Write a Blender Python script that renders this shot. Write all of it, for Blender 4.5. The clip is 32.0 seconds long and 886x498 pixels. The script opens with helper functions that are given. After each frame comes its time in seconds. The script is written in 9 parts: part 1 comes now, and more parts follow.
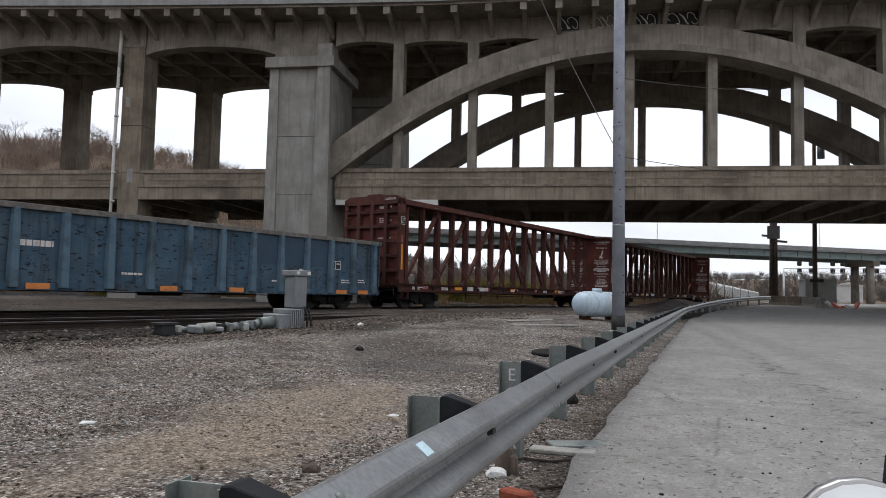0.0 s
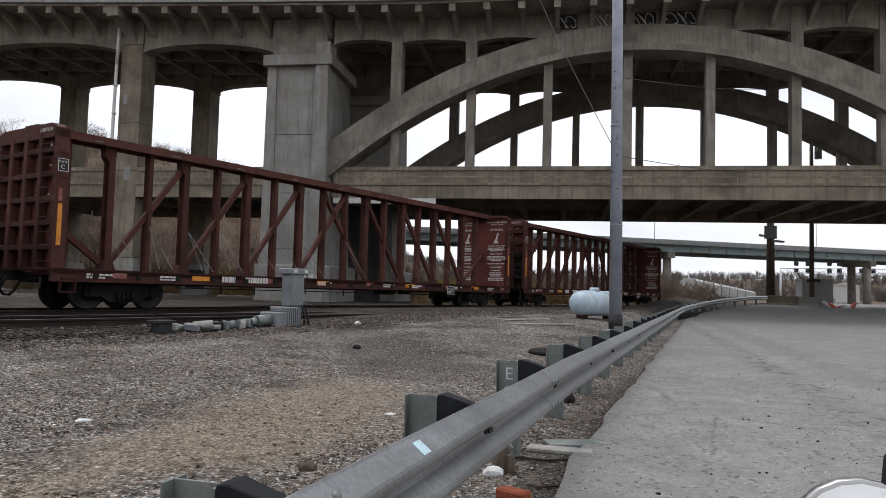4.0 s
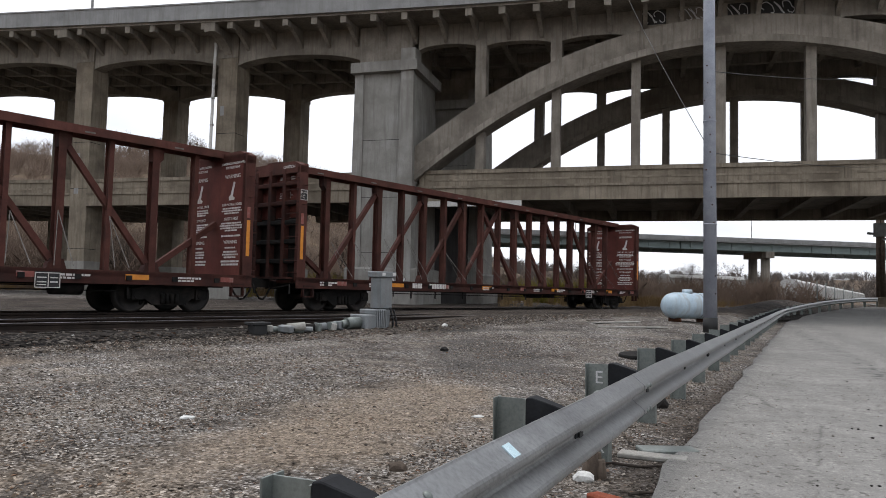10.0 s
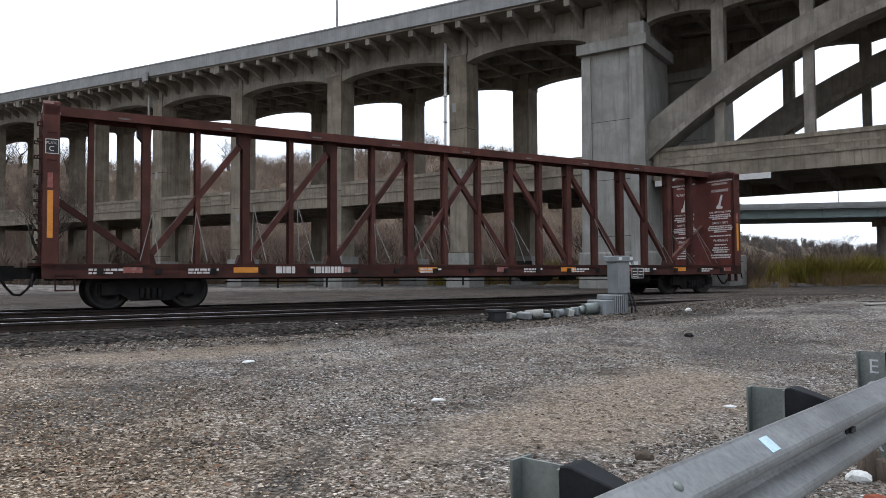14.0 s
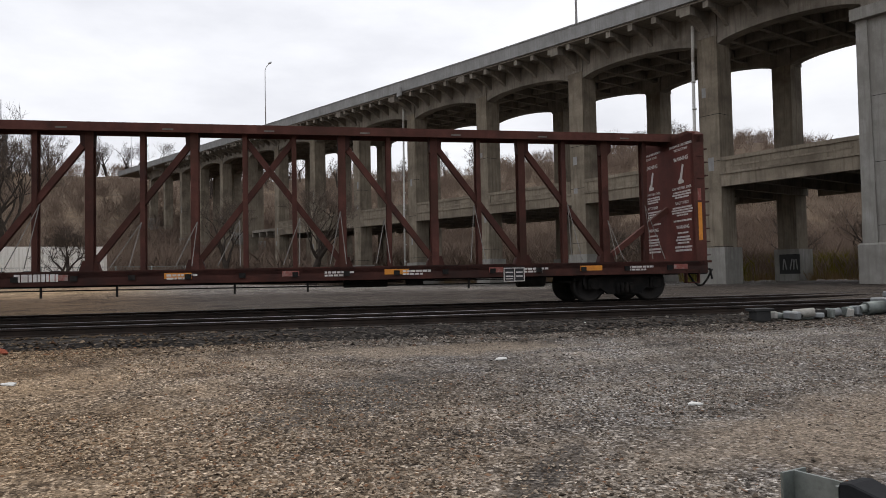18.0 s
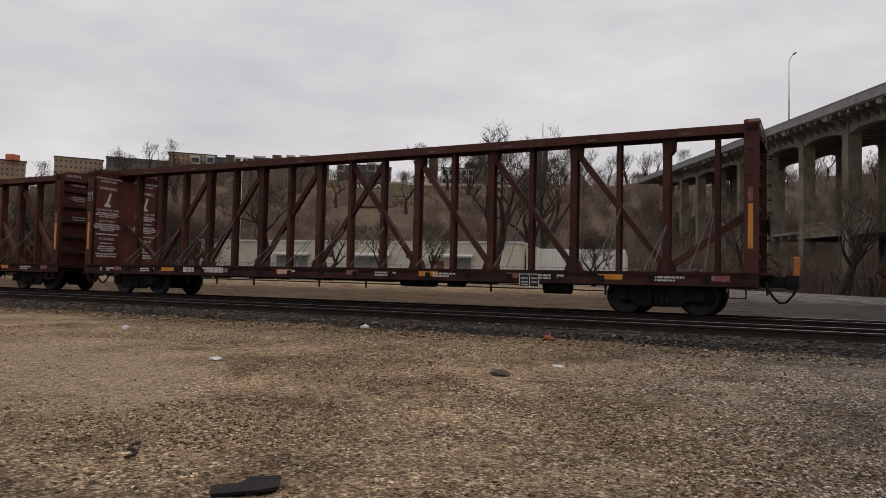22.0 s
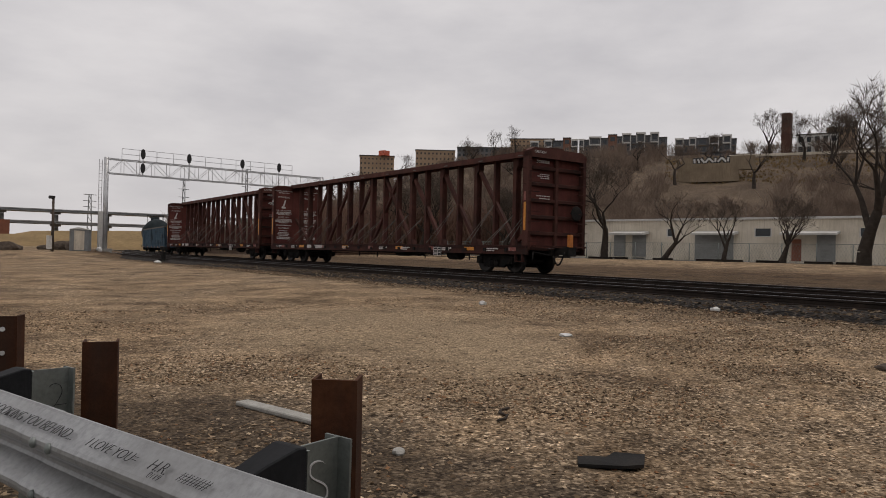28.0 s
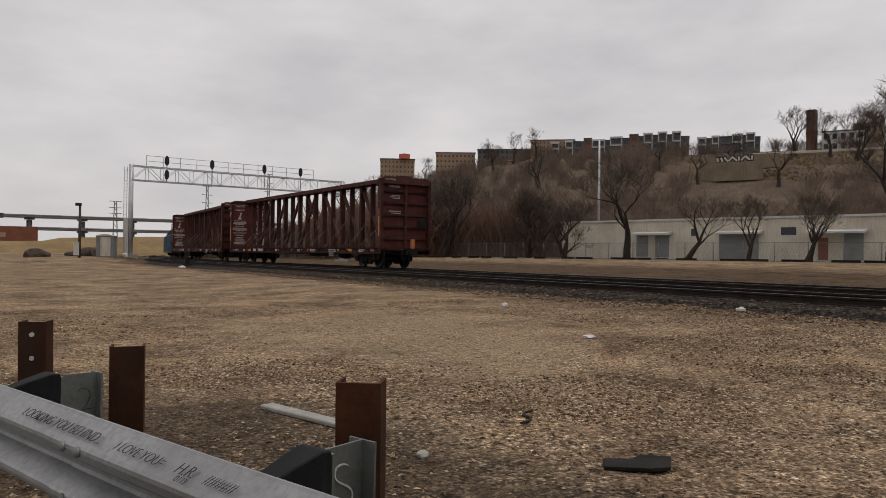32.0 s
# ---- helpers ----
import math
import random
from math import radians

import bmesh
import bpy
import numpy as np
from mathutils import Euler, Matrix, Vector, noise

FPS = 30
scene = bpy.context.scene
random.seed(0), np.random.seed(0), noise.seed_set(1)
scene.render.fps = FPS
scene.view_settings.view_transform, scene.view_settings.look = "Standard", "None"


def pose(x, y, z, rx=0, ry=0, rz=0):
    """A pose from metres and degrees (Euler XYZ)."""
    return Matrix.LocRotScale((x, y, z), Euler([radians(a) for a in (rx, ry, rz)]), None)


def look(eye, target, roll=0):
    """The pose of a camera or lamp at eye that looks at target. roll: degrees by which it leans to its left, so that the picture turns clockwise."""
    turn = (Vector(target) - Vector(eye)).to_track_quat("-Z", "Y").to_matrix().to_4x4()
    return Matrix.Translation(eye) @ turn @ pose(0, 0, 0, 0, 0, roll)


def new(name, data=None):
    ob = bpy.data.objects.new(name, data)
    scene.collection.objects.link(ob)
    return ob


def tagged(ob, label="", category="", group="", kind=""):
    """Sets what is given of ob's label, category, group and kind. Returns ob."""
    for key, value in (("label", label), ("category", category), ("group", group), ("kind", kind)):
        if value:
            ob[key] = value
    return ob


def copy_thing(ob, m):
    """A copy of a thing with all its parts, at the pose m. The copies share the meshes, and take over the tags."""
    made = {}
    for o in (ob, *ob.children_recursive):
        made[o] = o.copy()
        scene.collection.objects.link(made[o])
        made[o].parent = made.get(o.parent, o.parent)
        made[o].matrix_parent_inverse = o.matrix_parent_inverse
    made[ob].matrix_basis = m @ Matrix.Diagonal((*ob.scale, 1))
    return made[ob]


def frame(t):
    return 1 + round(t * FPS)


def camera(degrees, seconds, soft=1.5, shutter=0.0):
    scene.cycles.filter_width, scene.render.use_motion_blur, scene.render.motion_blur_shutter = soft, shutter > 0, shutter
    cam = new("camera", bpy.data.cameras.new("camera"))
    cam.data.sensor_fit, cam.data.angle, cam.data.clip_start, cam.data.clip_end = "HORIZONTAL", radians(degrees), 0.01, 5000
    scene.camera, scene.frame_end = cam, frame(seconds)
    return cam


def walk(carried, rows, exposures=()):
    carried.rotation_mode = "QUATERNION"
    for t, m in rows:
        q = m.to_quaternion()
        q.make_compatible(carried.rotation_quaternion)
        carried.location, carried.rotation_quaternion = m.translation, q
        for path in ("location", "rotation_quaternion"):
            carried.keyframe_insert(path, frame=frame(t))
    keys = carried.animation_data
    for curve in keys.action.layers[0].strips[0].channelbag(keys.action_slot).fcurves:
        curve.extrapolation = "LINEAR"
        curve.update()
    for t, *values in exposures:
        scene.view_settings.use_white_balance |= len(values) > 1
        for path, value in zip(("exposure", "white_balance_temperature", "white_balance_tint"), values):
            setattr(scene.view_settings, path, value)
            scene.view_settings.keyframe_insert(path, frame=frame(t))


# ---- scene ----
cam = camera(63.09, 32.0, soft=0.9)


def aim(x, y, z, yaw, pitch, roll):
    return Matrix.Translation((x, y, z)) @ Euler((0, 0, radians(yaw))).to_matrix().to_4x4() @ pose(0, 0, 0, 90 + pitch) @ pose(0, 0, 0, 0, 0, roll)


EXPOSURES = [(0, 0.78, 6220, 12), (9, 0.84, 6320, 12), (13, 1.05, 5980, 10), (16, 0.95, 5880, 9), (19, 0.42, 6700, 14), (22, 0.12, 6750, 15), (26, 0.06, 6850, 15), (32, 0.04, 6850, 15)]
# seconds, place, yaw to the left from +y, pitch, roll
walk(cam, [(t, aim(*row)) for t, *row in (
    (0, -0.058, 0.153, 1.218, 21.65, 3.44, 1.32), (0.5, -0.060, 0.157, 1.219, 21.59, 3.45, 1.35),
    (1, -0.056, 0.153, 1.220, 21.71, 3.50, 1.38), (1.5, -0.059, 0.154, 1.218, 21.63, 3.47, 1.44),
    (2, -0.059, 0.156, 1.220, 21.45, 3.43, 1.35), (2.5, -0.056, 0.153, 1.219, 21.44, 3.36, 1.36),
    (3, -0.061, 0.157, 1.218, 21.37, 3.35, 1.39), (3.5, -0.061, 0.160, 1.217, 21.39, 3.36, 1.48),
    (5.5, -0.057, 0.151, 1.217, 21.61, 3.30, 1.48), (6, -0.054, 0.147, 1.219, 21.66, 3.30, 1.55),
    (6.5, -0.058, 0.152, 1.217, 21.83, 3.32, 1.43), (7, -0.059, 0.152, 1.218, 22.11, 3.35, 1.47),
    (7.5, -0.055, 0.145, 1.219, 22.76, 3.40, 1.43), (8, -0.060, 0.153, 1.218, 23.22, 3.45, 1.35),
    (8.5, -0.057, 0.150, 1.218, 24.03, 3.51, 1.19), (9, -0.055, 0.146, 1.219, 25.01, 3.47, 1.24),
    (9.5, -0.060, 0.151, 1.216, 26.14, 3.46, 1.23), (10, -0.064, 0.153, 1.217, 28.28, 3.37, 1.35),
    (10.5, -0.064, 0.151, 1.220, 30.53, 3.36, 1.58), (11, -0.066, 0.149, 1.219, 33.43, 2.92, 1.05),
    (11.5, -0.056, 0.125, 1.224, 37.08, 2.30, 0.53), (12, -0.053, 0.125, 1.223, 41.61, 1.76, -0.22),
    (12.5, -0.054, 0.130, 1.224, 42.74, 1.92, -0.09), (13, -0.048, 0.122, 1.225, 43.46, 1.98, -0.00),
    (13.5, -0.047, 0.116, 1.226, 45.02, 2.07, -0.21), (15.5, -0.034, 0.105, 1.232, 52.18, 1.84, -0.47),
    (16, -0.029, 0.095, 1.231, 54.82, 1.77, -0.52), (16.5, -0.020, 0.087, 1.238, 58.21, 1.92, -0.64),
    (17, -0.014, 0.074, 1.239, 59.94, 1.99, -0.70), (17.5, -0.003, 0.067, 1.245, 62.57, 2.09, -0.90),
    (18, 0.013, 0.043, 1.250, 65.96, 2.19, -1.17), (18.5, 0.019, 0.049, 1.245, 70.94, 2.40, -0.90),
    (19, 0.012, 0.033, 1.238, 76.44, 2.57, -0.50), (19.5, 0.011, 0.032, 1.249, 83.38, 3.18, -0.09),
    (20, -0.002, 0.039, 1.228, 87.33, 3.28, 0.85), (20.5, -0.017, 0.022, 1.240, 90.05, 3.32, 0.18),
    (21, -0.009, -0.035, 1.231, 94.12, 3.34, 0.53), (21.5, 0.001, -0.087, 1.223, 101.38, 3.33, 0.59),
    (22, 0.013, -0.126, 1.220, 105.22, 2.48, 1.25), (22.5, 0.014, -0.179, 1.218, 110.89, 2.25, 1.60),
    (23, 0.034, -0.188, 1.215, 117.08, 1.54, 1.60), (23.5, 0.055, -0.215, 1.210, 121.10, 1.35, 2.22),
    (24, 0.070, -0.251, 1.208, 125.28, 0.65, 2.97), (24.5, 0.088, -0.262, 1.208, 128.12, 0.18, 3.38),
    (25, 0.091, -0.260, 1.211, 132.05, -0.03, 2.89), (25.5, 0.099, -0.252, 1.211, 133.28, -0.17, 2.08),
    (26, 0.095, -0.248, 1.211, 132.16, 0.05, 1.91), (26.5, 0.099, -0.246, 1.212, 131.16, 0.19, 1.93),
    (28.5, 0.101, -0.245, 1.214, 131.50, 0.29, 1.20), (29, 0.101, -0.247, 1.212, 131.49, 0.27, 1.27),
    (29.5, 0.099, -0.248, 1.212, 131.45, 0.27, 1.09), (30, 0.104, -0.244, 1.212, 131.60, 0.29, 0.91),
    (30.5, 0.102, -0.248, 1.212, 132.30, 0.33, 0.78), (31, 0.103, -0.247, 1.211, 133.14, 0.24, 0.86),
    (31.5, 0.108, -0.241, 1.211, 133.33, 0.38, 0.72), (32, 0.099, -0.251, 1.213, 133.11, 0.45, 0.69),
)], EXPOSURES)

# ---- light ----
world = bpy.data.worlds.new("overcast")
scene.world = world
world.use_nodes = True
wn, wl = world.node_tree.nodes, world.node_tree.links
sky = wn.new("ShaderNodeTexSky")
sky.sky_type, sky.sun_disc = "NISHITA", False
sky.sun_elevation, sky.sun_rotation = radians(74), radians(300)
sky.air_density, sky.dust_density, sky.ozone_density = 1.0, 4.0, 1.0
# a closed layer of cloud over the clear sky, with slow grey drifts in it
wco = wn.new("ShaderNodeTexCoord")
wmap = wn.new("ShaderNodeMapping")
wmap.inputs["Scale"].default_value = (2.0, 2.0, 6.0)
wl.new(wco.outputs["Generated"], wmap.inputs["Vector"])
drift = wn.new("ShaderNodeTexNoise")
drift.inputs["Scale"].default_value, drift.inputs["Detail"].default_value, drift.inputs["Roughness"].default_value = 1.6, 6.0, 0.55
wl.new(wmap.outputs["Vector"], drift.inputs["Vector"])
cloud = wn.new("ShaderNodeValToRGB")
cloud.color_ramp.elements[0].position, cloud.color_ramp.elements[0].color = 0.3, (4.5, 4.6, 4.8, 1)
cloud.color_ramp.elements[1].position, cloud.color_ramp.elements[1].color = 0.66, (6.0, 6.1, 6.2, 1)
wl.new(drift.outputs["Fac"], cloud.inputs["Fac"])
cover = wn.new("ShaderNodeMixRGB")
cover.inputs["Fac"].default_value = 0.93
wl.new(sky.outputs["Color"], cover.inputs["Color1"])
wl.new(cloud.outputs["Color"], cover.inputs["Color2"])
back = wn["Background"]
back.inputs["Strength"].default_value = 0.115
wl.new(cover.outputs["Color"], back.inputs["Color"])

sun = new("sun", bpy.data.lights.new("sun", "SUN"))
sun.data.energy, sun.data.angle, sun.data.color = 0.85, radians(25), (1.0, 0.97, 0.92)
sun.matrix_world = look((0, 0, 60), (15, -8.7, 0))


# ---- materials ----
def node_mat(name):
    m = bpy.data.materials.new(name)
    m.use_nodes = True
    return m, m.node_tree.nodes, m.node_tree.links, m.node_tree.nodes["Principled BSDF"]


def noise_node(n, l, vec, scale, detail=4.0, rough=0.6, stretch=None):
    if stretch:
        mp = n.new("ShaderNodeMapping")
        mp.inputs["Scale"].default_value = stretch
        l.new(vec, mp.inputs["Vector"])
        vec = mp.outputs["Vector"]
    t = n.new("ShaderNodeTexNoise")
    t.inputs["Scale"].default_value, t.inputs["Detail"].default_value, t.inputs["Roughness"].default_value = scale, detail, rough
    l.new(vec, t.inputs["Vector"])
    return t.outputs["Fac"]


def noise_color(n, l, vec, scale):
    t = n.new("ShaderNodeTexNoise")
    t.inputs["Scale"].default_value, t.inputs["Detail"].default_value = scale, 4.0
    l.new(vec, t.inputs["Vector"])
    return t.outputs["Color"]


def ramp(n, l, fac, stops):
    r = n.new("ShaderNodeValToRGB")
    e = r.color_ramp.elements
    while len(e) < len(stops):
        e.new(0.5)
    for i, (p, c) in enumerate(stops):
        e[i].position, e[i].color = p, (*c, 1) if len(c) == 3 else c
    l.new(fac, r.inputs["Fac"])
    return r.outputs["Color"]


def mix(n, l, fac, a, b, mode="MIX"):
    x = n.new("ShaderNodeMixRGB")
    x.blend_type = mode
    for sock, v in (("Fac", fac), ("Color1", a), ("Color2", b)):
        if isinstance(v, (int, float)):
            x.inputs[sock].default_value = v
        elif isinstance(v, tuple):
            x.inputs[sock].default_value = (*v, 1)
        else:
            l.new(v, x.inputs[sock])
    return x.outputs["Color"]


def surface(name, base, dark, light, scale=3.0, fine=60.0, rough=0.8, metal=0.0, bump=0.3, depth=0.01, stain=None, stain_amount=0.5, streak=None, vary=0.0, spot=None, spot_at=0.66, spot_stretch=None):
    """Base colour with broad patches (dark to light), fine grain, optional stains, vertical streaks and per-object variation."""
    m, n, l, b = node_mat(name)
    co = n.new("ShaderNodeTexCoord").outputs["Object"]
    info = n.new("ShaderNodeObjectInfo")
    add = n.new("ShaderNodeVectorMath")
    add.operation = "ADD"
    far = n.new("ShaderNodeVectorMath")
    far.operation = "SCALE"
    far.inputs[0].default_value = (17.0, 31.0, 7.0)
    l.new(info.outputs["Random"], far.inputs["Scale"])
    l.new(co, add.inputs[0])
    l.new(far.outputs[0], add.inputs[1])
    co = add.outputs[0]
    broad = noise_node(n, l, co, scale, 5.0, 0.62)
    col = ramp(n, l, broad, [(0.28, dark), (0.5, base), (0.74, light)])
    grain = noise_node(n, l, co, fine, 3.0, 0.7)
    col = mix(n, l, 0.55, col, ramp(n, l, grain, [(0.25, (0.45, 0.45, 0.45)), (0.5, (0.85, 0.85, 0.85)), (0.8, (1.15, 1.15, 1.15))]), "MULTIPLY")
    if stain:
        where = ramp(n, l, noise_node(n, l, co, scale * 0.45, 7.0, 0.68), [(0.5, (0, 0, 0)), (0.66, (stain_amount,) * 3)])
        col = mix(n, l, where, col, stain)
    if streak:
        run = ramp(n, l, noise_node(n, l, co, 1.0, 5.0, 0.6, (5.0, 5.0, 0.35)), [(0.48, (0, 0, 0)), (0.7, (0.75,) * 3)])
        col = mix(n, l, run, col, streak)
    if spot:
        chip = ramp(n, l, noise_node(n, l, co, 7.0, 6.0, 0.75, spot_stretch), [(spot_at - 0.03, (0, 0, 0)), (spot_at + 0.02, (1, 1, 1))])
        col = mix(n, l, chip, col, spot)
    if vary:
        hue = n.new("ShaderNodeHueSaturation")
        mr = n.new("ShaderNodeMapRange")
        mr.inputs["To Min"].default_value, mr.inputs["To Max"].default_value = 1 - vary, 1 + vary
        l.new(info.outputs["Random"], mr.inputs["Value"])
        l.new(mr.outputs["Result"], hue.inputs["Value"])
        l.new(col, hue.inputs["Color"])
        col = hue.outputs["Color"]
    l.new(col, b.inputs["Base Color"])
    rr = n.new("ShaderNodeMapRange")
    rr.inputs["To Min"].default_value, rr.inputs["To Max"].default_value = max(0.05, rough - 0.12), min(1.0, rough + 0.12)
    l.new(broad, rr.inputs["Value"])
    l.new(rr.outputs["Result"], b.inputs["Roughness"])
    b.inputs["Metallic"].default_value = metal
    if rough >= 0.75:
        b.inputs["Specular IOR Level"].default_value = 0.15
    if bump:
        bp = n.new("ShaderNodeBump")
        bp.inputs["Strength"].default_value, bp.inputs["Distance"].default_value = bump, depth
        l.new(grain, bp.inputs["Height"])
        l.new(bp.outputs["Normal"], b.inputs["Normal"])
    return m


def plain(name, c, rough=0.6, metal=0.0):
    m, n, l, b = node_mat(name)
    b.inputs["Base Color"].default_value, b.inputs["Roughness"].default_value, b.inputs["Metallic"].default_value = (*c, 1), rough, metal
    return m


CONCRETE = surface("weathered concrete", (0.248, 0.222, 0.187), (0.159, 0.14, 0.117), (0.339, 0.308, 0.263), 0.6, 30, 0.9, 0, 0.35, 0.01, stain=(0.0952, 0.0832, 0.0684), stain_amount=0.65, streak=(0.123, 0.107, 0.0882))
CONCRETE_BROWN = surface("brown-grey stained concrete", (0.239, 0.203, 0.156), (0.156, 0.131, 0.101), (0.325, 0.279, 0.217), 0.6, 30, 0.9, 0, 0.35, 0.01, stain=(0.0875, 0.072, 0.0542), stain_amount=0.65, streak=(0.111, 0.0911, 0.0684))
CONCRETE_PIER = surface("pale pier concrete", (0.276, 0.267, 0.244), (0.201, 0.191, 0.172), (0.356, 0.348, 0.328), 0.6, 30, 0.9, 0, 0.35, 0.01, stain=(0.161, 0.149, 0.132), stain_amount=0.6, streak=(0.172, 0.161, 0.144))
# near-black base colour: part soot, part shade under the decks painted in
SOOT_SHADE = surface("soot-blackened concrete", (0.05, 0.047, 0.046), (0.03, 0.029, 0.028), (0.075, 0.07, 0.068), 0.5, 30, 0.9, 0, 0.35, 0.01, streak=(0.03, 0.028, 0.027))
CONCRETE_NEW = surface("newer parapet concrete", (0.28, 0.28, 0.275), (0.22, 0.22, 0.215), (0.345, 0.345, 0.34), 0.8, 30, 0.85, 0, 0.2, 0.006, streak=(0.2, 0.195, 0.185))
OXIDE = surface("oxide red paint", (0.086, 0.034, 0.027), (0.046, 0.021, 0.018), (0.125, 0.052, 0.041), 1.6, 45, 0.75, 0, 0.3, 0.004, stain=(0.05, 0.026, 0.018), stain_amount=0.75, streak=(0.06, 0.024, 0.017), vary=0.18)
BULKHEAD_RED = surface("faded red bulkhead paint", (0.135, 0.042, 0.034), (0.085, 0.028, 0.023), (0.185, 0.064, 0.05), 1.1, 45, 0.75, 0, 0.3, 0.004, stain=(0.06, 0.027, 0.02), stain_amount=0.6, streak=(0.085, 0.03, 0.023), vary=0.1)
OXIDE_DARK = surface("grimy oxide red paint", (0.06, 0.024, 0.019), (0.03, 0.016, 0.014), (0.1, 0.04, 0.03), 1.6, 45, 0.8, 0, 0.3, 0.004, stain=(0.022, 0.018, 0.016), stain_amount=0.8)
GRIME = surface("black running gear grime", (0.018, 0.017, 0.016), (0.01, 0.01, 0.01), (0.04, 0.034, 0.03), 3, 60, 0.85, 0, 0.4, 0.006)
WHEEL = surface("worn wheel steel", (0.03, 0.027, 0.025), (0.016, 0.015, 0.014), (0.06, 0.05, 0.042), 3, 50, 0.6, 0.5, 0.2, 0.004)
TREAD = plain("polished tread steel", (0.45, 0.44, 0.43), 0.3, 1.0)
BLUE = surface("faded blue car paint", (0.058, 0.1, 0.142), (0.036, 0.066, 0.1), (0.095, 0.145, 0.185), 1.2, 50, 0.75, 0, 0.3, 0.004, stain=(0.062, 0.074, 0.08), stain_amount=0.6, streak=(0.02, 0.022, 0.023), spot=(0.014, 0.011, 0.01), spot_at=0.59, spot_stretch=(0.5, 0.5, 1.6))
BLUE_RIB = surface("pale blue worn rib paint", (0.1, 0.155, 0.2), (0.045, 0.08, 0.105), (0.105, 0.16, 0.195), 1.5, 50, 0.75, 0, 0.3, 0.004, stain=(0.03, 0.03, 0.03), stain_amount=0.7)
BLUE_PATCH = surface("dark blue patched paint", (0.022, 0.048, 0.085), (0.016, 0.036, 0.065), (0.032, 0.065, 0.1), 1.2, 50, 0.6, 0, 0.2, 0.004)
TANK_BLACK = surface("black tank car paint", (0.026, 0.034, 0.037), (0.016, 0.02, 0.022), (0.042, 0.054, 0.058), 1.2, 50, 0.85, 0, 0.2, 0.004)
WHITE_PAINT = surface("white stencil paint", (0.62, 0.58, 0.55), (0.45, 0.4, 0.37), (0.72, 0.7, 0.68), 5, 80, 0.8, 0, 0, 0.001)
YELLOW = surface("yellow reflector tape", (0.66, 0.24, 0.015), (0.52, 0.18, 0.015), (0.72, 0.3, 0.03), 5, 60, 0.5, 0, 0, 0.001)
ORANGE = surface("orange reflector patch", (0.6, 0.2, 0.04), (0.4, 0.13, 0.03), (0.65, 0.25, 0.06), 5, 60, 0.6, 0, 0, 0.001)
RED_TAPE = surface("faded red and white tape", (0.252, 0.072, 0.054), (0.3, 0.24, 0.216), (0.18, 0.036, 0.03), 6, 60, 0.6, 0, 0, 0.001)
STRAP = surface("grey webbing strap", (0.15, 0.138, 0.125), (0.09, 0.083, 0.076), (0.22, 0.205, 0.19), 6, 80, 0.9, 0, 0, 0.001)
BLACK = surface("black sign panel", (0.015, 0.015, 0.015), (0.01, 0.01, 0.01), (0.03, 0.03, 0.03), 5, 60, 0.7, 0, 0, 0.001)
GALV = surface("galvanised steel", (0.34, 0.345, 0.345), (0.26, 0.262, 0.262), (0.43, 0.435, 0.435), 2.5, 40, 0.4, 0.95, 0.08, 0.002, stain=(0.27, 0.265, 0.255), stain_amount=0.5)
GALV_DULL = surface("dull galvanised post steel", (0.2, 0.222, 0.208), (0.145, 0.162, 0.152), (0.27, 0.292, 0.276), 4, 50, 0.55, 0.5, 0.12, 0.002)
RUBBER = surface("black moulded plastic", (0.016, 0.017, 0.019), (0.01, 0.01, 0.012), (0.026, 0.028, 0.03), 6, 60, 0.76, 0, 0.1, 0.002)
RUST = surface("rusted steel post", (0.07, 0.0264, 0.0128), (0.0385, 0.0158, 0.00896), (0.119, 0.0495, 0.0224), 5, 60, 0.85, 0.1, 0.5, 0.004, streak=(0.042, 0.0297, 0.023))
RAIL_SIDE = surface("rusty rail web", (0.034, 0.026, 0.022), (0.02, 0.016, 0.014), (0.055, 0.04, 0.032), 3, 50, 0.85, 0.2, 0.2, 0.003)
RAIL_TOP = plain("polished rail head", (0.13, 0.13, 0.135), 0.42, 1.0)
TIE = surface("creosoted timber sleeper", (0.025, 0.021, 0.018), (0.015, 0.013, 0.012), (0.048, 0.04, 0.033), 4, 40, 0.9, 0, 0.5, 0.008, vary=0.3)
POLE_GREY = surface("grey painted steel pole", (0.3, 0.32, 0.37), (0.22, 0.235, 0.28), (0.38, 0.4, 0.45), 2.5, 50, 0.5, 0.1, 0.15, 0.003, spot=(0.1, 0.09, 0.085), spot_at=0.7)
WOOD_POLE = surface("old timber pole", (0.09, 0.07, 0.055), (0.05, 0.04, 0.033), (0.13, 0.11, 0.09), 3, 40, 0.9, 0, 0.4, 0.006)
TANK_WHITE = surface("white propane tank paint", (0.42, 0.53, 0.61), (0.33, 0.42, 0.49), (0.5, 0.6, 0.66), 3, 50, 0.45, 0, 0.1, 0.002, streak=(0.3, 0.3, 0.28))
BOX_GREY = surface("grey enamel cabinet", (0.22, 0.235, 0.24), (0.17, 0.18, 0.185), (0.27, 0.285, 0.29), 3, 50, 0.55, 0.2, 0.1, 0.002, streak=(0.18, 0.17, 0.16))
WALL_CREAM = surface("cream painted block wall", (0.67, 0.602, 0.495), (0.53, 0.47, 0.375), (0.76, 0.7, 0.59), 0.5, 14, 0.85, 0, 0.2, 0.01, streak=(0.449, 0.395, 0.314))
DOOR_GREY = surface("grey shutter door", (0.25, 0.25, 0.24), (0.2, 0.2, 0.19), (0.3, 0.3, 0.29), 1, 20, 0.7, 0, 0.2, 0.01)
GLASS_DARK = plain("dark window glass", (0.02, 0.025, 0.03), 0.12)
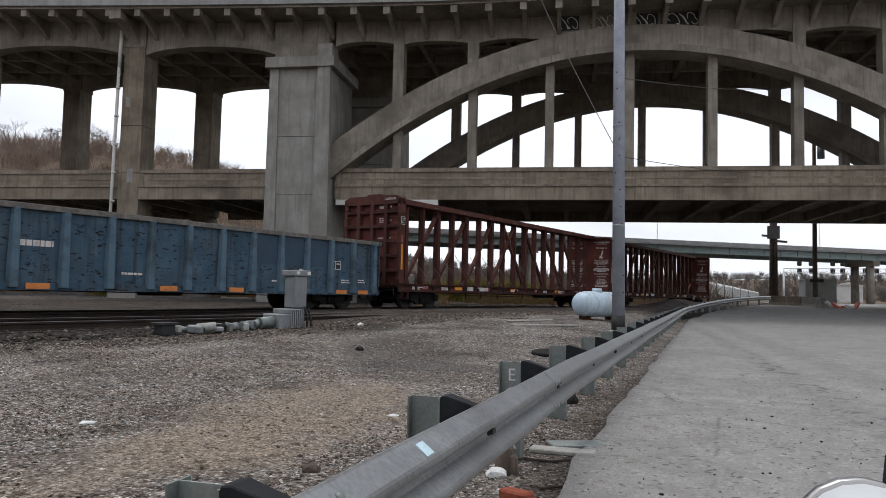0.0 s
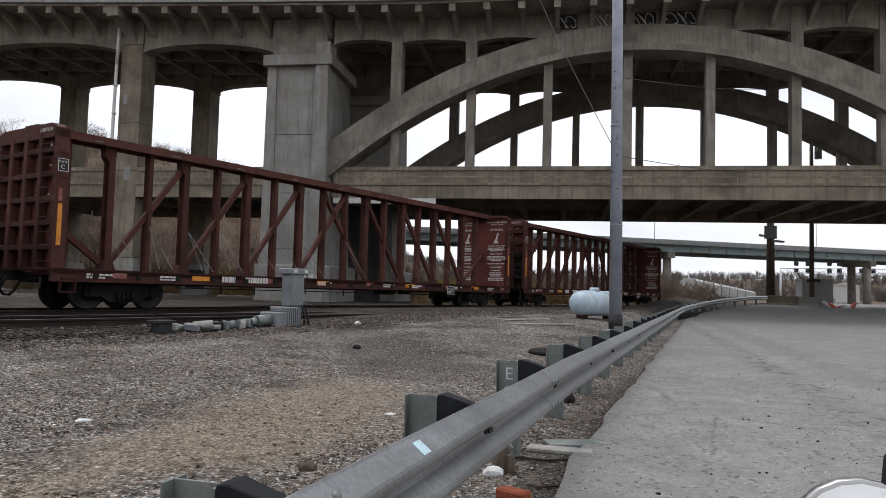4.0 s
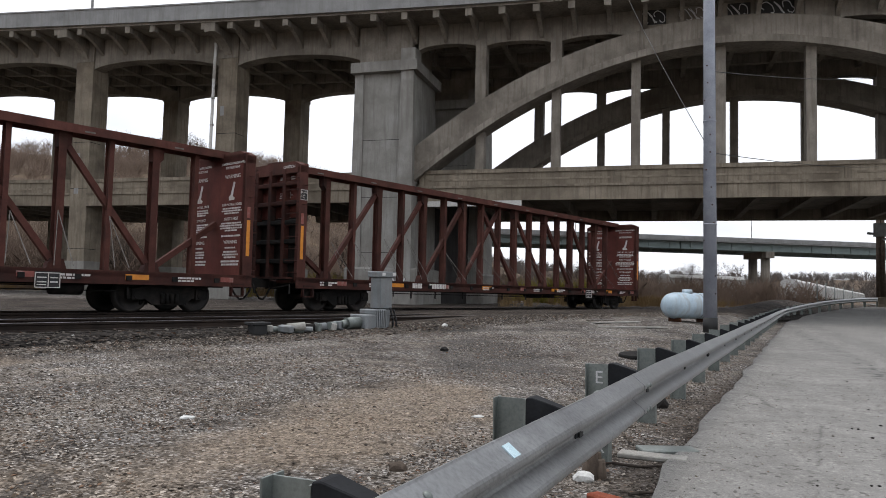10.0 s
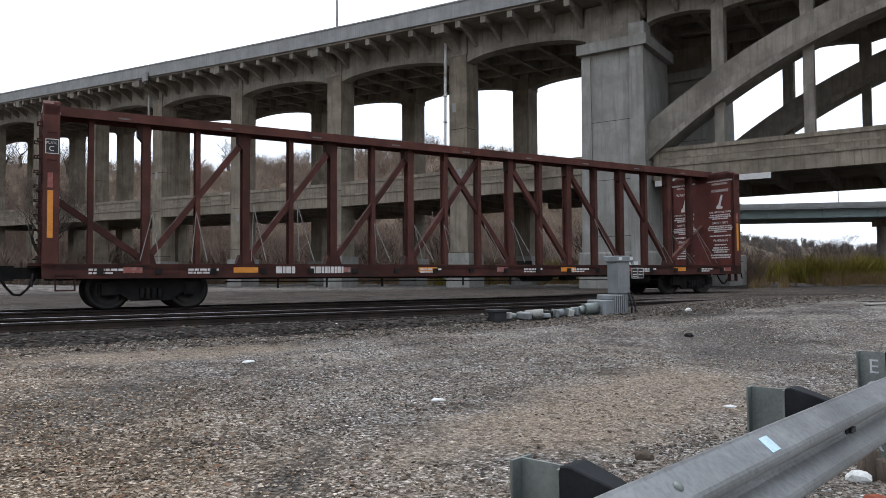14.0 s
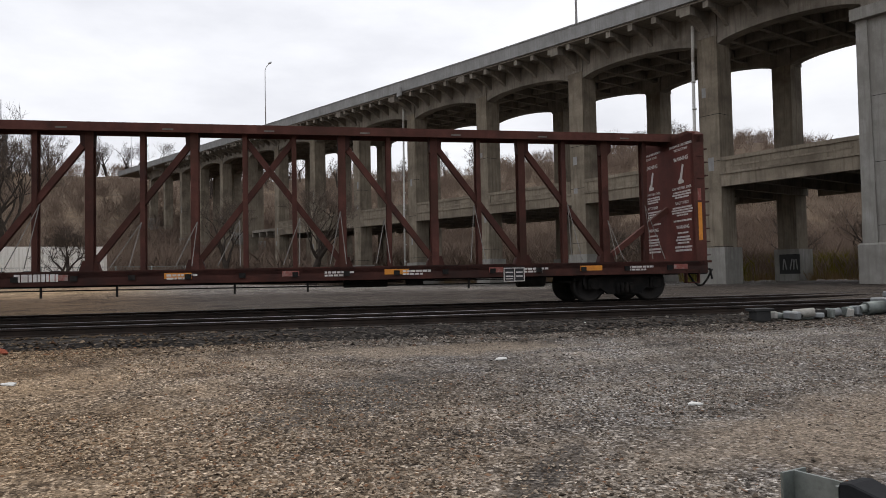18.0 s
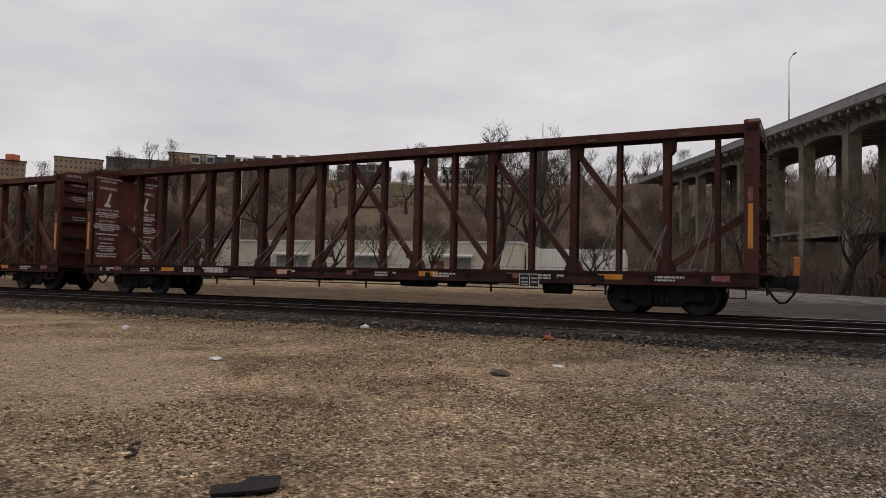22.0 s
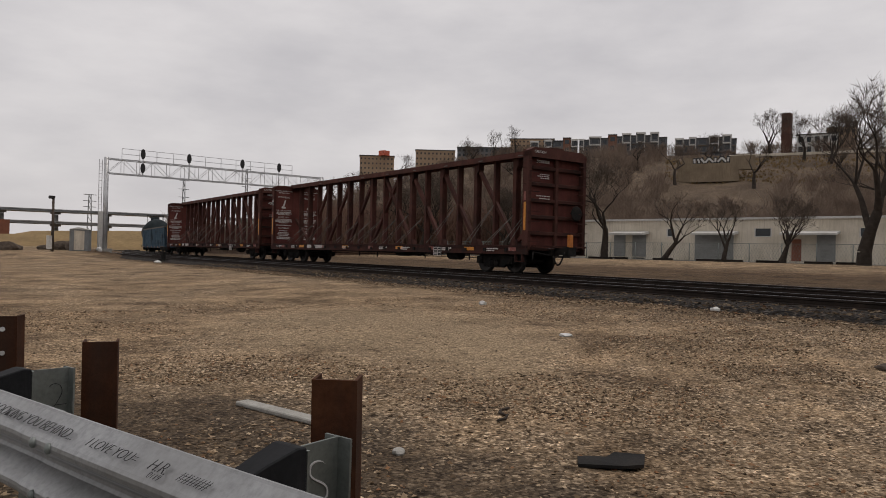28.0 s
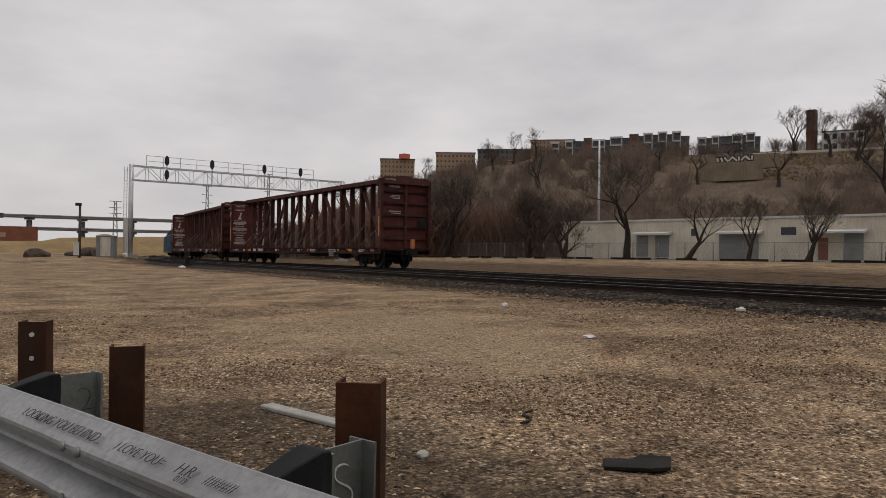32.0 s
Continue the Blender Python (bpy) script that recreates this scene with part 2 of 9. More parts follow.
ROOFING = surface("tar roofing", (0.09, 0.085, 0.08), (0.06, 0.058, 0.055), (0.14, 0.13, 0.125), 1, 20, 0.9)
BRICK_TAN = surface("tan brick wall", (0.368, 0.255, 0.167), (0.296, 0.2, 0.127), (0.424, 0.306, 0.206), 0.4, 8, 0.85, 0, 0.1, 0.01)
BRICK_RED = surface("red brick wall", (0.24, 0.1, 0.065), (0.18, 0.075, 0.05), (0.3, 0.13, 0.085), 0.4, 8, 0.85, 0, 0.1, 0.01)
CHIMNEY_BRICK = surface("sooty chimney brick", (0.11, 0.058, 0.045), (0.075, 0.04, 0.032), (0.145, 0.078, 0.06), 0.4, 8, 0.9, 0, 0.1, 0.01)
PANEL_DARK = surface("charcoal cladding", (0.1, 0.104, 0.108), (0.07, 0.073, 0.077), (0.14, 0.144, 0.15), 0.4, 8, 0.7, 0, 0.1, 0.01)
PANEL_WHITE = surface("white render panels", (0.58, 0.57, 0.54), (0.5, 0.48, 0.45), (0.65, 0.64, 0.62), 0.4, 8, 0.8, 0, 0.1, 0.01)
PANEL_ORANGE = surface("terracotta panels", (0.22, 0.11, 0.075), (0.17, 0.085, 0.06), (0.27, 0.14, 0.095), 0.4, 8, 0.8, 0, 0.1, 0.01)
STEEL_GREEN = surface("pale green bridge girder", (0.2, 0.25, 0.245), (0.16, 0.2, 0.195), (0.25, 0.3, 0.295), 0.3, 10, 0.7, 0, 0.1, 0.01)
BARK = surface("grey-brown bark", (0.05, 0.04, 0.033), (0.03, 0.025, 0.021), (0.08, 0.065, 0.053), 3, 40, 0.95, 0, 0.4, 0.01, vary=0.2)
TWIG = surface("bare winter twigs", (0.1, 0.078, 0.062), (0.07, 0.053, 0.042), (0.14, 0.11, 0.088), 1, 20, 0.95, 0, 0, 0.01, vary=0.2)
BRUSH = surface("bare hillside brush", (0.215, 0.158, 0.122), (0.15, 0.11, 0.085), (0.29, 0.22, 0.17), 0.03, 1, 0.95, 0, 0, 0.01)
BRUSH_RED = surface("reddish bare saplings", (0.2, 0.12, 0.088), (0.15, 0.088, 0.064), (0.25, 0.155, 0.115), 0.1, 1, 0.95, 0, 0, 0.01)
# twig brown greyed and lightened: distance haze put into the colour
WOODS_HAZED = surface("grey far woods", (0.13, 0.112, 0.1), (0.1, 0.085, 0.075), (0.17, 0.15, 0.135), 0.03, 1, 0.95, 0, 0, 0.01)
GRASS_DRY = surface("dry straw grass", (0.24, 0.165, 0.08), (0.17, 0.115, 0.055), (0.31, 0.22, 0.11), 0.2, 2, 0.95, 0, 0, 0.01)
WALL_WHITE = surface("whitewashed block wall", (0.78, 0.76, 0.71), (0.68, 0.65, 0.6), (0.84, 0.82, 0.78), 0.5, 14, 0.85, 0, 0.2, 0.01, streak=(0.46, 0.42, 0.36))
WALL_TAN = surface("weathered tan retaining wall", (0.25, 0.195, 0.135), (0.19, 0.145, 0.1), (0.31, 0.25, 0.175), 0.3, 10, 0.9, 0, 0.2, 0.01, streak=(0.17, 0.13, 0.09))
LEAF_YELLOW = surface("yellow-green shrub leaves", (0.2, 0.17, 0.03), (0.12, 0.11, 0.025), (0.3, 0.25, 0.05), 0.8, 4, 0.8, 0, 0, 0.01)
CAR_WHITE = surface("white hopper paint", (0.52, 0.52, 0.5), (0.4, 0.4, 0.38), (0.6, 0.6, 0.59), 0.5, 10, 0.7, 0, 0.1, 0.01, streak=(0.25, 0.24, 0.22))
CAR_PAINT = plain("silver-white car paint", (0.7, 0.71, 0.72), 0.28, 0.15)
STICKER = surface("pale blue sticker", (0.5, 0.66, 0.72), (0.42, 0.58, 0.65), (0.58, 0.72, 0.77), 30, 200, 0.5, 0, 0, 0.001)
INK = plain("black marker ink", (0.012, 0.012, 0.013), 0.6)
CHALK = surface("white marker strokes", (0.6, 0.6, 0.6), (0.5, 0.5, 0.5), (0.68, 0.68, 0.68), 30, 200, 0.8, 0, 0, 0.001)
SIGNAL_BLACK = plain("black signal hood", (0.012, 0.012, 0.012), 0.6)
ALU = surface("bare aluminium truss", (0.55, 0.56, 0.57), (0.45, 0.46, 0.47), (0.62, 0.63, 0.64), 2, 40, 0.45, 0.5, 0, 0.002)
BARRIER_RED = plain("orange barrier plastic", (0.5, 0.1, 0.05), 0.5)
BRICK_BIT = surface("broken red brick", (0.25, 0.07, 0.04), (0.18, 0.05, 0.03), (0.32, 0.1, 0.06), 20, 80, 0.9, 0, 0.4, 0.004)
STONE_PALE = surface("pale concrete rubble", (0.34, 0.33, 0.3), (0.25, 0.24, 0.22), (0.42, 0.41, 0.385), 6, 60, 0.9, 0, 0.4, 0.006)
LITTER_WHITE = surface("dirty white plastic", (0.6, 0.6, 0.58), (0.45, 0.45, 0.43), (0.7, 0.7, 0.68), 12, 60, 0.6, 0, 0, 0.002)


def oval(n, l, geo, cx, cy, ra, rb, turn, ragged):
    """1 in the middle of a ragged oval patch of the ground, 0 outside it."""
    mp = n.new("ShaderNodeMapping")
    mp.vector_type = "TEXTURE"
    mp.inputs["Location"].default_value, mp.inputs["Rotation"].default_value, mp.inputs["Scale"].default_value = (cx, cy, 0), (0, 0, turn), (ra, rb, 1e4)
    l.new(geo, mp.inputs["Vector"])
    ln = n.new("ShaderNodeVectorMath")
    ln.operation = "LENGTH"
    l.new(mp.outputs["Vector"], ln.inputs[0])
    a = n.new("ShaderNodeMath")
    a.operation = "MULTIPLY_ADD"
    a.inputs[1].default_value = 1.6
    l.new(ragged, a.inputs[0])
    b = n.new("ShaderNodeMath")
    b.operation = "SUBTRACT"
    b.inputs[0].default_value = 0.6
    l.new(ln.outputs["Value"], b.inputs[1])
    l.new(b.outputs[0], a.inputs[2])
    return a.outputs[0]


# bare sand between the gravel: centre, half-widths, turn
SAND = ((-3.9, 6.6, 1.0, 2.3, 0.2), (-11.2, 9.6, 0.55, 2.2, -0.2), (-3.7, 4.6, 0.8, 1.2, 0.0), (-7.6, -8.5, 2.4, 3.4, -0.5), (-6.8, -5.6, 0.8, 2.6, -0.9), (-9.7, 4.4, 0.8, 2.0, -0.2))


def ground_material():
    """Gravel over tan dirt: bands along the tracks, patches of bare earth, grey crushed stone, individual stones as bump and colour."""
    m, n, l, b = node_mat("gravel and dirt")
    geo = n.new("ShaderNodeNewGeometry").outputs["Position"]
    patch = noise_node(n, l, geo, 0.16, 6.0, 0.6)
    patch2 = noise_node(n, l, geo, 0.55, 6.0, 0.65)
    dirt = ramp(n, l, patch2, [(0.3, (0.13, 0.114, 0.098)), (0.5, (0.205, 0.181, 0.155)), (0.72, (0.29, 0.256, 0.218))])
    vor = n.new("ShaderNodeTexVoronoi")
    vor.inputs["Scale"].default_value = 36.0
    l.new(geo, vor.inputs["Vector"])
    vor3 = n.new("ShaderNodeTexVoronoi")
    vor3.inputs["Scale"].default_value = 52.0
    l.new(geo, vor3.inputs["Vector"])
    sep = n.new("ShaderNodeSeparateColor")
    l.new(vor.outputs["Color"], sep.inputs["Color"])
    stone = ramp(n, l, sep.outputs["Red"], [(0.05, (0.05, 0.047, 0.045)), (0.35, (0.15, 0.143, 0.137)), (0.7, (0.31, 0.302, 0.295)), (0.97, (0.62, 0.615, 0.61))])
    gap = ramp(n, l, vor.outputs["Distance"], [(0.25, (1, 1, 1)), (0.7, (0.35, 0.32, 0.3))])
    stone = mix(n, l, 0.8, stone, gap, "MULTIPLY")
    # grey stone lies on the bridge side and along the tracks, tan dirt farther down the yard
    sx = n.new("ShaderNodeSeparateXYZ")
    l.new(geo, sx.inputs["Vector"])
    along = n.new("ShaderNodeMapRange")
    along.inputs["From Min"].default_value, along.inputs["From Max"].default_value = -11.0, 5.0
    along.inputs["To Min"].default_value, along.inputs["To Max"].default_value = 0.0, 0.32
    l.new(sx.outputs["Y"], along.inputs["Value"])
    s = n.new("ShaderNodeMath")
    s.operation = "ADD"
    l.new(patch, s.inputs[0])
    l.new(along.outputs["Result"], s.inputs[1])
    fac = ramp(n, l, s.outputs[0], [(0.44, (0.15, 0.15, 0.15)), (0.6, (0.7, 0.7, 0.7)), (0.78, (0.95, 0.95, 0.95))])
    break_up = ramp(n, l, noise_node(n, l, geo, 1.7, 5.0, 0.7), [(0.38, (0.25, 0.25, 0.25)), (0.6, (1, 1, 1))])
    fac = mix(n, l, 1.0, fac, break_up, "MULTIPLY")
    col = mix(n, l, fac, dirt, stone)
    fine = noise_node(n, l, geo, 70.0, 4.0, 0.75)
    col = mix(n, l, 0.6, col, ramp(n, l, fine, [(0.25, (0.5, 0.5, 0.5)), (0.5, (0.9, 0.9, 0.9)), (0.78, (1.2, 1.2, 1.2))]), "MULTIPLY")
    mott = ramp(n, l, noise_node(n, l, geo, 0.75, 8.0, 0.72), [(0.36, (0.38, 0.35, 0.33)), (0.5, (0.88, 0.87, 0.86)), (0.66, (1.25, 1.24, 1.22))])
    col = mix(n, l, 0.9, col, mott, "MULTIPLY")
    col = mix(n, l, 0.85, col, ramp(n, l, noise_node(n, l, geo, 8.0, 7.0, 0.8), [(0.34, (0.5, 0.48, 0.46)), (0.5, (0.98, 0.98, 0.98)), (0.66, (1.45, 1.44, 1.42))]), "MULTIPLY")
    tanned = n.new("ShaderNodeMapRange")
    tanned.inputs["From Min"].default_value, tanned.inputs["From Max"].default_value = 4.0, -1.5
    l.new(sx.outputs["Y"], tanned.inputs["Value"])
    col = mix(n, l, tanned.outputs["Result"], col, mix(n, l, 1.0, col, (1.58, 1.28, 0.93), "MULTIPLY"))
    # drifts of bare sand, dark cinders along the tracks, oily soil by the old posts
    ragged = noise_node(n, l, geo, 1.1, 6.0, 0.65)
    sand = ramp(n, l, fine, [(0.3, (0.165, 0.132, 0.1)), (0.6, (0.25, 0.203, 0.157))])
    sand_tan = ramp(n, l, fine, [(0.3, (0.235, 0.172, 0.108)), (0.6, (0.35, 0.265, 0.172))])
    for cx, cy, ra, rb, turn in SAND:
        blot = oval(n, l, geo, cx, cy, ra, rb, turn, ragged)
        col = mix(n, l, ramp(n, l, blot, [(0.2, (0, 0, 0)), (0.8, (0.75, 0.75, 0.75))]), col, sand if cy > 2 else sand_tan)
    for cx, cy, ra, rb, turn, c in ((-2.1, -4.2, 1.6, 3.2, 0.15, (0.035, 0.027, 0.021)), (-3.9, 2.45, 0.16, 1.1, 0.75, (0.05, 0.045, 0.042)), (-1.0, 6.5, 0.5, 5.5, 0.05, (0.062, 0.05, 0.041)), (-5.2, 11.5, 1.2, 3.0, 0.5, (0.075, 0.07, 0.066)), (-6.8, 2.2, 0.7, 1.6, 0.8, (0.07, 0.065, 0.06)), (-8.2, 15.5, 1.0, 1.6, 0.2, (0.05, 0.047, 0.044))):
        blot = oval(n, l, geo, cx, cy, ra, rb, turn, ragged)
        col = mix(n, l, ramp(n, l, blot, [(0.3, (0, 0, 0)), (0.75, (0.7, 0.7, 0.7))]), col, c)
    across = n.new("ShaderNodeVectorMath")
    across.operation = "DOT_PRODUCT"
    across.inputs[1].default_value = (0.977, -0.213, 0.0)
    l.new(geo, across.inputs[0])
    wob = n.new("ShaderNodeMath")
    wob.operation = "MULTIPLY_ADD"
    wob.inputs[1].default_value = 3.0
    l.new(ragged, wob.inputs[0])
    l.new(across.outputs["Value"], wob.inputs[2])
    cind = n.new("ShaderNodeMapRange")
    cind.inputs["From Min"].default_value, cind.inputs["From Max"].default_value = -8.8, -10.6
    cind.inputs["To Max"].default_value = 0.9
    l.new(wob.outputs[0], cind.inputs["Value"])
    fade = n.new("ShaderNodeMapRange")
    fade.inputs["From Min"].default_value, fade.inputs["From Max"].default_value = -46.0, -38.0
    l.new(wob.outputs[0], fade.inputs["Value"])
    cinders = n.new("ShaderNodeMath")
    cinders.operation = "MULTIPLY"
    l.new(cind.outputs["Result"], cinders.inputs[0])
    l.new(fade.outputs["Result"], cinders.inputs[1])
    col = mix(n, l, cinders.outputs[0], col, mix(n, l, 1.0, col, (0.3, 0.27, 0.25), "MULTIPLY"))
    blot = oval(n, l, geo, *SAND[1], ragged)
    col = mix(n, l, ramp(n, l, blot, [(0.2, (0, 0, 0)), (0.7, (0.8, 0.8, 0.8))]), col, sand)
    # leaf litter and dead brush beyond the yard
    flat = n.new("ShaderNodeVectorMath")
    flat.operation = "LENGTH"
    l.new(geo, flat.inputs[0])
    out = n.new("ShaderNodeMapRange")
    out.inputs["From Min"].default_value, out.inputs["From Max"].default_value = 92.0, 112.0
    l.new(flat.outputs["Value"], out.inputs["Value"])
    col = mix(n, l, out.outputs["Result"], col, ramp(n, l, noise_node(n, l, geo, 0.12, 6.0, 0.7), [(0.3, (0.07, 0.052, 0.039)), (0.55, (0.125, 0.094, 0.068)), (0.75, (0.19, 0.143, 0.098))]))
    fields = n.new("ShaderNodeMapRange")
    fields.inputs["From Min"].default_value, fields.inputs["From Max"].default_value = -88.0, -112.0
    l.new(sx.outputs["Y"], fields.inputs["Value"])
    bearing = n.new("ShaderNodeVectorMath")
    bearing.operation = "DOT_PRODUCT"
    bearing.inputs[1].default_value = (-1.4, 1.0, 0.0)
    l.new(geo, bearing.inputs[0])
    south = n.new("ShaderNodeMapRange")
    south.inputs["From Min"].default_value, south.inputs["From Max"].default_value = -25.0, -48.0
    l.new(bearing.outputs["Value"], south.inputs["Value"])
    both = n.new("ShaderNodeMath")
    both.operation = "MULTIPLY"
    l.new(fields.outputs["Result"], both.inputs[0])
    l.new(south.outputs["Result"], both.inputs[1])
    col = mix(n, l, both.outputs[0], col, ramp(n, l, noise_node(n, l, geo, 0.05, 5.0, 0.6), [(0.35, (0.2, 0.145, 0.09)), (0.6, (0.3, 0.22, 0.135))]))
    sep2 = n.new("ShaderNodeSeparateColor")
    l.new(vor3.outputs["Color"], sep2.inputs["Color"])
    col = mix(n, l, 0.85, col, ramp(n, l, sep2.outputs["Green"], [(0.05, (0.3, 0.28, 0.27)), (0.3, (0.75, 0.74, 0.73)), (0.7, (1.05, 1.05, 1.05)), (0.97, (1.75, 1.74, 1.72))]), "MULTIPLY")
    vor4 = n.new("ShaderNodeTexVoronoi")
    vor4.inputs["Scale"].default_value = 9.0
    l.new(geo, vor4.inputs["Vector"])
    sep4 = n.new("ShaderNodeSeparateColor")
    l.new(vor4.outputs["Color"], sep4.inputs["Color"])
    clod = ramp(n, l, sep4.outputs["Blue"], [(0.04, (0.4, 0.38, 0.36)), (0.16, (0.95, 0.95, 0.95)), (0.8, (1.08, 1.08, 1.08)), (0.97, (1.45, 1.44, 1.42))])
    clod = mix(n, l, ramp(n, l, vor4.outputs["Distance"], [(0.3, (0, 0, 0)), (0.5, (1, 1, 1))]), clod, (1.0, 1.0, 1.0))
    col = mix(n, l, 0.8, col, clod, "MULTIPLY")
    l.new(col, b.inputs["Base Color"])
    b.inputs["Roughness"].default_value = 0.95
    b.inputs["Specular IOR Level"].default_value = 0.1
    h = n.new("ShaderNodeMath")
    h.operation = "MULTIPLY_ADD"
    h.inputs[1].default_value, h.inputs[2].default_value = -1.0, 1.0
    l.new(vor.outputs["Distance"], h.inputs[0])
    bp = n.new("ShaderNodeBump")
    bp.inputs["Strength"].default_value, bp.inputs["Distance"].default_value = 0.7, 0.03
    l.new(h.outputs[0], bp.inputs["Height"])
    bp2 = n.new("ShaderNodeBump")
    bp2.inputs["Strength"].default_value, bp2.inputs["Distance"].default_value = 0.4, 0.02
    l.new(fine, bp2.inputs["Height"])
    l.new(bp.outputs["Normal"], bp2.inputs["Normal"])
    l.new(bp2.outputs["Normal"], b.inputs["Normal"])
    return m


def asphalt_material():
    m, n, l, b = node_mat("worn asphalt")
    geo = n.new("ShaderNodeNewGeometry").outputs["Position"]
    col = ramp(n, l, noise_node(n, l, geo, 0.5, 6.0, 0.6), [(0.3, (0.185, 0.179, 0.169)), (0.5, (0.215, 0.208, 0.196)), (0.75, (0.245, 0.237, 0.223))])
    grit = n.new("ShaderNodeTexVoronoi")
    grit.inputs["Scale"].default_value = 95.0
    l.new(geo, grit.inputs["Vector"])
    sep = n.new("ShaderNodeSeparateColor")
    l.new(grit.outputs["Color"], sep.inputs["Color"])
    col = mix(n, l, 0.5, col, ramp(n, l, sep.outputs["Red"], [(0.03, (0.3, 0.3, 0.3)), (0.12, (0.9, 0.9, 0.9)), (0.9, (1.05, 1.05, 1.05)), (0.97, (1.7, 1.7, 1.66))]), "MULTIPLY")
    col = mix(n, l, 0.8, col, ramp(n, l, noise_node(n, l, geo, 160.0, 3.0, 0.8), [(0.32, (0.42, 0.42, 0.42)), (0.5, (0.98, 0.98, 0.98)), (0.68, (1.5, 1.5, 1.47))]), "MULTIPLY")
    col = mix(n, l, 0.9, col, ramp(n, l, noise_node(n, l, geo, 2.6, 6.0, 0.7), [(0.3, (0.78, 0.77, 0.76)), (0.5, (1.0, 1.0, 1.0)), (0.7, (1.16, 1.16, 1.16))]), "MULTIPLY")
    pits = n.new("ShaderNodeTexVoronoi")
    pits.inputs["Scale"].default_value = 30.0
    l.new(geo, pits.inputs["Vector"])
    psep = n.new("ShaderNodeSeparateColor")
    l.new(pits.outputs["Color"], psep.inputs["Color"])
    col = mix(n, l, 0.9, col, ramp(n, l, psep.outputs["Green"], [(0.025, (0.45, 0.44, 0.43)), (0.07, (0.96, 0.96, 0.96)), (0.93, (1.0, 1.0, 1.0)), (0.985, (1.3, 1.3, 1.28))]), "MULTIPLY")
    spill = ramp(n, l, noise_node(n, l, geo, 0.28, 7.0, 0.68, (1.0, 0.35, 1.0)), [(0.58, (0, 0, 0)), (0.68, (0.55, 0.55, 0.55))])
    col = mix(n, l, spill, col, (0.16, 0.157, 0.15))
    # trails of dripped oil and worn tyre bands along the lane
    run = n.new("ShaderNodeVectorMath")
    run.operation = "DOT_PRODUCT"
    run.inputs[1].default_value = (0.994, 0.113, 0.0)
    l.new(geo, run.inputs[0])
    drip = noise_node(n, l, geo, 4.2, 4.0, 0.6, (1.0, 0.75, 1.0))
    wide = noise_node(n, l, geo, 0.5, 4.0, 0.6)
    for off, half, low, dark in ((2.25, 0.34, 0.56, (0.075, 0.074, 0.072)), (3.35, 0.5, 0.62, (0.09, 0.089, 0.086))):
        d = n.new("ShaderNodeMath")
        d.operation = "SUBTRACT"
        d.inputs[1].default_value = off
        l.new(run.outputs["Value"], d.inputs[0])
        e = n.new("ShaderNodeMath")
        e.operation = "ABSOLUTE"
        l.new(d.outputs[0], e.inputs[0])
        band = ramp(n, l, e.outputs[0], [(half * 0.4, (1, 1, 1)), (half, (0, 0, 0))])
        spots = mix(n, l, 1.0, band, ramp(n, l, drip, [(low, (0, 0, 0)), (low + 0.05, (0.85, 0.85, 0.85))]), "MULTIPLY")
        spots = mix(n, l, 1.0, spots, ramp(n, l, wide, [(0.42, (0, 0, 0)), (0.52, (1, 1, 1))]), "MULTIPLY")
        col = mix(n, l, spots, col, dark)
        col = mix(n, l, mix(n, l, 1.0, band, (0.16, 0.16, 0.16), "MULTIPLY"), col, dark)
    crack = n.new("ShaderNodeTexVoronoi")
    crack.feature = "DISTANCE_TO_EDGE"
    crack.inputs["Scale"].default_value = 0.42
    bent = mix(n, l, 0.12, geo, noise_color(n, l, geo, 1.6))
    l.new(bent, crack.inputs["Vector"])
    line = ramp(n, l, crack.outputs["Distance"], [(0.002, (0.55, 0.55, 0.55)), (0.006, (0, 0, 0))])
    line = mix(n, l, 1.0, line, ramp(n, l, wide, [(0.45, (0, 0, 0)), (0.55, (1, 1, 1))]), "MULTIPLY")
    col = mix(n, l, line, col, (0.07, 0.068, 0.065))
    l.new(col, b.inputs["Base Color"])
    b.inputs["Roughness"].default_value = 0.9
    b.inputs["Specular IOR Level"].default_value = 0.2
    bp = n.new("ShaderNodeBump")
    bp.inputs["Strength"].default_value, bp.inputs["Distance"].default_value = 0.35, 0.01
    l.new(sep.outputs["Red"], bp.inputs["Height"])
    l.new(bp.outputs["Normal"], b.inputs["Normal"])
    return m


GROUND = ground_material()
ASPHALT = asphalt_material()


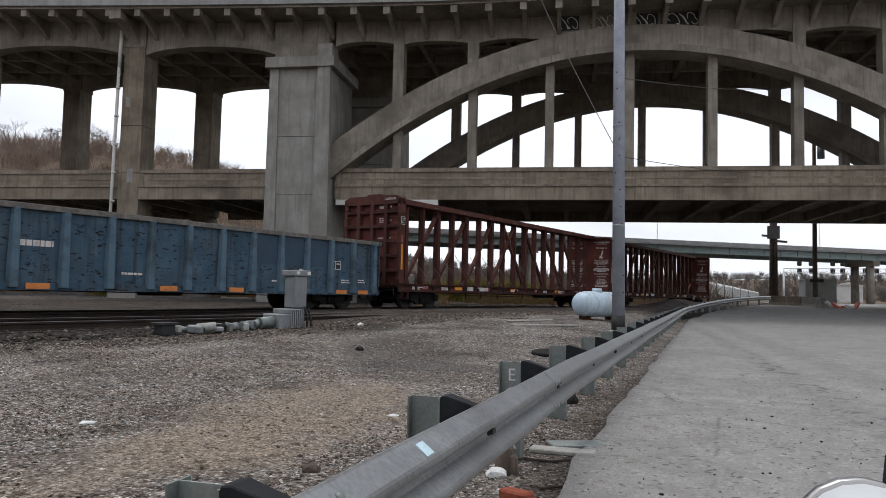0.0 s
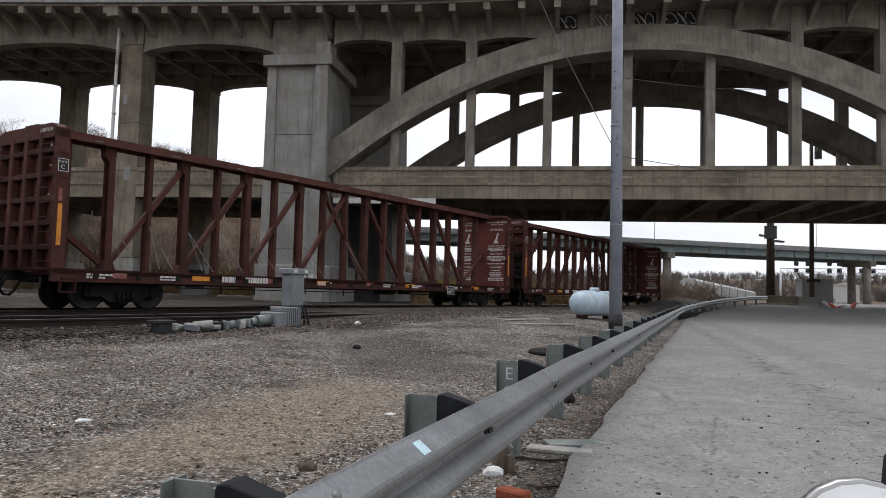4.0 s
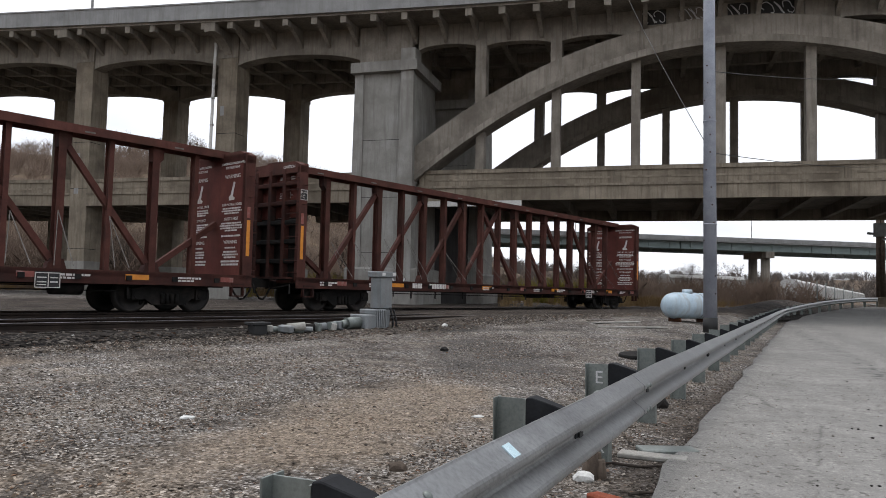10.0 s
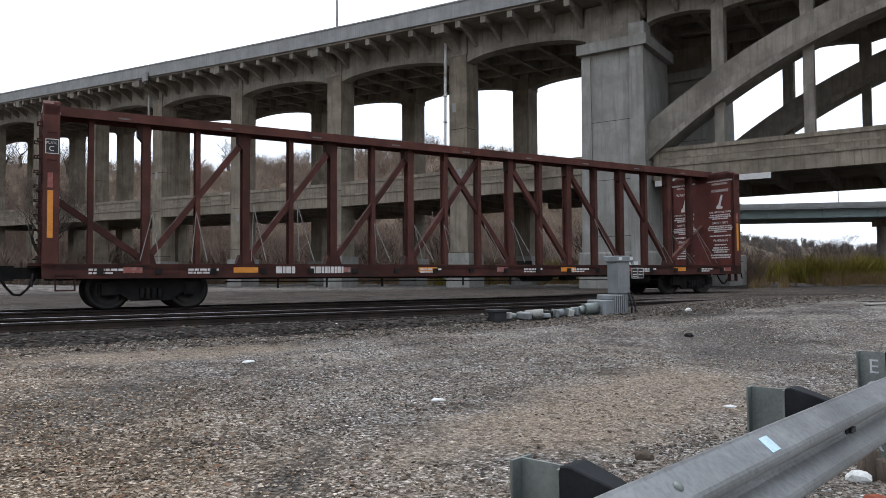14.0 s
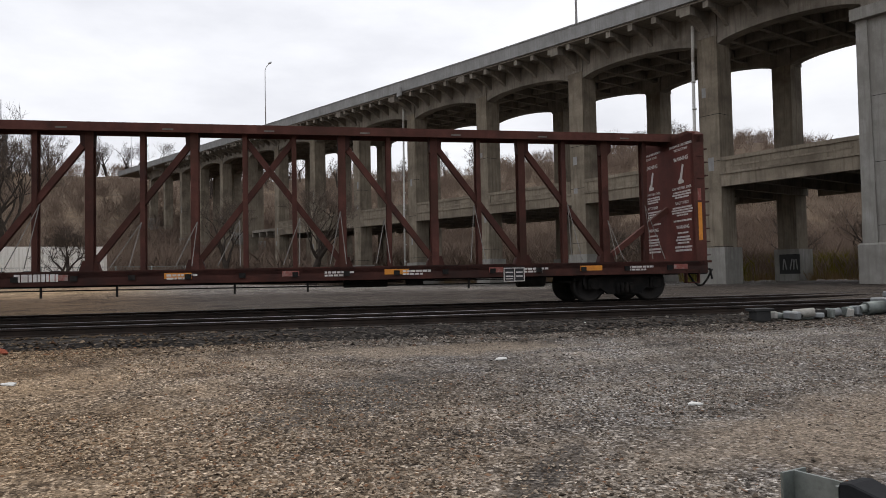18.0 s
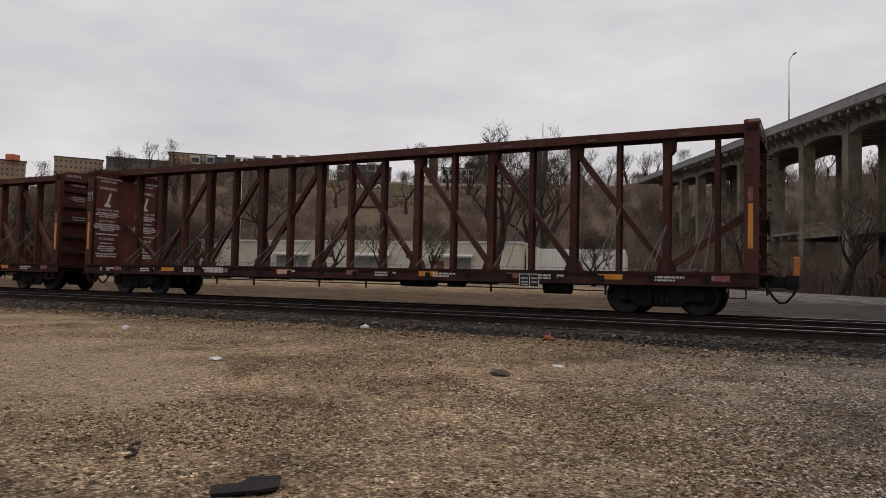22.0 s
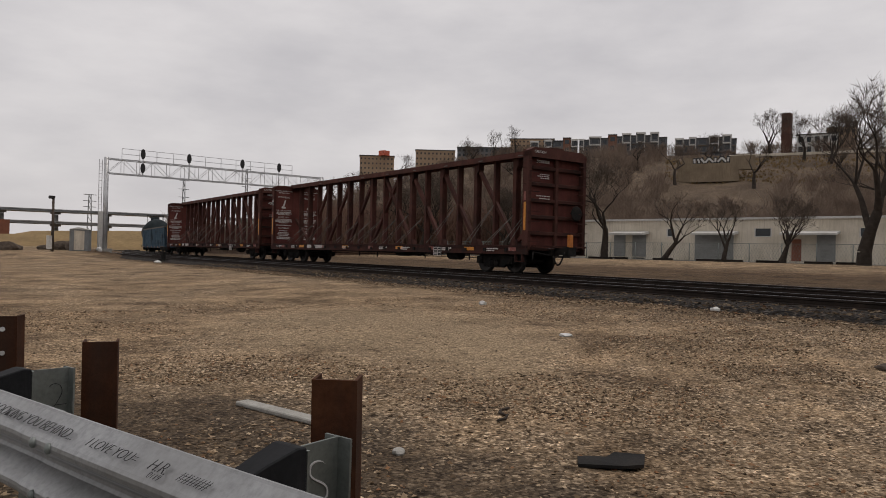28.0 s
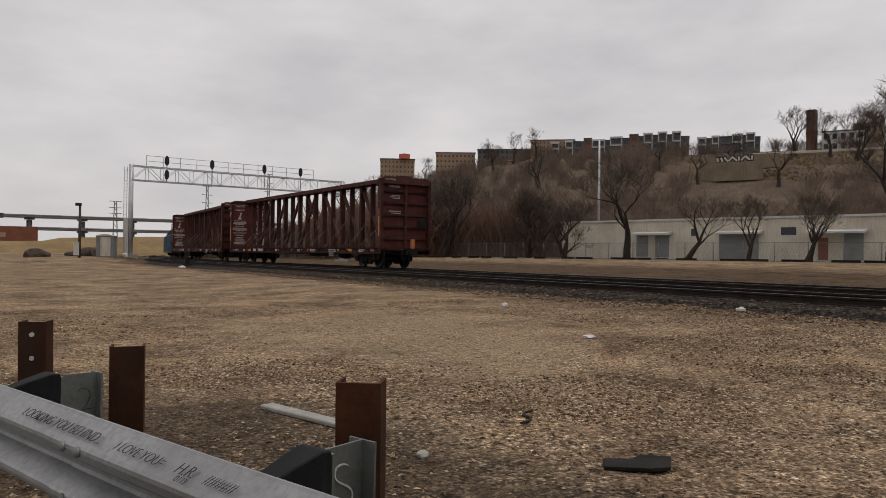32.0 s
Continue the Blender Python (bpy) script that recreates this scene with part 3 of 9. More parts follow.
def ballast_material():
    """Oily crushed stone: each stone its own shade, deep gaps."""
    m, n, l, b = node_mat("dark track ballast")
    geo = n.new("ShaderNodeNewGeometry").outputs["Position"]
    vor = n.new("ShaderNodeTexVoronoi")
    vor.inputs["Scale"].default_value = 17.0
    l.new(geo, vor.inputs["Vector"])
    sep = n.new("ShaderNodeSeparateColor")
    l.new(vor.outputs["Color"], sep.inputs["Color"])
    col = ramp(n, l, sep.outputs["Red"], [(0.1, (0.006, 0.005, 0.005)), (0.5, (0.018, 0.016, 0.014)), (0.85, (0.042, 0.037, 0.033)), (1.0, (0.1, 0.09, 0.082))])
    col = mix(n, l, 0.8, col, ramp(n, l, noise_node(n, l, geo, 0.8, 5.0, 0.65), [(0.3, (0.5, 0.48, 0.46)), (0.7, (1.2, 1.15, 1.1))]), "MULTIPLY")
    l.new(col, b.inputs["Base Color"])
    b.inputs["Roughness"].default_value = 0.95
    b.inputs["Specular IOR Level"].default_value = 0.1
    bp = n.new("ShaderNodeBump")
    bp.inputs["Strength"].default_value, bp.inputs["Distance"].default_value = 0.45, 0.03
    bp.invert = True
    l.new(vor.outputs["Distance"], bp.inputs["Height"])
    l.new(bp.outputs["Normal"], b.inputs["Normal"])
    return m


BALLAST = ballast_material()


def stone_material(name="loose crushed stone", dark=1.0):
    m, n, l, b = node_mat(name)
    geo = n.new("ShaderNodeNewGeometry")
    col = ramp(n, l, geo.outputs["Random Per Island"], [(0.0, (0.03, 0.027, 0.025)), (0.3, (0.09, 0.08, 0.07)), (0.55, (0.155, 0.137, 0.118)), (0.62, (0.16, 0.1, 0.07)), (0.7, (0.2, 0.188, 0.172)), (0.9, (0.285, 0.274, 0.258)), (1.0, (0.43, 0.42, 0.405))])
    col = mix(n, l, 0.5, col, ramp(n, l, noise_node(n, l, geo.outputs["Position"], 40.0), [(0.3, (0.6, 0.6, 0.6)), (0.7, (1.1, 1.1, 1.1))]), "MULTIPLY")
    col = mix(n, l, 1.0, col, (dark, dark * 0.96, dark * 0.92), "MULTIPLY")
    # tan dust lies on the stones farther down the yard
    sx = n.new("ShaderNodeSeparateXYZ")
    l.new(geo.outputs["Position"], sx.inputs["Vector"])
    dust = n.new("ShaderNodeMapRange")
    dust.inputs["From Min"].default_value, dust.inputs["From Max"].default_value = 4.0, -0.5
    dust.inputs["To Min"].default_value, dust.inputs["To Max"].default_value = 0.12, 1.0
    l.new(sx.outputs["Y"], dust.inputs["Value"])
    col = mix(n, l, dust.outputs["Result"], col, mix(n, l, 1.0, col, (1.5, 1.22, 0.9), "MULTIPLY"))
    l.new(col, b.inputs["Base Color"])
    b.inputs["Roughness"].default_value = 0.92
    b.inputs["Specular IOR Level"].default_value = 0.15
    return m


STONE = stone_material()
BALLAST_STONE = stone_material("oily ballast stone", 0.34)


# ---- building helpers ----
def bm_new():
    return bmesh.new()


def quad_box(bm, corners):
    """A solid from 8 corners: four below, four above, in the same turn."""
    v = [bm.verts.new(c) for c in corners]
    for f in ((3, 2, 1, 0), (4, 5, 6, 7), (0, 1, 5, 4), (1, 2, 6, 5), (2, 3, 7, 6), (3, 0, 4, 7)):
        bm.faces.new([v[i] for i in f])
    return v


def box(bm, x0, x1, y0, y1, z0, z1):
    return quad_box(bm, [(x0, y0, z0), (x1, y0, z0), (x1, y1, z0), (x0, y1, z0), (x0, y0, z1), (x1, y0, z1), (x1, y1, z1), (x0, y1, z1)])


def bar(bm, p, q, w, h, up=(0, 0, 1)):
    """A straight bar of section w by h from p to q."""
    p, q = Vector(p), Vector(q)
    d = (q - p).normalized()
    side = d.cross(Vector(up))
    side = side.normalized() if side.length > 1e-4 else Vector((1, 0, 0))
    top = side.cross(d).normalized()
    a, b = side * w / 2, top * h / 2
    return quad_box(bm, [p - a - b, p + a - b, p + a + b, p - a + b, q - a - b, q + a - b, q + a + b, q - a + b])


def tube(bm, p, q, r0, r1=None, n=10, caps=True):
    p, q = Vector(p), Vector(q)
    r1 = r0 if r1 is None else r1
    d = (q - p).normalized()
    side = d.cross(Vector((0, 0, 1)))
    side = side.normalized() if side.length > 1e-3 else Vector((1, 0, 0))
    top = side.cross(d)
    rings = []
    for c, r in ((p, r0), (q, r1)):
        rings.append([bm.verts.new(c + (side * math.cos(2 * math.pi * i / n) + top * math.sin(2 * math.pi * i / n)) * r) for i in range(n)])
    for i in range(n):
        f = bm.faces.new([rings[0][i], rings[1][i], rings[1][(i + 1) % n], rings[0][(i + 1) % n]])
        f.smooth = True
    if caps:
        bm.faces.new(rings[0])
        bm.faces.new(rings[1][::-1])


def lathe(bm, profile, axis_m, n=20):
    """Turn a profile of (distance along the axis, radius) round local x of axis_m."""
    rings = []
    for x, r in profile:
        rings.append([bm.verts.new(axis_m @ Vector((x, r * math.cos(2 * math.pi * i / n), r * math.sin(2 * math.pi * i / n)))) for i in range(n)])
    for a, b in zip(rings, rings[1:]):
        for i in range(n):
            f = bm.faces.new([a[i], a[(i + 1) % n], b[(i + 1) % n], b[i]])
            f.smooth = True
    bm.faces.new(rings[0][::-1])
    bm.faces.new(rings[-1])


def extrude(bm, outline, place, depth0, depth1):
    """Extrude an outline of (a, b) between two depths; place(a, b, depth) gives the corner."""
    v0 = [bm.verts.new(place(a, b, depth0)) for a, b in outline]
    v1 = [bm.verts.new(place(a, b, depth1)) for a, b in outline]
    n = len(outline)
    for i in range(n):
        bm.faces.new([v0[i], v0[(i + 1) % n], v1[(i + 1) % n], v1[i]])
    bm.faces.new(v0[::-1])
    bm.faces.new(v1)


def strip_solid(bm, top, bottom, place, d0, d1):
    """A solid slab under a polyline: matching top and bottom points (a, b), between two depths."""
    n = len(top)
    vs = [[bm.verts.new(place(a, b, d)) for a, b in line] for d in (d0, d1) for line in (top, bottom)]
    t0, b0, t1, b1 = vs
    for i in range(n - 1):
        for q in ((t0[i], t0[i + 1], b0[i + 1], b0[i]), (t1[i + 1], t1[i], b1[i], b1[i + 1]), (t0[i + 1], t0[i], t1[i], t1[i + 1]), (b0[i], b0[i + 1], b1[i + 1], b1[i])):
            bm.faces.new(q)
    bm.faces.new((t0[0], b0[0], b1[0], t1[0]))
    bm.faces.new((t0[-1], t1[-1], b1[-1], b0[-1]))


def mesh_of(bm, name, material, bevel=0.0):
    if bevel:
        bmesh.ops.bevel(bm, geom=list(bm.edges), offset=bevel, segments=1, affect="EDGES", clamp_overlap=True)
    bmesh.ops.recalc_face_normals(bm, faces=bm.faces)
    me = bpy.data.meshes.new(name)
    bm.to_mesh(me)
    bm.free()
    me.materials.append(material)
    return me


def part(name, bm, material, parent=None, label="", bevel=0.0, at=None):
    ob = new(name, mesh_of(bm, name, material, bevel))
    ob.parent = parent
    if at is not None:
        ob.matrix_basis = at
    if label:
        ob["label"] = label
    return ob


def again(ob, parent, at):
    """Another part on the same mesh."""
    o = new(ob.name.split(".")[0], ob.data)
    o.parent = parent
    o.matrix_basis = at
    if "label" in ob:
        o["label"] = ob["label"]
    return o


def thing(name, label, category, group="", kind="", at=None):
    ob = tagged(new(name), label, category, group, kind)
    if at is not None:
        ob.matrix_basis = at
    return ob


def raw_mesh(name, verts, faces, material, smooth=False):
    me = bpy.data.meshes.new(name)
    me.from_pydata([tuple(map(float, v)) for v in verts], [], [tuple(map(int, f)) for f in faces])
    me.materials.append(material)
    if smooth:
        for p in me.polygons:
            p.use_smooth = True
    me.update()
    return me


# ---- plan: s along the tracks (towards the arch), q across them (towards the road) ----
TX, TY = 0.213, 0.977
RAIL_Z = 0.49
TRAIN_Q, NEAR_Q = -19.1, -14.75
TRACK_TURN = math.degrees(math.atan2(TY, TX))


def bend(s):
    """How far the tracks swing sideways: gently towards the road beyond the arch, away from it past the yard's end."""
    if s > 0:
        return 0.00009 * min(s, 80.0) ** 2 + 0.0144 * max(0.0, s - 80.0)
    d = max(0.0, -50.0 - s)
    return -0.0025 * min(d, 60.0) ** 2 - 0.3 * max(0.0, d - 60.0)


def sq(s, q, z=0.0):
    return (TX * s + TY * q, TY * s - TX * q, z)


def on_track(s, q, z=0.0):
    """A place beside the tracks, following their bend."""
    return sq(s, q + bend(s), z)


def to_sq(x, y):
    return TX * x + TY * y, TY * x - TX * y


# viaduct: u along it to the west from the foot of the camera's perpendicular, v away from the camera
VD = 46.0
VA = radians(102)
EU = (-math.sin(VA), math.cos(VA))
EV = (-math.sin(VA - math.pi / 2), math.cos(VA - math.pi / 2))


def uv(u, z, v=0.0):
    d = VD + v
    return (EV[0] * d + EU[0] * u, EV[1] * d + EU[1] * u, z)


def smooth(a, b, x):
    t = min(1.0, max(0.0, (x - a) / (b - a)))
    return t * t * (3 - 2 * t)


def hill(x, y):
    az = math.degrees(math.atan2(-x, y)) % 360
    d = math.hypot(x, y)
    top = 41 * smooth(13, 46, az) * (1 - smooth(125, 152, az)) if az < 200 else 0
    if az > 156:
        top = 0.6
    foot = 112 - 6 * smooth(70, 50, az) + 24 * smooth(42, 18, az) if az < 200 else 150
    rise = smooth(foot, foot + 205 - 65 * smooth(75, 48, az), d)
    far = 17 * smooth(430, 640, d) if az < 30 or az > 200 else 0.0
    bumps = noise.noise((x * 0.02, y * 0.02, 3.0)) * 3.5 + noise.noise((x * 0.06, y * 0.06, 8.0)) * 1.2
    return far + top * rise + bumps * smooth(foot, foot + 60, d) * (1 if top > 10 else 0.1)


def rail_x(y):
    """Guard rail's face: nearly straight, then bending away beside the road."""
    x = -0.885 - 0.05 * y if y < 6 else -1.185 - 0.028 * (y - 6)
    return x + 0.0115 * max(0.0, y - 41) ** 2 + 0.048 * smooth(1.5, -3.5, y)


def road_rise(y):
    return 0.85 * smooth(42, 66, y)


def ground_z(x, y):
    s, q = to_sq(x, y)
    side = rail_x(min(y, 44.0)) - x
    z = 0.22 * smooth(-4.0, -11.5, q) * smooth(0.2, 2.2, side) if q < -4 else 0.0
    z += 0.3 * smooth(9, 24, y) * smooth(0.6, 2.2, side)
    z += road_rise(y) * (1 - smooth(0.6, 6.0, side)) - 0.1 * smooth(40, 60, y) * smooth(0.6, 6.0, side)
    if q < -22:
        z = 0.22 + 0.1 * smooth(-22, -30, q) + 0.62 * smooth(-34, -58, q) * smooth(30, 5, y)
    z -= 0.13 * smooth(0.3, 0.8, -side)
    if y < -40:
        z += 0.42 * smooth(155.7, 156.6, math.degrees(math.atan2(-x, y)) % 360) * smooth(57, 68, math.hypot(x, y))
    if math.hypot(x, y) > 90:
        z += hill(x, y)
    near = 1 - smooth(25, 60, math.hypot(x, y))
    rough = smooth(0.2, 1.2, side)
    z += near * rough * (noise.noise((x * 0.35, y * 0.35, 1.0)) * 0.035 + noise.noise((x * 1.3, y * 1.3, 5.0)) * 0.012)
    return z


def axis_steps(lo, hi, fine_lo, fine_hi, fine, grow=1.16):
    out = list(np.arange(fine_lo, fine_hi + 1e-6, fine))
    step, p = fine, fine_lo
    while p > lo:
        step *= grow
        p -= step
        out.insert(0, max(p, lo))
    step, p = fine, fine_hi
    while p < hi:
        step *= grow
        p += step
        out.append(min(p, hi))
    return out


def build_ground():
    xs = axis_steps(-1500, 1500, -24, 4, 0.35, 1.09)
    ys = axis_steps(-1500, 1500, -16, 30, 0.35, 1.09)
    verts = [(x, y, ground_z(x, y)) for y in ys for x in xs]
    w = len(xs)
    faces = [(j * w + i, j * w + i + 1, (j + 1) * w + i + 1, (j + 1) * w + i) for j in range(len(ys) - 1) for i in range(w - 1)]
    ob = new("ground", raw_mesh("ground", verts, faces, GROUND, True))
    tagged(ob, "gravel and tan dirt yard rising to a bluff", "ground", kind="structure")


build_ground()




def build_road():
    """Road surface: a thin slab with a ragged edge under the guard rail."""
    bm = bm_new()
    ys = [-60 + 0.5 * i for i in range(0, 400)]
    left, right = [], []
    for y in ys:
        edge = rail_x(min(y, 66)) + 0.07 + noise.noise((y * 0.8, 0, 0)) * 0.1 + noise.noise((y * 3.1, 4, 0)) * 0.07
        left.append((edge, y))
        right.append((26.0, y))
    v0 = [bm.verts.new((x, y, 0.03 + road_rise(y))) for x, y in left]
    v1 = [bm.verts.new((x, y, 0.05 + road_rise(y))) for x, y in right]
    vl = [bm.verts.new((x - 0.03, y, -0.06 + road_rise(y))) for x, y in left]
    for i in range(len(ys) - 1):
        bm.faces.new((v0[i], v1[i], v1[i + 1], v0[i + 1]))
        bm.faces.new((vl[i], v0[i], v0[i + 1], vl[i + 1]))
    ob = part("road", bm, ASPHALT)
    tagged(ob, "worn pale grey asphalt road with ragged edge", "road", kind="structure")


build_road()


# ---- tracks ----
def rail_profile():
    return [(-0.065, 0.0), (0.065, 0.0), (0.065, 0.014), (0.012, 0.03), (0.01, 0.1), (0.034, 0.118), (0.034, 0.155), (-0.034, 0.155), (-0.034, 0.118), (-0.01, 0.1), (-0.012, 0.03), (-0.065, 0.014)]


def run_along(bm, outline, q, z):
    """Sweep an outline of (across, up) along the bent track."""
    stations = [-170 + 6 * i for i in range(20)] + [-50, 0] + [12 * i for i in range(1, 22)]
    rings = [[bm.verts.new(on_track(s, q + a, z + b)) for a, b in outline] for s in stations]
    n = len(outline)
    for r0, r1 in zip(rings, rings[1:]):
        for i in range(n):
            bm.faces.new((r0[i], r0[(i + 1) % n], r1[(i + 1) % n], r1[i]))
    bm.faces.new(rings[0][::-1])
    bm.faces.new(rings[-1])


def track_turn(s):
    """Heading of the track's +s direction in degrees."""
    a, b = on_track(s - 0.5, 0.0), on_track(s + 0.5, 0.0)
    return math.degrees(math.atan2(b[1] - a[1], b[0] - a[0]))


def build_tracks():
    bm = bm_new()
    prof = [(-11.7, 0.1), (-12.6, 0.3), (-13.4, 0.32), (-21.0, 0.32), (-22.6, 0.05)]
    ss = [-170 + 4 * i for i in range(0, 110)]
    rows = []
    for s in ss:
        rows.append([bm.verts.new(on_track(s, q + 0.12 * noise.noise((s * 0.4, q, 0)), z + 0.015 * noise.noise((s * 0.7, q, 2)))) for q, z in prof])
    for a, b in zip(rows, rows[1:]):
        for i in range(len(prof) - 1):
            bm.faces.new((a[i], a[i + 1], b[i + 1], b[i]))
    bed = part("ballast_bed", bm, BALLAST)
    tagged(bed, "dark crushed stone ballast under the tracks", "ballast", kind="structure")
    for name, q0 in (("near", NEAR_Q), ("far", TRAIN_Q)):
        tr = thing("railway_track", "empty railway track with rusty rails on timber sleepers" if name == "near" else "railway track carrying the freight train", "railway track", "pair of tracks", "structure")
        for side in (-0.7525, 0.7525):
            bm = bm_new()
            run_along(bm, rail_profile(), q0 + side, RAIL_Z - 0.157)
            rail = part("rail", bm, RAIL_SIDE, tr, "rusty steel rail")
            bm = bm_new()
            run_along(bm, [(-0.027, 0.0), (0.027, 0.0), (0.022, 0.004), (-0.022, 0.004)], q0 + side, RAIL_Z - 0.003)
            part("rail_head", bm, RAIL_TOP, rail, "polished running surface")
        bm = bm_new()
        box(bm, -0.115, 0.115, -1.3, 1.3, -0.1, 0.0)
        tie = None
        rnd = random.Random(11 if name == "near" else 12)
        far_bm = bm_new()
        for i in range(-150, 320):
            s = i * 0.53 + rnd.uniform(-0.03, 0.03)
            m = Matrix.Translation(on_track(s, q0 + rnd.uniform(-0.05, 0.05), RAIL_Z - 0.155)) @ pose(0, 0, 0, 0, 0, track_turn(s) + rnd.uniform(-1.2, 1.2))
            if -36 < s < 34:
                if tie is None:
                    tie = part("sleeper", bm, TIE, tr)
                    tie.matrix_basis = m
                else:
                    again(tie, tr, m)
            else:
                v = box(far_bm, -0.115, 0.115, -1.3, 1.3, -0.1, 0.0)
                bmesh.ops.transform(far_bm, matrix=m, verts=v)
        o = part("sleepers", far_bm, TIE, tr)
        o["kind"] = "stuff"


build_tracks()


# ---- viaduct ----
def upper_z(u):
    """Top of the upper parapet: level over the arch, then climbing towards the bluff."""
    if u < 8:
        return 20.38
    if u < 60:
        return 20.38 + 0.026 * (u - 8) + 0.000308 * (u - 8) ** 2
    return 22.565 + 0.058 * (u - 60)


def lower_z(u):
    """Top of the lower deck's edge beam."""
    return 9.17 + 0.018 * max(0.0, u - 45)


SPRING, CROWN_U, HALF = 15.5, -4.4, 19.9


def rib_top(d):
    """Upper edge of an arch rib at a distance from its crown."""
    return 18.2 - 0.0185 * d * d


def rib_low(d):
    return 16.55 - 0.0203 * d * d


def build_viaduct():
    via = thing("viaduct", "tall weathered concrete viaduct with arch span and two decks", "bridge", kind="structure")

    def add(name, bm, m=CONCRETE, label="", bevel=0.0, parent=None):
        return part(name, bm, m, parent or via, label, bevel)

    us = [-75 + 3 * i for i in range(0, 95)]
    # upper deck: slab, fascia and parapet, with the front edge cantilevered towards the camera
    bm = bm_new()
    strip_solid(bm, [(u, upper_z(u) - 1.0) for u in us], [(u, upper_z(u) - 1.25) for u in us], uv, -2.5, 16.5)
    add("upper_deck", bm, CONCRETE, "soot-stained deck slab")
    for v0, v1 in ((-2.72, -2.42), (16.4, 16.7)):
        bm = bm_new()
        strip_solid(bm, [(u, upper_z(u)) for u in us], [(u, upper_z(u) - 1.1) for u in us], uv, v0, v1)
        par = add("upper_parapet", bm, CONCRETE_NEW, "pale concrete parapet")
        bm = bm_new()
        strip_solid(bm, [(u, upper_z(u) + 0.1) for u in us], [(u, upper_z(u)) for u in us], uv, v0 - 0.06, v1 + 0.06)
        add("coping", bm, CONCRETE_NEW, "", parent=par)
    # longitudinal and cross beams under the upper deck
    for v in (3.6, 7.0, 10.4):
        bm = bm_new()
        strip_solid(bm, [(u, upper_z(u) - 1.25) for u in us], [(u, upper_z(u) - 1.95) for u in us], uv, v - 0.22, v + 0.22)
        add("stringer", bm)
    # lower deck
    lus = [-75 + 2 * i for i in range(0, 120)]
    lus = [u for u in lus if u <= 120]
    bm = bm_new()
    strip_solid(bm, [(u, lower_z(u) - 0.75) for u in lus], [(u, lower_z(u) - 1.15) for u in lus], uv, 0.3, 13.7)
    add("lower_deck", bm, CONCRETE, "lower deck slab")
    segs = [(-75, 15.2)] + [(19.9, 29.5)] + [(31.1 + 12.9 * k, 42.4 + 12.9 * k) for k in range(6)]
    for v in (0.0, 13.6):
        for a, b in segs:
            bm = bm_new()
            strip_solid(bm, [(a, lower_z(a)), (b, lower_z(b))], [(a, lower_z(a) - 1.95), (b, lower_z(b) - 1.95)], uv, v, v + 0.4)
            beam = add("edge_beam", bm, CONCRETE_BROWN, "weathered concrete edge beam")
            k = max(1, int((b - a) / 12.0))
            for i in range(k + 1):
                up = a + 0.2 + (b - a - 0.4) * i / k
                bm = bm_new()
                box_uv(bm, up - 0.17, up + 0.17, lower_z(up) - 0.96, lower_z(up) - 0.13, v - 0.05, v + 0.02)
                add("beam_pilaster", bm, CONCRETE_BROWN, "", parent=beam)
                if i < k:
                    un = a + 0.2 + (b - a - 0.4) * (i + 1) / k
                    bm = bm_new()
                    box_uv(bm, up + 0.45, un - 0.45, lower_z(up) - 0.62, lower_z(up) - 0.5, v - 0.025, v + 0.02)
                    add("panel_moulding", bm, CONCRETE_BROWN, "", parent=beam)
            for dz0, dz1 in ((0.12, -0.14), (-0.95, -1.1)):
                bm = bm_new()
                strip_solid(bm, [(a, lower_z(a) + dz0), (b, lower_z(b) + dz0)], [(a, lower_z(a) + dz1), (b, lower_z(b) + dz1)], uv, v - 0.09, v + 0.46)
                add("ledge", bm, CONCRETE_BROWN, "", parent=beam)
    bm = bm_new()
    for i in range(-24, 40):
        u = i * 3.05
        z = lower_z(u) - 1.1
        box_uv(bm, u - 0.18, u + 0.18, z - 0.75, z, 0.35, 13.65)
    add("floor_beams", bm, CONCRETE)["kind"] = "stuff"
    # white clearance board below the edge beam
    bm = bm_new()
    box_uv(bm, 8.2, 15.1, lower_z(10) - 2.32, lower_z(10) - 1.97, -0.12, 0.0)
    add("clearance_board", bm, PANEL_WHITE, "white painted clearance board")
    # main piers of the arch span
    for u0, u1 in ((15.55, 19.6), (-28.4, -24.35)):
        for v0, v1, skew in ((-0.75, 4.3, 0.0), (9.7, 14.7, -2.0)):
            pier(via, u0 + skew, u1 + skew, v0, v1)
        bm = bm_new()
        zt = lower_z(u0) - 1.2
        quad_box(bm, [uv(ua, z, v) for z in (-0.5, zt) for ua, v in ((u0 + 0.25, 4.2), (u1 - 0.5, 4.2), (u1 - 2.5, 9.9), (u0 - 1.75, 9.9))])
        # the wall's deep shade is put into its colour, along with soot
        add("pier_web", bm, SOOT_SHADE, "soot-blackened concrete wall between the pier legs")
    # arch ribs with the columns that they carry, above and below
    for v0, skew in ((0.0, 0.0), (12.3, -2.0)):
        mid = CROWN_U + skew
        pts = [mid - HALF + 2 * HALF * i / 48 for i in range(49)]
        top = [(u, rib_top(u - mid)) for u in pts]
        low = [(u, rib_low(u - mid)) for u in pts]
        bm = bm_new()
        strip_solid(bm, top, low, uv, v0 - 0.35, v0 + 1.45)
        rib = add("arch_rib", bm, CONCRETE, "broad concrete arch rib")
        bm = bm_new()
        strip_solid(bm, [(u, z + 0.4) for u, z in low], [(u, z - 0.03) for u, z in low], uv, v0 - 0.47, v0 - 0.34)
        add("rib_moulding", bm, CONCRETE, "", parent=rib)
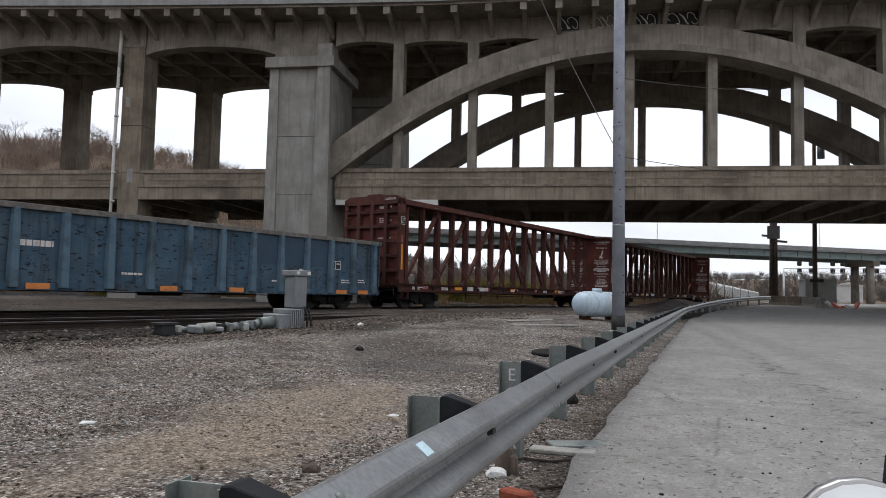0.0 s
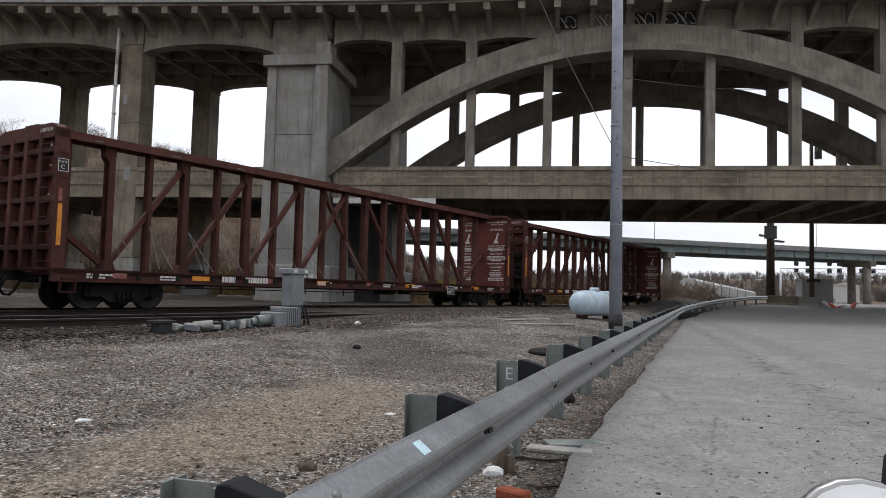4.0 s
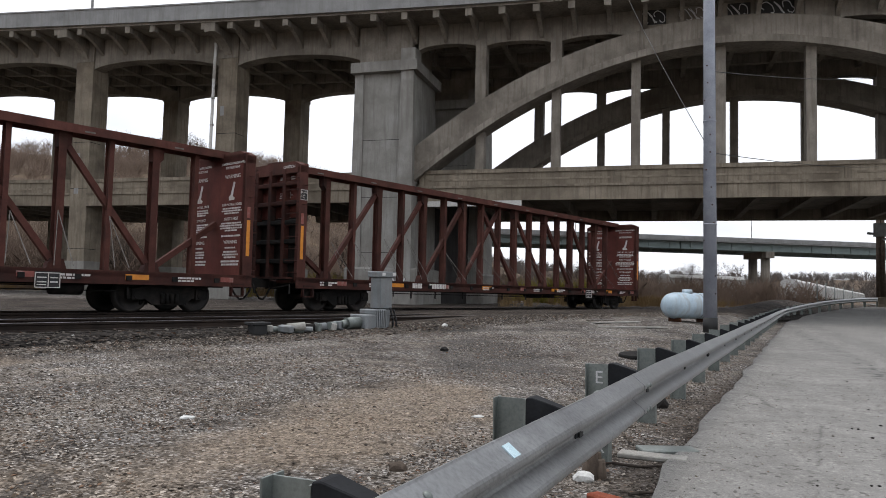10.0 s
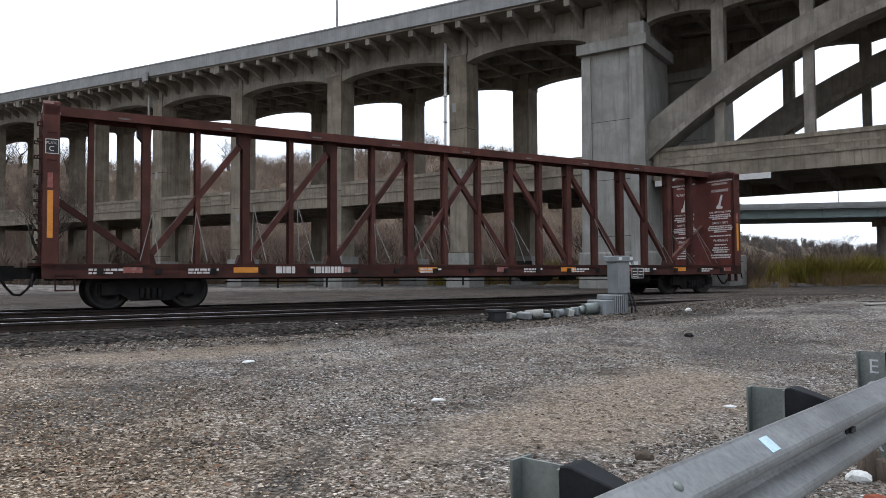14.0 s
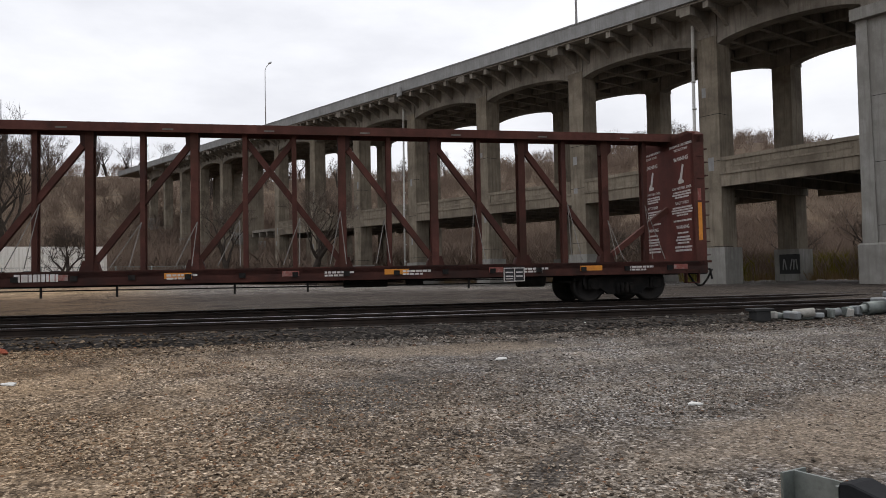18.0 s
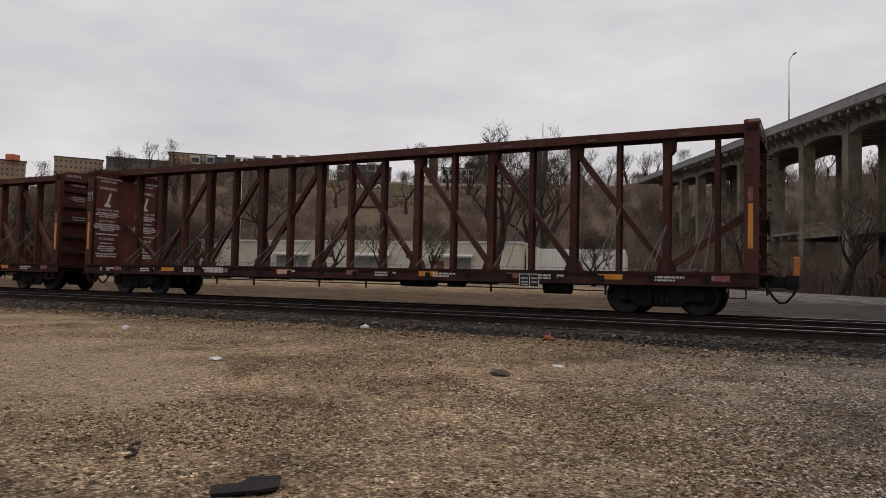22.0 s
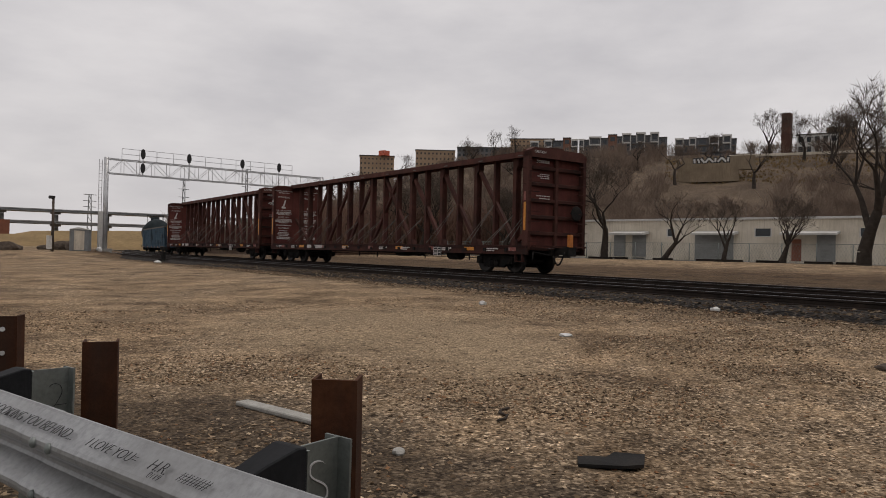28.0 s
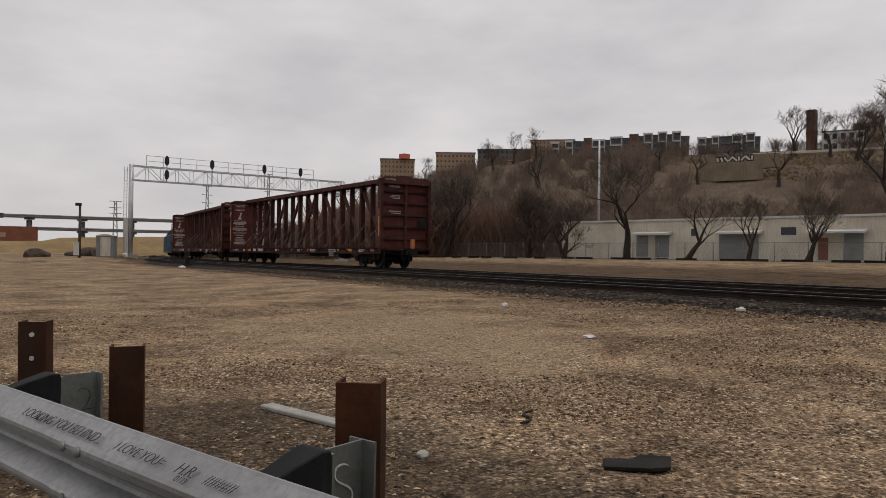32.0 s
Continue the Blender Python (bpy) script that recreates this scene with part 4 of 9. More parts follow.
        stands = [11.1 + skew - 4.98 * k for k in range(7)]
        for u in stands:
            za = rib_low(u - mid)
            if za - lower_z(u) > 0.4:
                bm = bm_new()
                box_uv(bm, u - 0.28, u + 0.28, lower_z(u), za + 0.2, v0 + 0.15, v0 + 0.85)
                add("hanger", bm, CONCRETE, "slim concrete hanger")
            zt = rib_top(u - mid)
            zu = upper_z(u) - 1.25
            if zu - zt > 0.5:
                bm = bm_new()
                box_uv(bm, u - 0.36, u + 0.36, zt - 0.3, zu, v0, v0 + 0.9)
                add("spandrel_column", bm, CONCRETE, "slim concrete column on the arch")
        # curved spandrel beams between the columns, above the ribs
        ends = [SPRING] + stands + [-24.4]
        for a, b in zip(ends, ends[1:]):
            arched_beam(add, b, a, 0.55, 1.75, v0 + 0.1, v0 + 0.8)
    # approach columns with arched beams
    cols = [30.3 + 12.9 * k for k in range(13)]
    for v0, skew in ((0.0, 0.0), (11.9, 1.0)):
        for u in [c + skew for c in cols]:
            zg = ground_z(*uv(u, 0, v0)[:2])
            bm = bm_new()
            box_uv(bm, u - 0.8, u + 0.8, zg - 0.5, upper_z(u) - 3.0, v0, v0 + 1.7)
            col = add("column", bm, CONCRETE_BROWN, "tall square concrete column", 0.0)
            bm = bm_new()
            box_uv(bm, u - 0.86, u + 0.86, upper_z(u) - 3.05, upper_z(u) - 1.25, v0 - 0.05, v0 + 1.75)
            add("column_head", bm, CONCRETE, "", parent=col)
            bm = bm_new()
            box_uv(bm, u - 1.05, u + 1.05, zg - 0.6, zg + 2.6, v0 - 0.22, v0 + 1.95)
            add("plinth", bm, CONCRETE_PIER, "", parent=col)
            if v0 == 0.0:
                # pour joints, a repair patch and the large corbel under the deck's edge
                rj = random.Random(int(u * 10))
                for k in range(3):
                    zj = zg + 3.4 + 4.6 * k + rj.uniform(-0.8, 0.8)
                    bm = bm_new()
                    box_uv(bm, u - 0.803, u + 0.803, zj, zj + 0.035, v0 - 0.003, v0 + 1.2)
                    add("pour_joint", bm, GRIME, "dark pour joint", parent=col)
                for k in range(2):
                    ua, za = u + rj.uniform(-0.6, 0.2), zg + rj.uniform(4, 14)
                    bm = bm_new()
                    box_uv(bm, ua, ua + rj.uniform(0.25, 0.5), za, za + rj.uniform(0.3, 1.1), v0 - 0.006, v0 + 0.05)
                    add("repair_patch", bm, CONCRETE_NEW, "pale repair patch", parent=col)
                bm = bm_new()
                prof = [(0.0, -1.25), (0.0, -2.9), (-0.4, -2.4), (-1.0, -2.0), (-1.7, -1.75), (-2.4, -1.7), (-2.4, -1.25)]
                extrude(bm, prof, lambda a, b, d: (d, a, b), -0.3, 0.3)
                box(bm, -0.42, 0.42, -2.46, -1.8, -1.9, -1.25)
                add("corbel", bm, CONCRETE, "", parent=col).matrix_basis = bracket_at(u)
        ends = [19.6] + [c + skew for c in cols]
        for a, b in zip(ends, ends[1:]):
            arched_beam(add, a + (0.8 if a > 20 else 0), b - 0.8, 0.95 if v0 == 0.0 else 1.02, 2.35 if v0 == 0.0 else 1.75, v0 + 0.1, v0 + 1.1)
    # cross beams under the upper deck, bay by bay
    bm = bm_new()
    for i in range(-24, 62):
        u = i * 3.05 + 1.0
        z = upper_z(u) - 1.24
        box_uv(bm, u - 0.17, u + 0.17, z - 0.85, z, 0.9, 13.0)
    add("cross_beams", bm, CONCRETE)["kind"] = "stuff"
    # curved brackets that carry the cantilevered edge
    first = None
    for i in range(-22, 76):
        u = i * 2.16 + 0.6
        if first is None:
            bm = bm_new()
            prof = [(0.1, -1.25), (0.1, -2.55), (-0.15, -2.38), (-0.5, -2.12), (-1.0, -1.85), (-1.7, -1.6), (-2.35, -1.5), (-2.35, -1.25)]
            extrude(bm, prof, lambda a, b, d: (d, a, b), -0.13, 0.13)
            for d in (0,):
                box(bm, -0.21, 0.21, -2.42, -2.0, -1.72, -1.25)
            first = add("bracket", bm, CONCRETE)
            first.matrix_basis = bracket_at(u)
        else:
            again(first, via, bracket_at(u))
    # steel drain pipes down two of the columns
    for u in (31.25, 70.1):
        bm = bm_new()
        zt = upper_z(u) - 2.0
        tube(bm, uv(u - 0.1, zt, -0.35), uv(u, zt - 2.6, -0.3), 0.12, 0.12, 10)
        tube(bm, uv(u, zt - 2.6, -0.3), uv(u + 0.15, 1.0, -0.35), 0.11, 0.11, 10)
        for z in range(3, 17, 2):
            tube(bm, uv(u, z, -0.32), uv(u, z + 0.12, -0.32), 0.16, 0.16, 10)
        add("drain_pipe", bm, PANEL_WHITE, "pale steel drain pipe")
    graffiti(add)
    # tagged panels low on the pier and on one inner column
    for u0, u1, z0, z1, vf in ((15.5, 16.4, 0.8, 2.45, -1.29), (30.2, 31.9, 0.9, 2.5, 11.64)):
        bm = bm_new()
        box_uv(bm, u0, u1, z0, z1, vf, vf + 0.06)
        panel = add("graffiti_panel", bm, BLACK, "black painted graffiti panel")
        rg = random.Random(int(u0))
        bm = bm_new()
        for k in range(5):
            ua = u0 + 0.2 + (u1 - u0 - 0.5) * k / 4
            bar(bm, uv(ua, z0 + 0.35, vf - 0.015), uv(ua + rg.uniform(-0.2, 0.35), z1 - 0.4, vf - 0.015), 0.09, 0.02, (EV[0], EV[1], 0))
        add("graffiti_stroke", bm, CHALK if u0 < 20 else CONCRETE_NEW, "pale spray strokes", parent=panel)["kind"] = "stuff"


def bracket_at(u):
    o = uv(u, upper_z(u), 0.0)
    return Matrix.Translation(o) @ Matrix(((EU[0], EV[0], 0, 0), (EU[1], EV[1], 0, 0), (0, 0, 1, 0), (0, 0, 0, 1)))


def box_uv(bm, u0, u1, z0, z1, v0, v1):
    quad_box(bm, [uv(u0, z0, v0), uv(u1, z0, v0), uv(u1, z0, v1), uv(u0, z0, v1), uv(u0, z1, v0), uv(u1, z1, v0), uv(u1, z1, v1), uv(u0, z1, v1)])


def arched_beam(add, a, b, rise, deep, v0, v1):
    n = 16
    top, low = [], []
    for i in range(n + 1):
        t = i / n
        u = a + (b - a) * t
        top.append((u, upper_z(u) - 1.24))
        low.append((u, upper_z(u) - 1.24 - deep + rise * math.sqrt(max(0.0, 1 - 0.9 * (2 * t - 1) ** 2)) - rise * 0.316))
    bm = bm_new()
    strip_solid(bm, top, low, uv, v0, v1)
    add("arched_beam", bm, CONCRETE, "concrete beam with curved soffit")


def pier(via, u0, u1, v0, v1):
    ztop = 15.9
    bm = bm_new()
    b0 = 0.25
    quad_box(bm, [uv(u0 - b0, -0.5, v0 - b0), uv(u1 + b0, -0.5, v0 - b0), uv(u1 + b0, -0.5, v1 + b0), uv(u0 - b0, -0.5, v1 + b0), uv(u0, ztop, v0), uv(u1, ztop, v0), uv(u1, ztop, v1), uv(u0, ztop, v1)])
    p = part("pier", bm, CONCRETE_PIER, via, "massive pale concrete pier")
    # pilaster on the inner half of the front
    for ua, ub, w in ((u0 - 0.12, u0 + 0.75, 0.35), (u1 - 0.5, u1 + 0.12, 0.12)):
        bm = bm_new()
        quad_box(bm, [uv(ua - b0, -0.5, v0 - w - b0), uv(ub, -0.5, v0 - w - b0), uv(ub, -0.5, v0), uv(ua - b0, -0.5, v0), uv(ua, ztop, v0 - w), uv(ub, ztop, v0 - w), uv(ub, ztop, v0), uv(ua, ztop, v0)])
        part("pilaster", bm, CONCRETE_PIER, p)
    bm = bm_new()
    box_uv(bm, u0 - 0.4, u1 + 0.3, ztop, ztop + 0.7, v0 - 0.5, v1 + 0.2)
    part("pier_cap", bm, CONCRETE_PIER, p)
    bm = bm_new()
    box_uv(bm, u0 - 0.25, u0 + 0.75, ztop + 0.7, ztop + 1.5, v0 - 0.45, v0 + 0.8)
    part("cap_block", bm, CONCRETE_PIER, p)
    bm = bm_new()
    box_uv(bm, u0 + 0.3, u1 + 0.05, ztop + 0.7, upper_z(u0) - 1.24, v0 + 0.5, v1)
    part("pier_neck", bm, CONCRETE, p)
    # pour joints round the shaft
    for z in (3.7, 7.4, 11.3):
        bm = bm_new()
        k = b0 * (1 - (z + 0.5) / (ztop + 0.5))
        box_uv(bm, u0 + 0.75, u1 - 0.5, z, z + 0.03, v0 - k - 0.004, v0 + 0.2)
        part("pour_joint", bm, GRIME, p, "dark pour joint")
    bm = bm_new()
    box_uv(bm, u0 - 0.75, u1 + 0.4, -0.5, 2.7, v0 - 0.5, v1 + 0.3)
    part("footing", bm, CONCRETE_PIER, p, "", 0.12)


def graffiti(add):
    """Loops of white paint on the spandrel wall high over the arch, a dark panel among them."""
    rnd = random.Random(21)
    for u, w, dark in ((0.3, 1.9, True), (-2.2, 1.6, False), (-4.6, 1.8, True), (-7.0, 1.9, True)):
        z = upper_z(u) - 1.78
        if dark:
            bm = bm_new()
            box_uv(bm, u - w / 2, u + w / 2, z - 0.46, z + 0.46, 0.05, 0.12)
            add("graffiti_panel", bm, BLACK, "black painted graffiti patch")
        bm = bm_new()
        for k in range(3):
            c = u + (k - 1) * w * 0.28
            pts = [(c + 0.36 * math.cos(a * 0.9 + k) * rnd.uniform(0.6, 1.2), z + 0.38 * math.sin(a * 1.1 + k * 2)) for a in np.linspace(0, 5.2, 12)]
            for (a0, b0), (a1, b1) in zip(pts, pts[1:]):
                bar(bm, uv(a0, b0, 0.03), uv(a1, b1, 0.03), 0.045, 0.03, (EV[0], EV[1], 0))
        add("graffiti_stroke", bm, CHALK, "white looping spray paint")


build_viaduct()


# ---- freight train ----
def train_s(t):
    """Place along the track of the last car's trailing face."""
    return -2.2508e-05 * t**4 + 0.00144249 * t**3 - 0.0206634 * t**2 - 3.25571 * t + 70.2286 + 0.38 * max(0.0, 1 - t / 3.4) ** 2


LONG, TALL, HALF_W = 23.0, 4.62, 1.5
DECK = 1.02
CARS, WHEELSETS = [], []


def wheelset_mesh():
    bm = bm_new()
    for sgn in (-1, 1):
        prof = [(0.66, 0.05), (0.66, 0.3), (0.70, 0.33), (0.68, 0.40), (0.69, 0.485), (0.72, 0.49), (0.735, 0.46), (0.82, 0.452), (0.82, 0.38), (0.77, 0.34), (0.77, 0.2), (0.84, 0.15), (0.86, 0.05)]
        lathe(bm, [(sgn * x, r) for x, r in prof], Matrix.Rotation(math.pi / 2, 4, "Z"), 28)
    tube(bm, (0, -1.0, 0), (0, 1.0, 0), 0.085, None, 12)
    return mesh_of(bm, "wheelset", WHEEL)


WHEELSET_ME = wheelset_mesh()


def side_frame_mesh():
    """Cast side frame of a freight truck with spring nest and bearing ends."""
    bm = bm_new()
    out = [(-1.12, 0.36), (-1.12, 0.6), (-0.7, 0.68), (-0.42, 0.8), (0.42, 0.8), (0.7, 0.68), (1.12, 0.6), (1.12, 0.36), (0.66, 0.36), (0.42, 0.2), (-0.42, 0.2), (-0.66, 0.36)]
    extrude(bm, out, lambda a, b, d: (a, d, b), -0.08, 0.08)
    for x in (-0.89, 0.89):
        box(bm, x - 0.15, x + 0.15, -0.16, 0.14, 0.34, 0.62)
        tube(bm, (x, -0.2, 0.457), (x, 0.1, 0.457), 0.11, 0.11, 12)
    for x in (-0.2, -0.07, 0.07, 0.2):
        tube(bm, (x, -0.12, 0.24), (x, -0.12, 0.5), 0.055, 0.055, 8)
    return mesh_of(bm, "side_frame", GRIME)


SIDE_FRAME_ME = side_frame_mesh()


def bolster_mesh():
    bm = bm_new()
    box(bm, -0.2, 0.2, -1.0, 1.0, 0.5, 0.78)
    for x in (-0.55, 0.55):
        box(bm, x - 0.05, x + 0.05, -0.9, 0.9, 0.3, 0.4)
        for y in (-0.75, 0.75):
            box(bm, x - 0.1, x + 0.1, y - 0.06, y + 0.06, 0.2, 0.55)
    return mesh_of(bm, "bolster", GRIME)


BOLSTER_ME = bolster_mesh()


def truck(car, x):
    t = new("truck", BOLSTER_ME)
    t.parent = car
    t.matrix_basis = pose(x, 0, 0)
    t["label"] = "black grimy four-wheel truck"
    for y in (-0.99, 0.99):
        o = new("side_frame", SIDE_FRAME_ME)
        o.parent = t
        o.matrix_basis = pose(0, y, 0, 0, 0, 0 if y < 0 else 180)
    for dx in (-0.89, 0.89):
        o = new("wheelset", WHEELSET_ME)
        o.parent = t
        o.matrix_basis = pose(dx, 0, 0.457)
        WHEELSETS.append((o, dx))


def coupler(car, x, way):
    bm = bm_new()
    box(bm, min(x, x + way * 0.55), max(x, x + way * 0.55), -0.13, 0.13, 0.72, 0.98)
    box(bm, min(x + way * 0.5, x + way * 0.78), max(x + way * 0.5, x + way * 0.78), -0.2, 0.2, 0.68, 1.02)
    bar(bm, (x + way * 0.1, -0.35, 0.7), (x + way * 0.15, -1.35, 0.82), 0.04, 0.04)
    bar(bm, (x + way * 0.15, -1.35, 0.82), (x + way * 0.18, -1.4, 0.55), 0.04, 0.04)
    part("coupler", bm, GRIME, car, "black coupler and cut lever")
    bm = bm_new()
    pts = [(x + way * (0.1 + 0.14 * i), -0.32 - 0.02 * i, 0.72 - 0.42 * math.sin(math.pi * i / 5) + 0.02 * i) for i in range(6)]
    for a, b in zip(pts, pts[1:]):
        tube(bm, a, b, 0.03, 0.03, 6)
    part("air_hose", bm, GRIME, car)


def writing(car, name, text, size, m, material=None, parent=None):
    cu = bpy.data.curves.new(name, "FONT")
    cu.body, cu.size, cu.align_x = text, size, "CENTER"
    cu.extrude = 0.003
    tmp = bpy.data.objects.new(name, cu)
    me = bpy.data.meshes.new_from_object(tmp)
    bpy.data.objects.remove(tmp)
    me.materials.clear()
    me.materials.append(material or WHITE_PAINT)
    o = new(name, me)
    o.parent = parent or car
    o.matrix_basis = m
    return o


def bars(bm, rnd, x0, x1, z, h, y, words=True):
    """A line of unreadable stencil: short bars of word length."""
    x = x0
    while x < x1 - 0.02:
        w = min(rnd.uniform(0.05, 0.16), x1 - x)
        box(bm, x, x + w, y - 0.006, y, z, z + h)
        x += w + 0.022


def bulkhead(car, end, rnd, sooty=False):
    """Full-width end wall: face sheet, side wings, ribs outside, ladder, stripes and warning stencils. end -1 leads, +1 trails."""
    x_out = end * LONG / 2
    x_in = x_out - end * 0.32
    xa, xb = min(x_out, x_in), max(x_out, x_in)
    bm = bm_new()
    xm = x_out - end * (0.2 if end < 0 else 0.24)
    box(bm, min(xm, x_in), max(xm, x_in), -HALF_W + 0.02, HALF_W - 0.02, DECK - 0.05, TALL - 0.08)
    face = OXIDE_DARK if sooty else OXIDE
    b = part("bulkhead", bm, BULKHEAD_RED, car, "rust-red steel end bulkhead")
    if sooty:
        bm = bm_new()
        box(bm, xm - 0.012, xm, -HALF_W + 0.02, HALF_W - 0.02, DECK - 0.05, 2.9)
        part("outer_sheet", bm, GRIME, b, "soot-black outer sheet")
    for y in (-HALF_W, HALF_W - 0.16):
        bm = bm_new()
        box(bm, xa, xb, y, y + 0.16, DECK - 0.1, TALL - 0.15)
        part("corner_post", bm, OXIDE, b, "", 0.015)
    bm = bm_new()
    outline = [(-HALF_W, TALL - 0.36), (-HALF_W, TALL - 0.13), (-HALF_W + 0.3, TALL), (HALF_W - 0.3, TALL), (HALF_W, TALL - 0.13), (HALF_W, TALL - 0.36)]
    extrude(bm, outline, lambda a, z, d: (d, a, z), xa, xb)
    part("top_plate", bm, OXIDE, b)
    for z in (1.55, 2.15, 2.75, 3.35, 3.95) if end < 0 else (1.5, 2.1, 2.7, 3.3, 3.9):
        bm = bm_new()
        xr = x_out if end < 0 else x_out - 0.12
        box(bm, min(xr, xm), max(xr, xm), -HALF_W + 0.14, HALF_W - 0.14, z - 0.07, z + 0.07)
        part("rib", bm, GRIME if sooty and z < 3.0 else OXIDE_DARK, b, "", 0.02)
    for y in (-0.72, 0.0, 0.72) if end < 0 else (0.05,):
        bm = bm_new()
        xr = x_out - 0.02 if end < 0 else x_out - 0.1
        box(bm, min(xr, xm), max(xr, xm), y - 0.08, y + 0.08, DECK, TALL - 0.2)
        part("rib", bm, face, b, "", 0.02)
    # ladder rungs and a platform grab on both sides
    for y0, y1 in ((-HALF_W + 0.03, -HALF_W + 0.48), (HALF_W - 0.48, HALF_W - 0.03)):
        rung = None
        for i in range(9):
            z = 1.2 + i * 0.36
            if rung is None:
                bm = bm_new()
                bar(bm, (x_out + end * 0.1, y0, 0), (x_out + end * 0.1, y1, 0), 0.025, 0.025)
                bar(bm, (x_out - end * 0.03, y0, 0), (x_out + end * 0.11, y0, 0), 0.025, 0.025)
                bar(bm, (x_out - end * 0.03, y1, 0), (x_out + end * 0.11, y1, 0), 0.025, 0.025)
                rung = part("rung", bm, OXIDE_DARK, b, "", 0.0, pose(0, 0, z))
            else:
                again(rung, b, pose(0, 0, z))
    bm = bm_new()
    box(bm, min(x_out, x_out + end * 0.25), max(x_out, x_out + end * 0.25), -1.3, 1.3, 1.0, 1.06)
    part("end_step", bm, OXIDE_DARK, b)
    for z in (TALL - 0.75, TALL - 1.35):
        bm = bm_new()
        tube(bm, (x_out - end * 0.08, -HALF_W - 0.06, z), (x_out - end * 0.26, -HALF_W - 0.06, z), 0.014, 0.014, 6)
        part("grab_iron", bm, OXIDE_DARK, b)
    for y, sg in ((-HALF_W - 0.004, -1), (HALF_W + 0.004, 1)):
        bm = bm_new()
        box(bm, xa + 0.09, xb - 0.12, min(y, y + 0.004), max(y, y + 0.004), 1.6, 2.62)
        part("yellow_stripe", bm, YELLOW, b, "yellow reflective stripe")
        bm = bm_new()
        box(bm, xa + 0.09, xb - 0.13, min(y, y + 0.004), max(y, y + 0.004), 2.68, 3.0)
        part("red_tape", bm, RED_TAPE, b)
    if end < 0:
        bm = bm_new()
        box(bm, xa + 0.04, xb - 0.02, -HALF_W - 0.006, -HALF_W, 3.42, 3.72)
        part("plate_mark", bm, BLACK, b, "black square with white frame")
        bm = bm_new()
        for a0, a1, c0, c1 in ((0.04, 0.29, 3.41, 3.425), (0.04, 0.29, 3.715, 3.73), (0.04, 0.055, 3.41, 3.73), (0.285, 0.3, 3.41, 3.73)):
            box(bm, xa + a0, xa + a1, -HALF_W - 0.01, -HALF_W - 0.004, c0, c1)
        part("frame_mark", bm, WHITE_PAINT, b)
        writing(car, "lettering", "PLATE", 0.075, pose(xa + 0.16, -HALF_W - 0.01, 3.62, 90, 0, 0), parent=b)
        writing(car, "lettering", "C", 0.15, pose(xa + 0.16, -HALF_W - 0.01, 3.47, 90, 0, 0), parent=b)
    # lettering on the outer face: a caution line and blocks too small to read
    writing(car, "lettering", "CAUTION", 0.13, pose(x_out + end * 0.005, -0.95 * 1, TALL - 0.2, 90, 0, 90 * end), parent=b)
    bm = bm_new()
    for z, a, c, h in ((TALL - 0.52, 0.2, 0.75, 0.11), (TALL - 0.95, 0.2, 0.6, 0.035), (TALL - 1.02, 0.2, 0.7, 0.035), (TALL - 1.09, 0.2, 0.55, 0.035), (TALL - 1.75, 0.15, 0.65, 0.04), (TALL - 1.85, 0.15, 0.6, 0.04), (TALL - 1.95, 0.15, 0.5, 0.04)):
        y = -a - 0.05
        while y > -c - 0.15:
            w = rnd.uniform(0.05, 0.12)
            box(bm, xm if end > 0 else xm - 0.006, (xm + 0.006) if end > 0 else xm, y - w, y, z, z + h)
            y -= w + 0.025
    part("stencil", bm, WHITE_PAINT, b, "small white stencil lines")["kind"] = "stuff"
    return b


def warning_text(car, b, x, end, yc, rnd):
    """Loading instructions on a bulkhead's inner face: headings, the figure of a tipping stack, rows of small type."""
    turn = -90 * end
    face = pose(x, yc, 0, 0, 0, turn)
    off = -0.004

    def put(text, size, z):
        writing(car, "lettering", text, size, face @ pose(0, off, z, 90, 0, 0), parent=b)

    put("LOADING & UNLOADING", 0.1, TALL - 0.36)
    put("INSTRUCTIONS", 0.1, TALL - 0.48)
    put("WARNING", 0.16, TALL - 0.76)
    put("CAR MAY FALL OVER", 0.105, TALL - 1.56)
    put("SAFETY FIRST", 0.12, TALL - 1.98)
    put("WARNING", 0.14, TALL - 2.66)
    bm = bm_new()
    fig = [(-0.14, -1.4), (0.1, -1.4), (0.14, -1.34), (0.03, -1.28), (0.14, -0.9), (0.06, -0.86), (-0.06, -1.22), (-0.16, -1.32)]
    extrude(bm, [(a, TALL + c) for a, c in fig], lambda a, z, d: (a, d, z), -0.006, 0.0)
    part("tipping_figure", bm, WHITE_PAINT, b, "white figure of a tipping stack", at=face)
    bm = bm_new()
    for z, f, h in ((1.66, 0.75, 0.045), (1.73, 0.85, 0.045), (1.8, 0.6, 0.045), (2.09, 0.85, 0.045), (2.16, 0.95, 0.045), (2.23, 0.9, 0.045), (2.3, 0.5, 0.045), (2.46, 0.8, 0.05), (2.8, 0.45, 0.045), (2.92, 0.55, 0.05), (3.0, 0.65, 0.05), (3.08, 0.5, 0.05), (3.2, 0.75, 0.055), (3.29, 0.7, 0.055)):
        bars(bm, rnd, -0.6 * f, 0.6 * f, TALL - z, h, 0.0)
    o = part("stencil", bm, WHITE_PAINT, b, "rows of small white type", at=face)
    o["kind"] = "stuff"


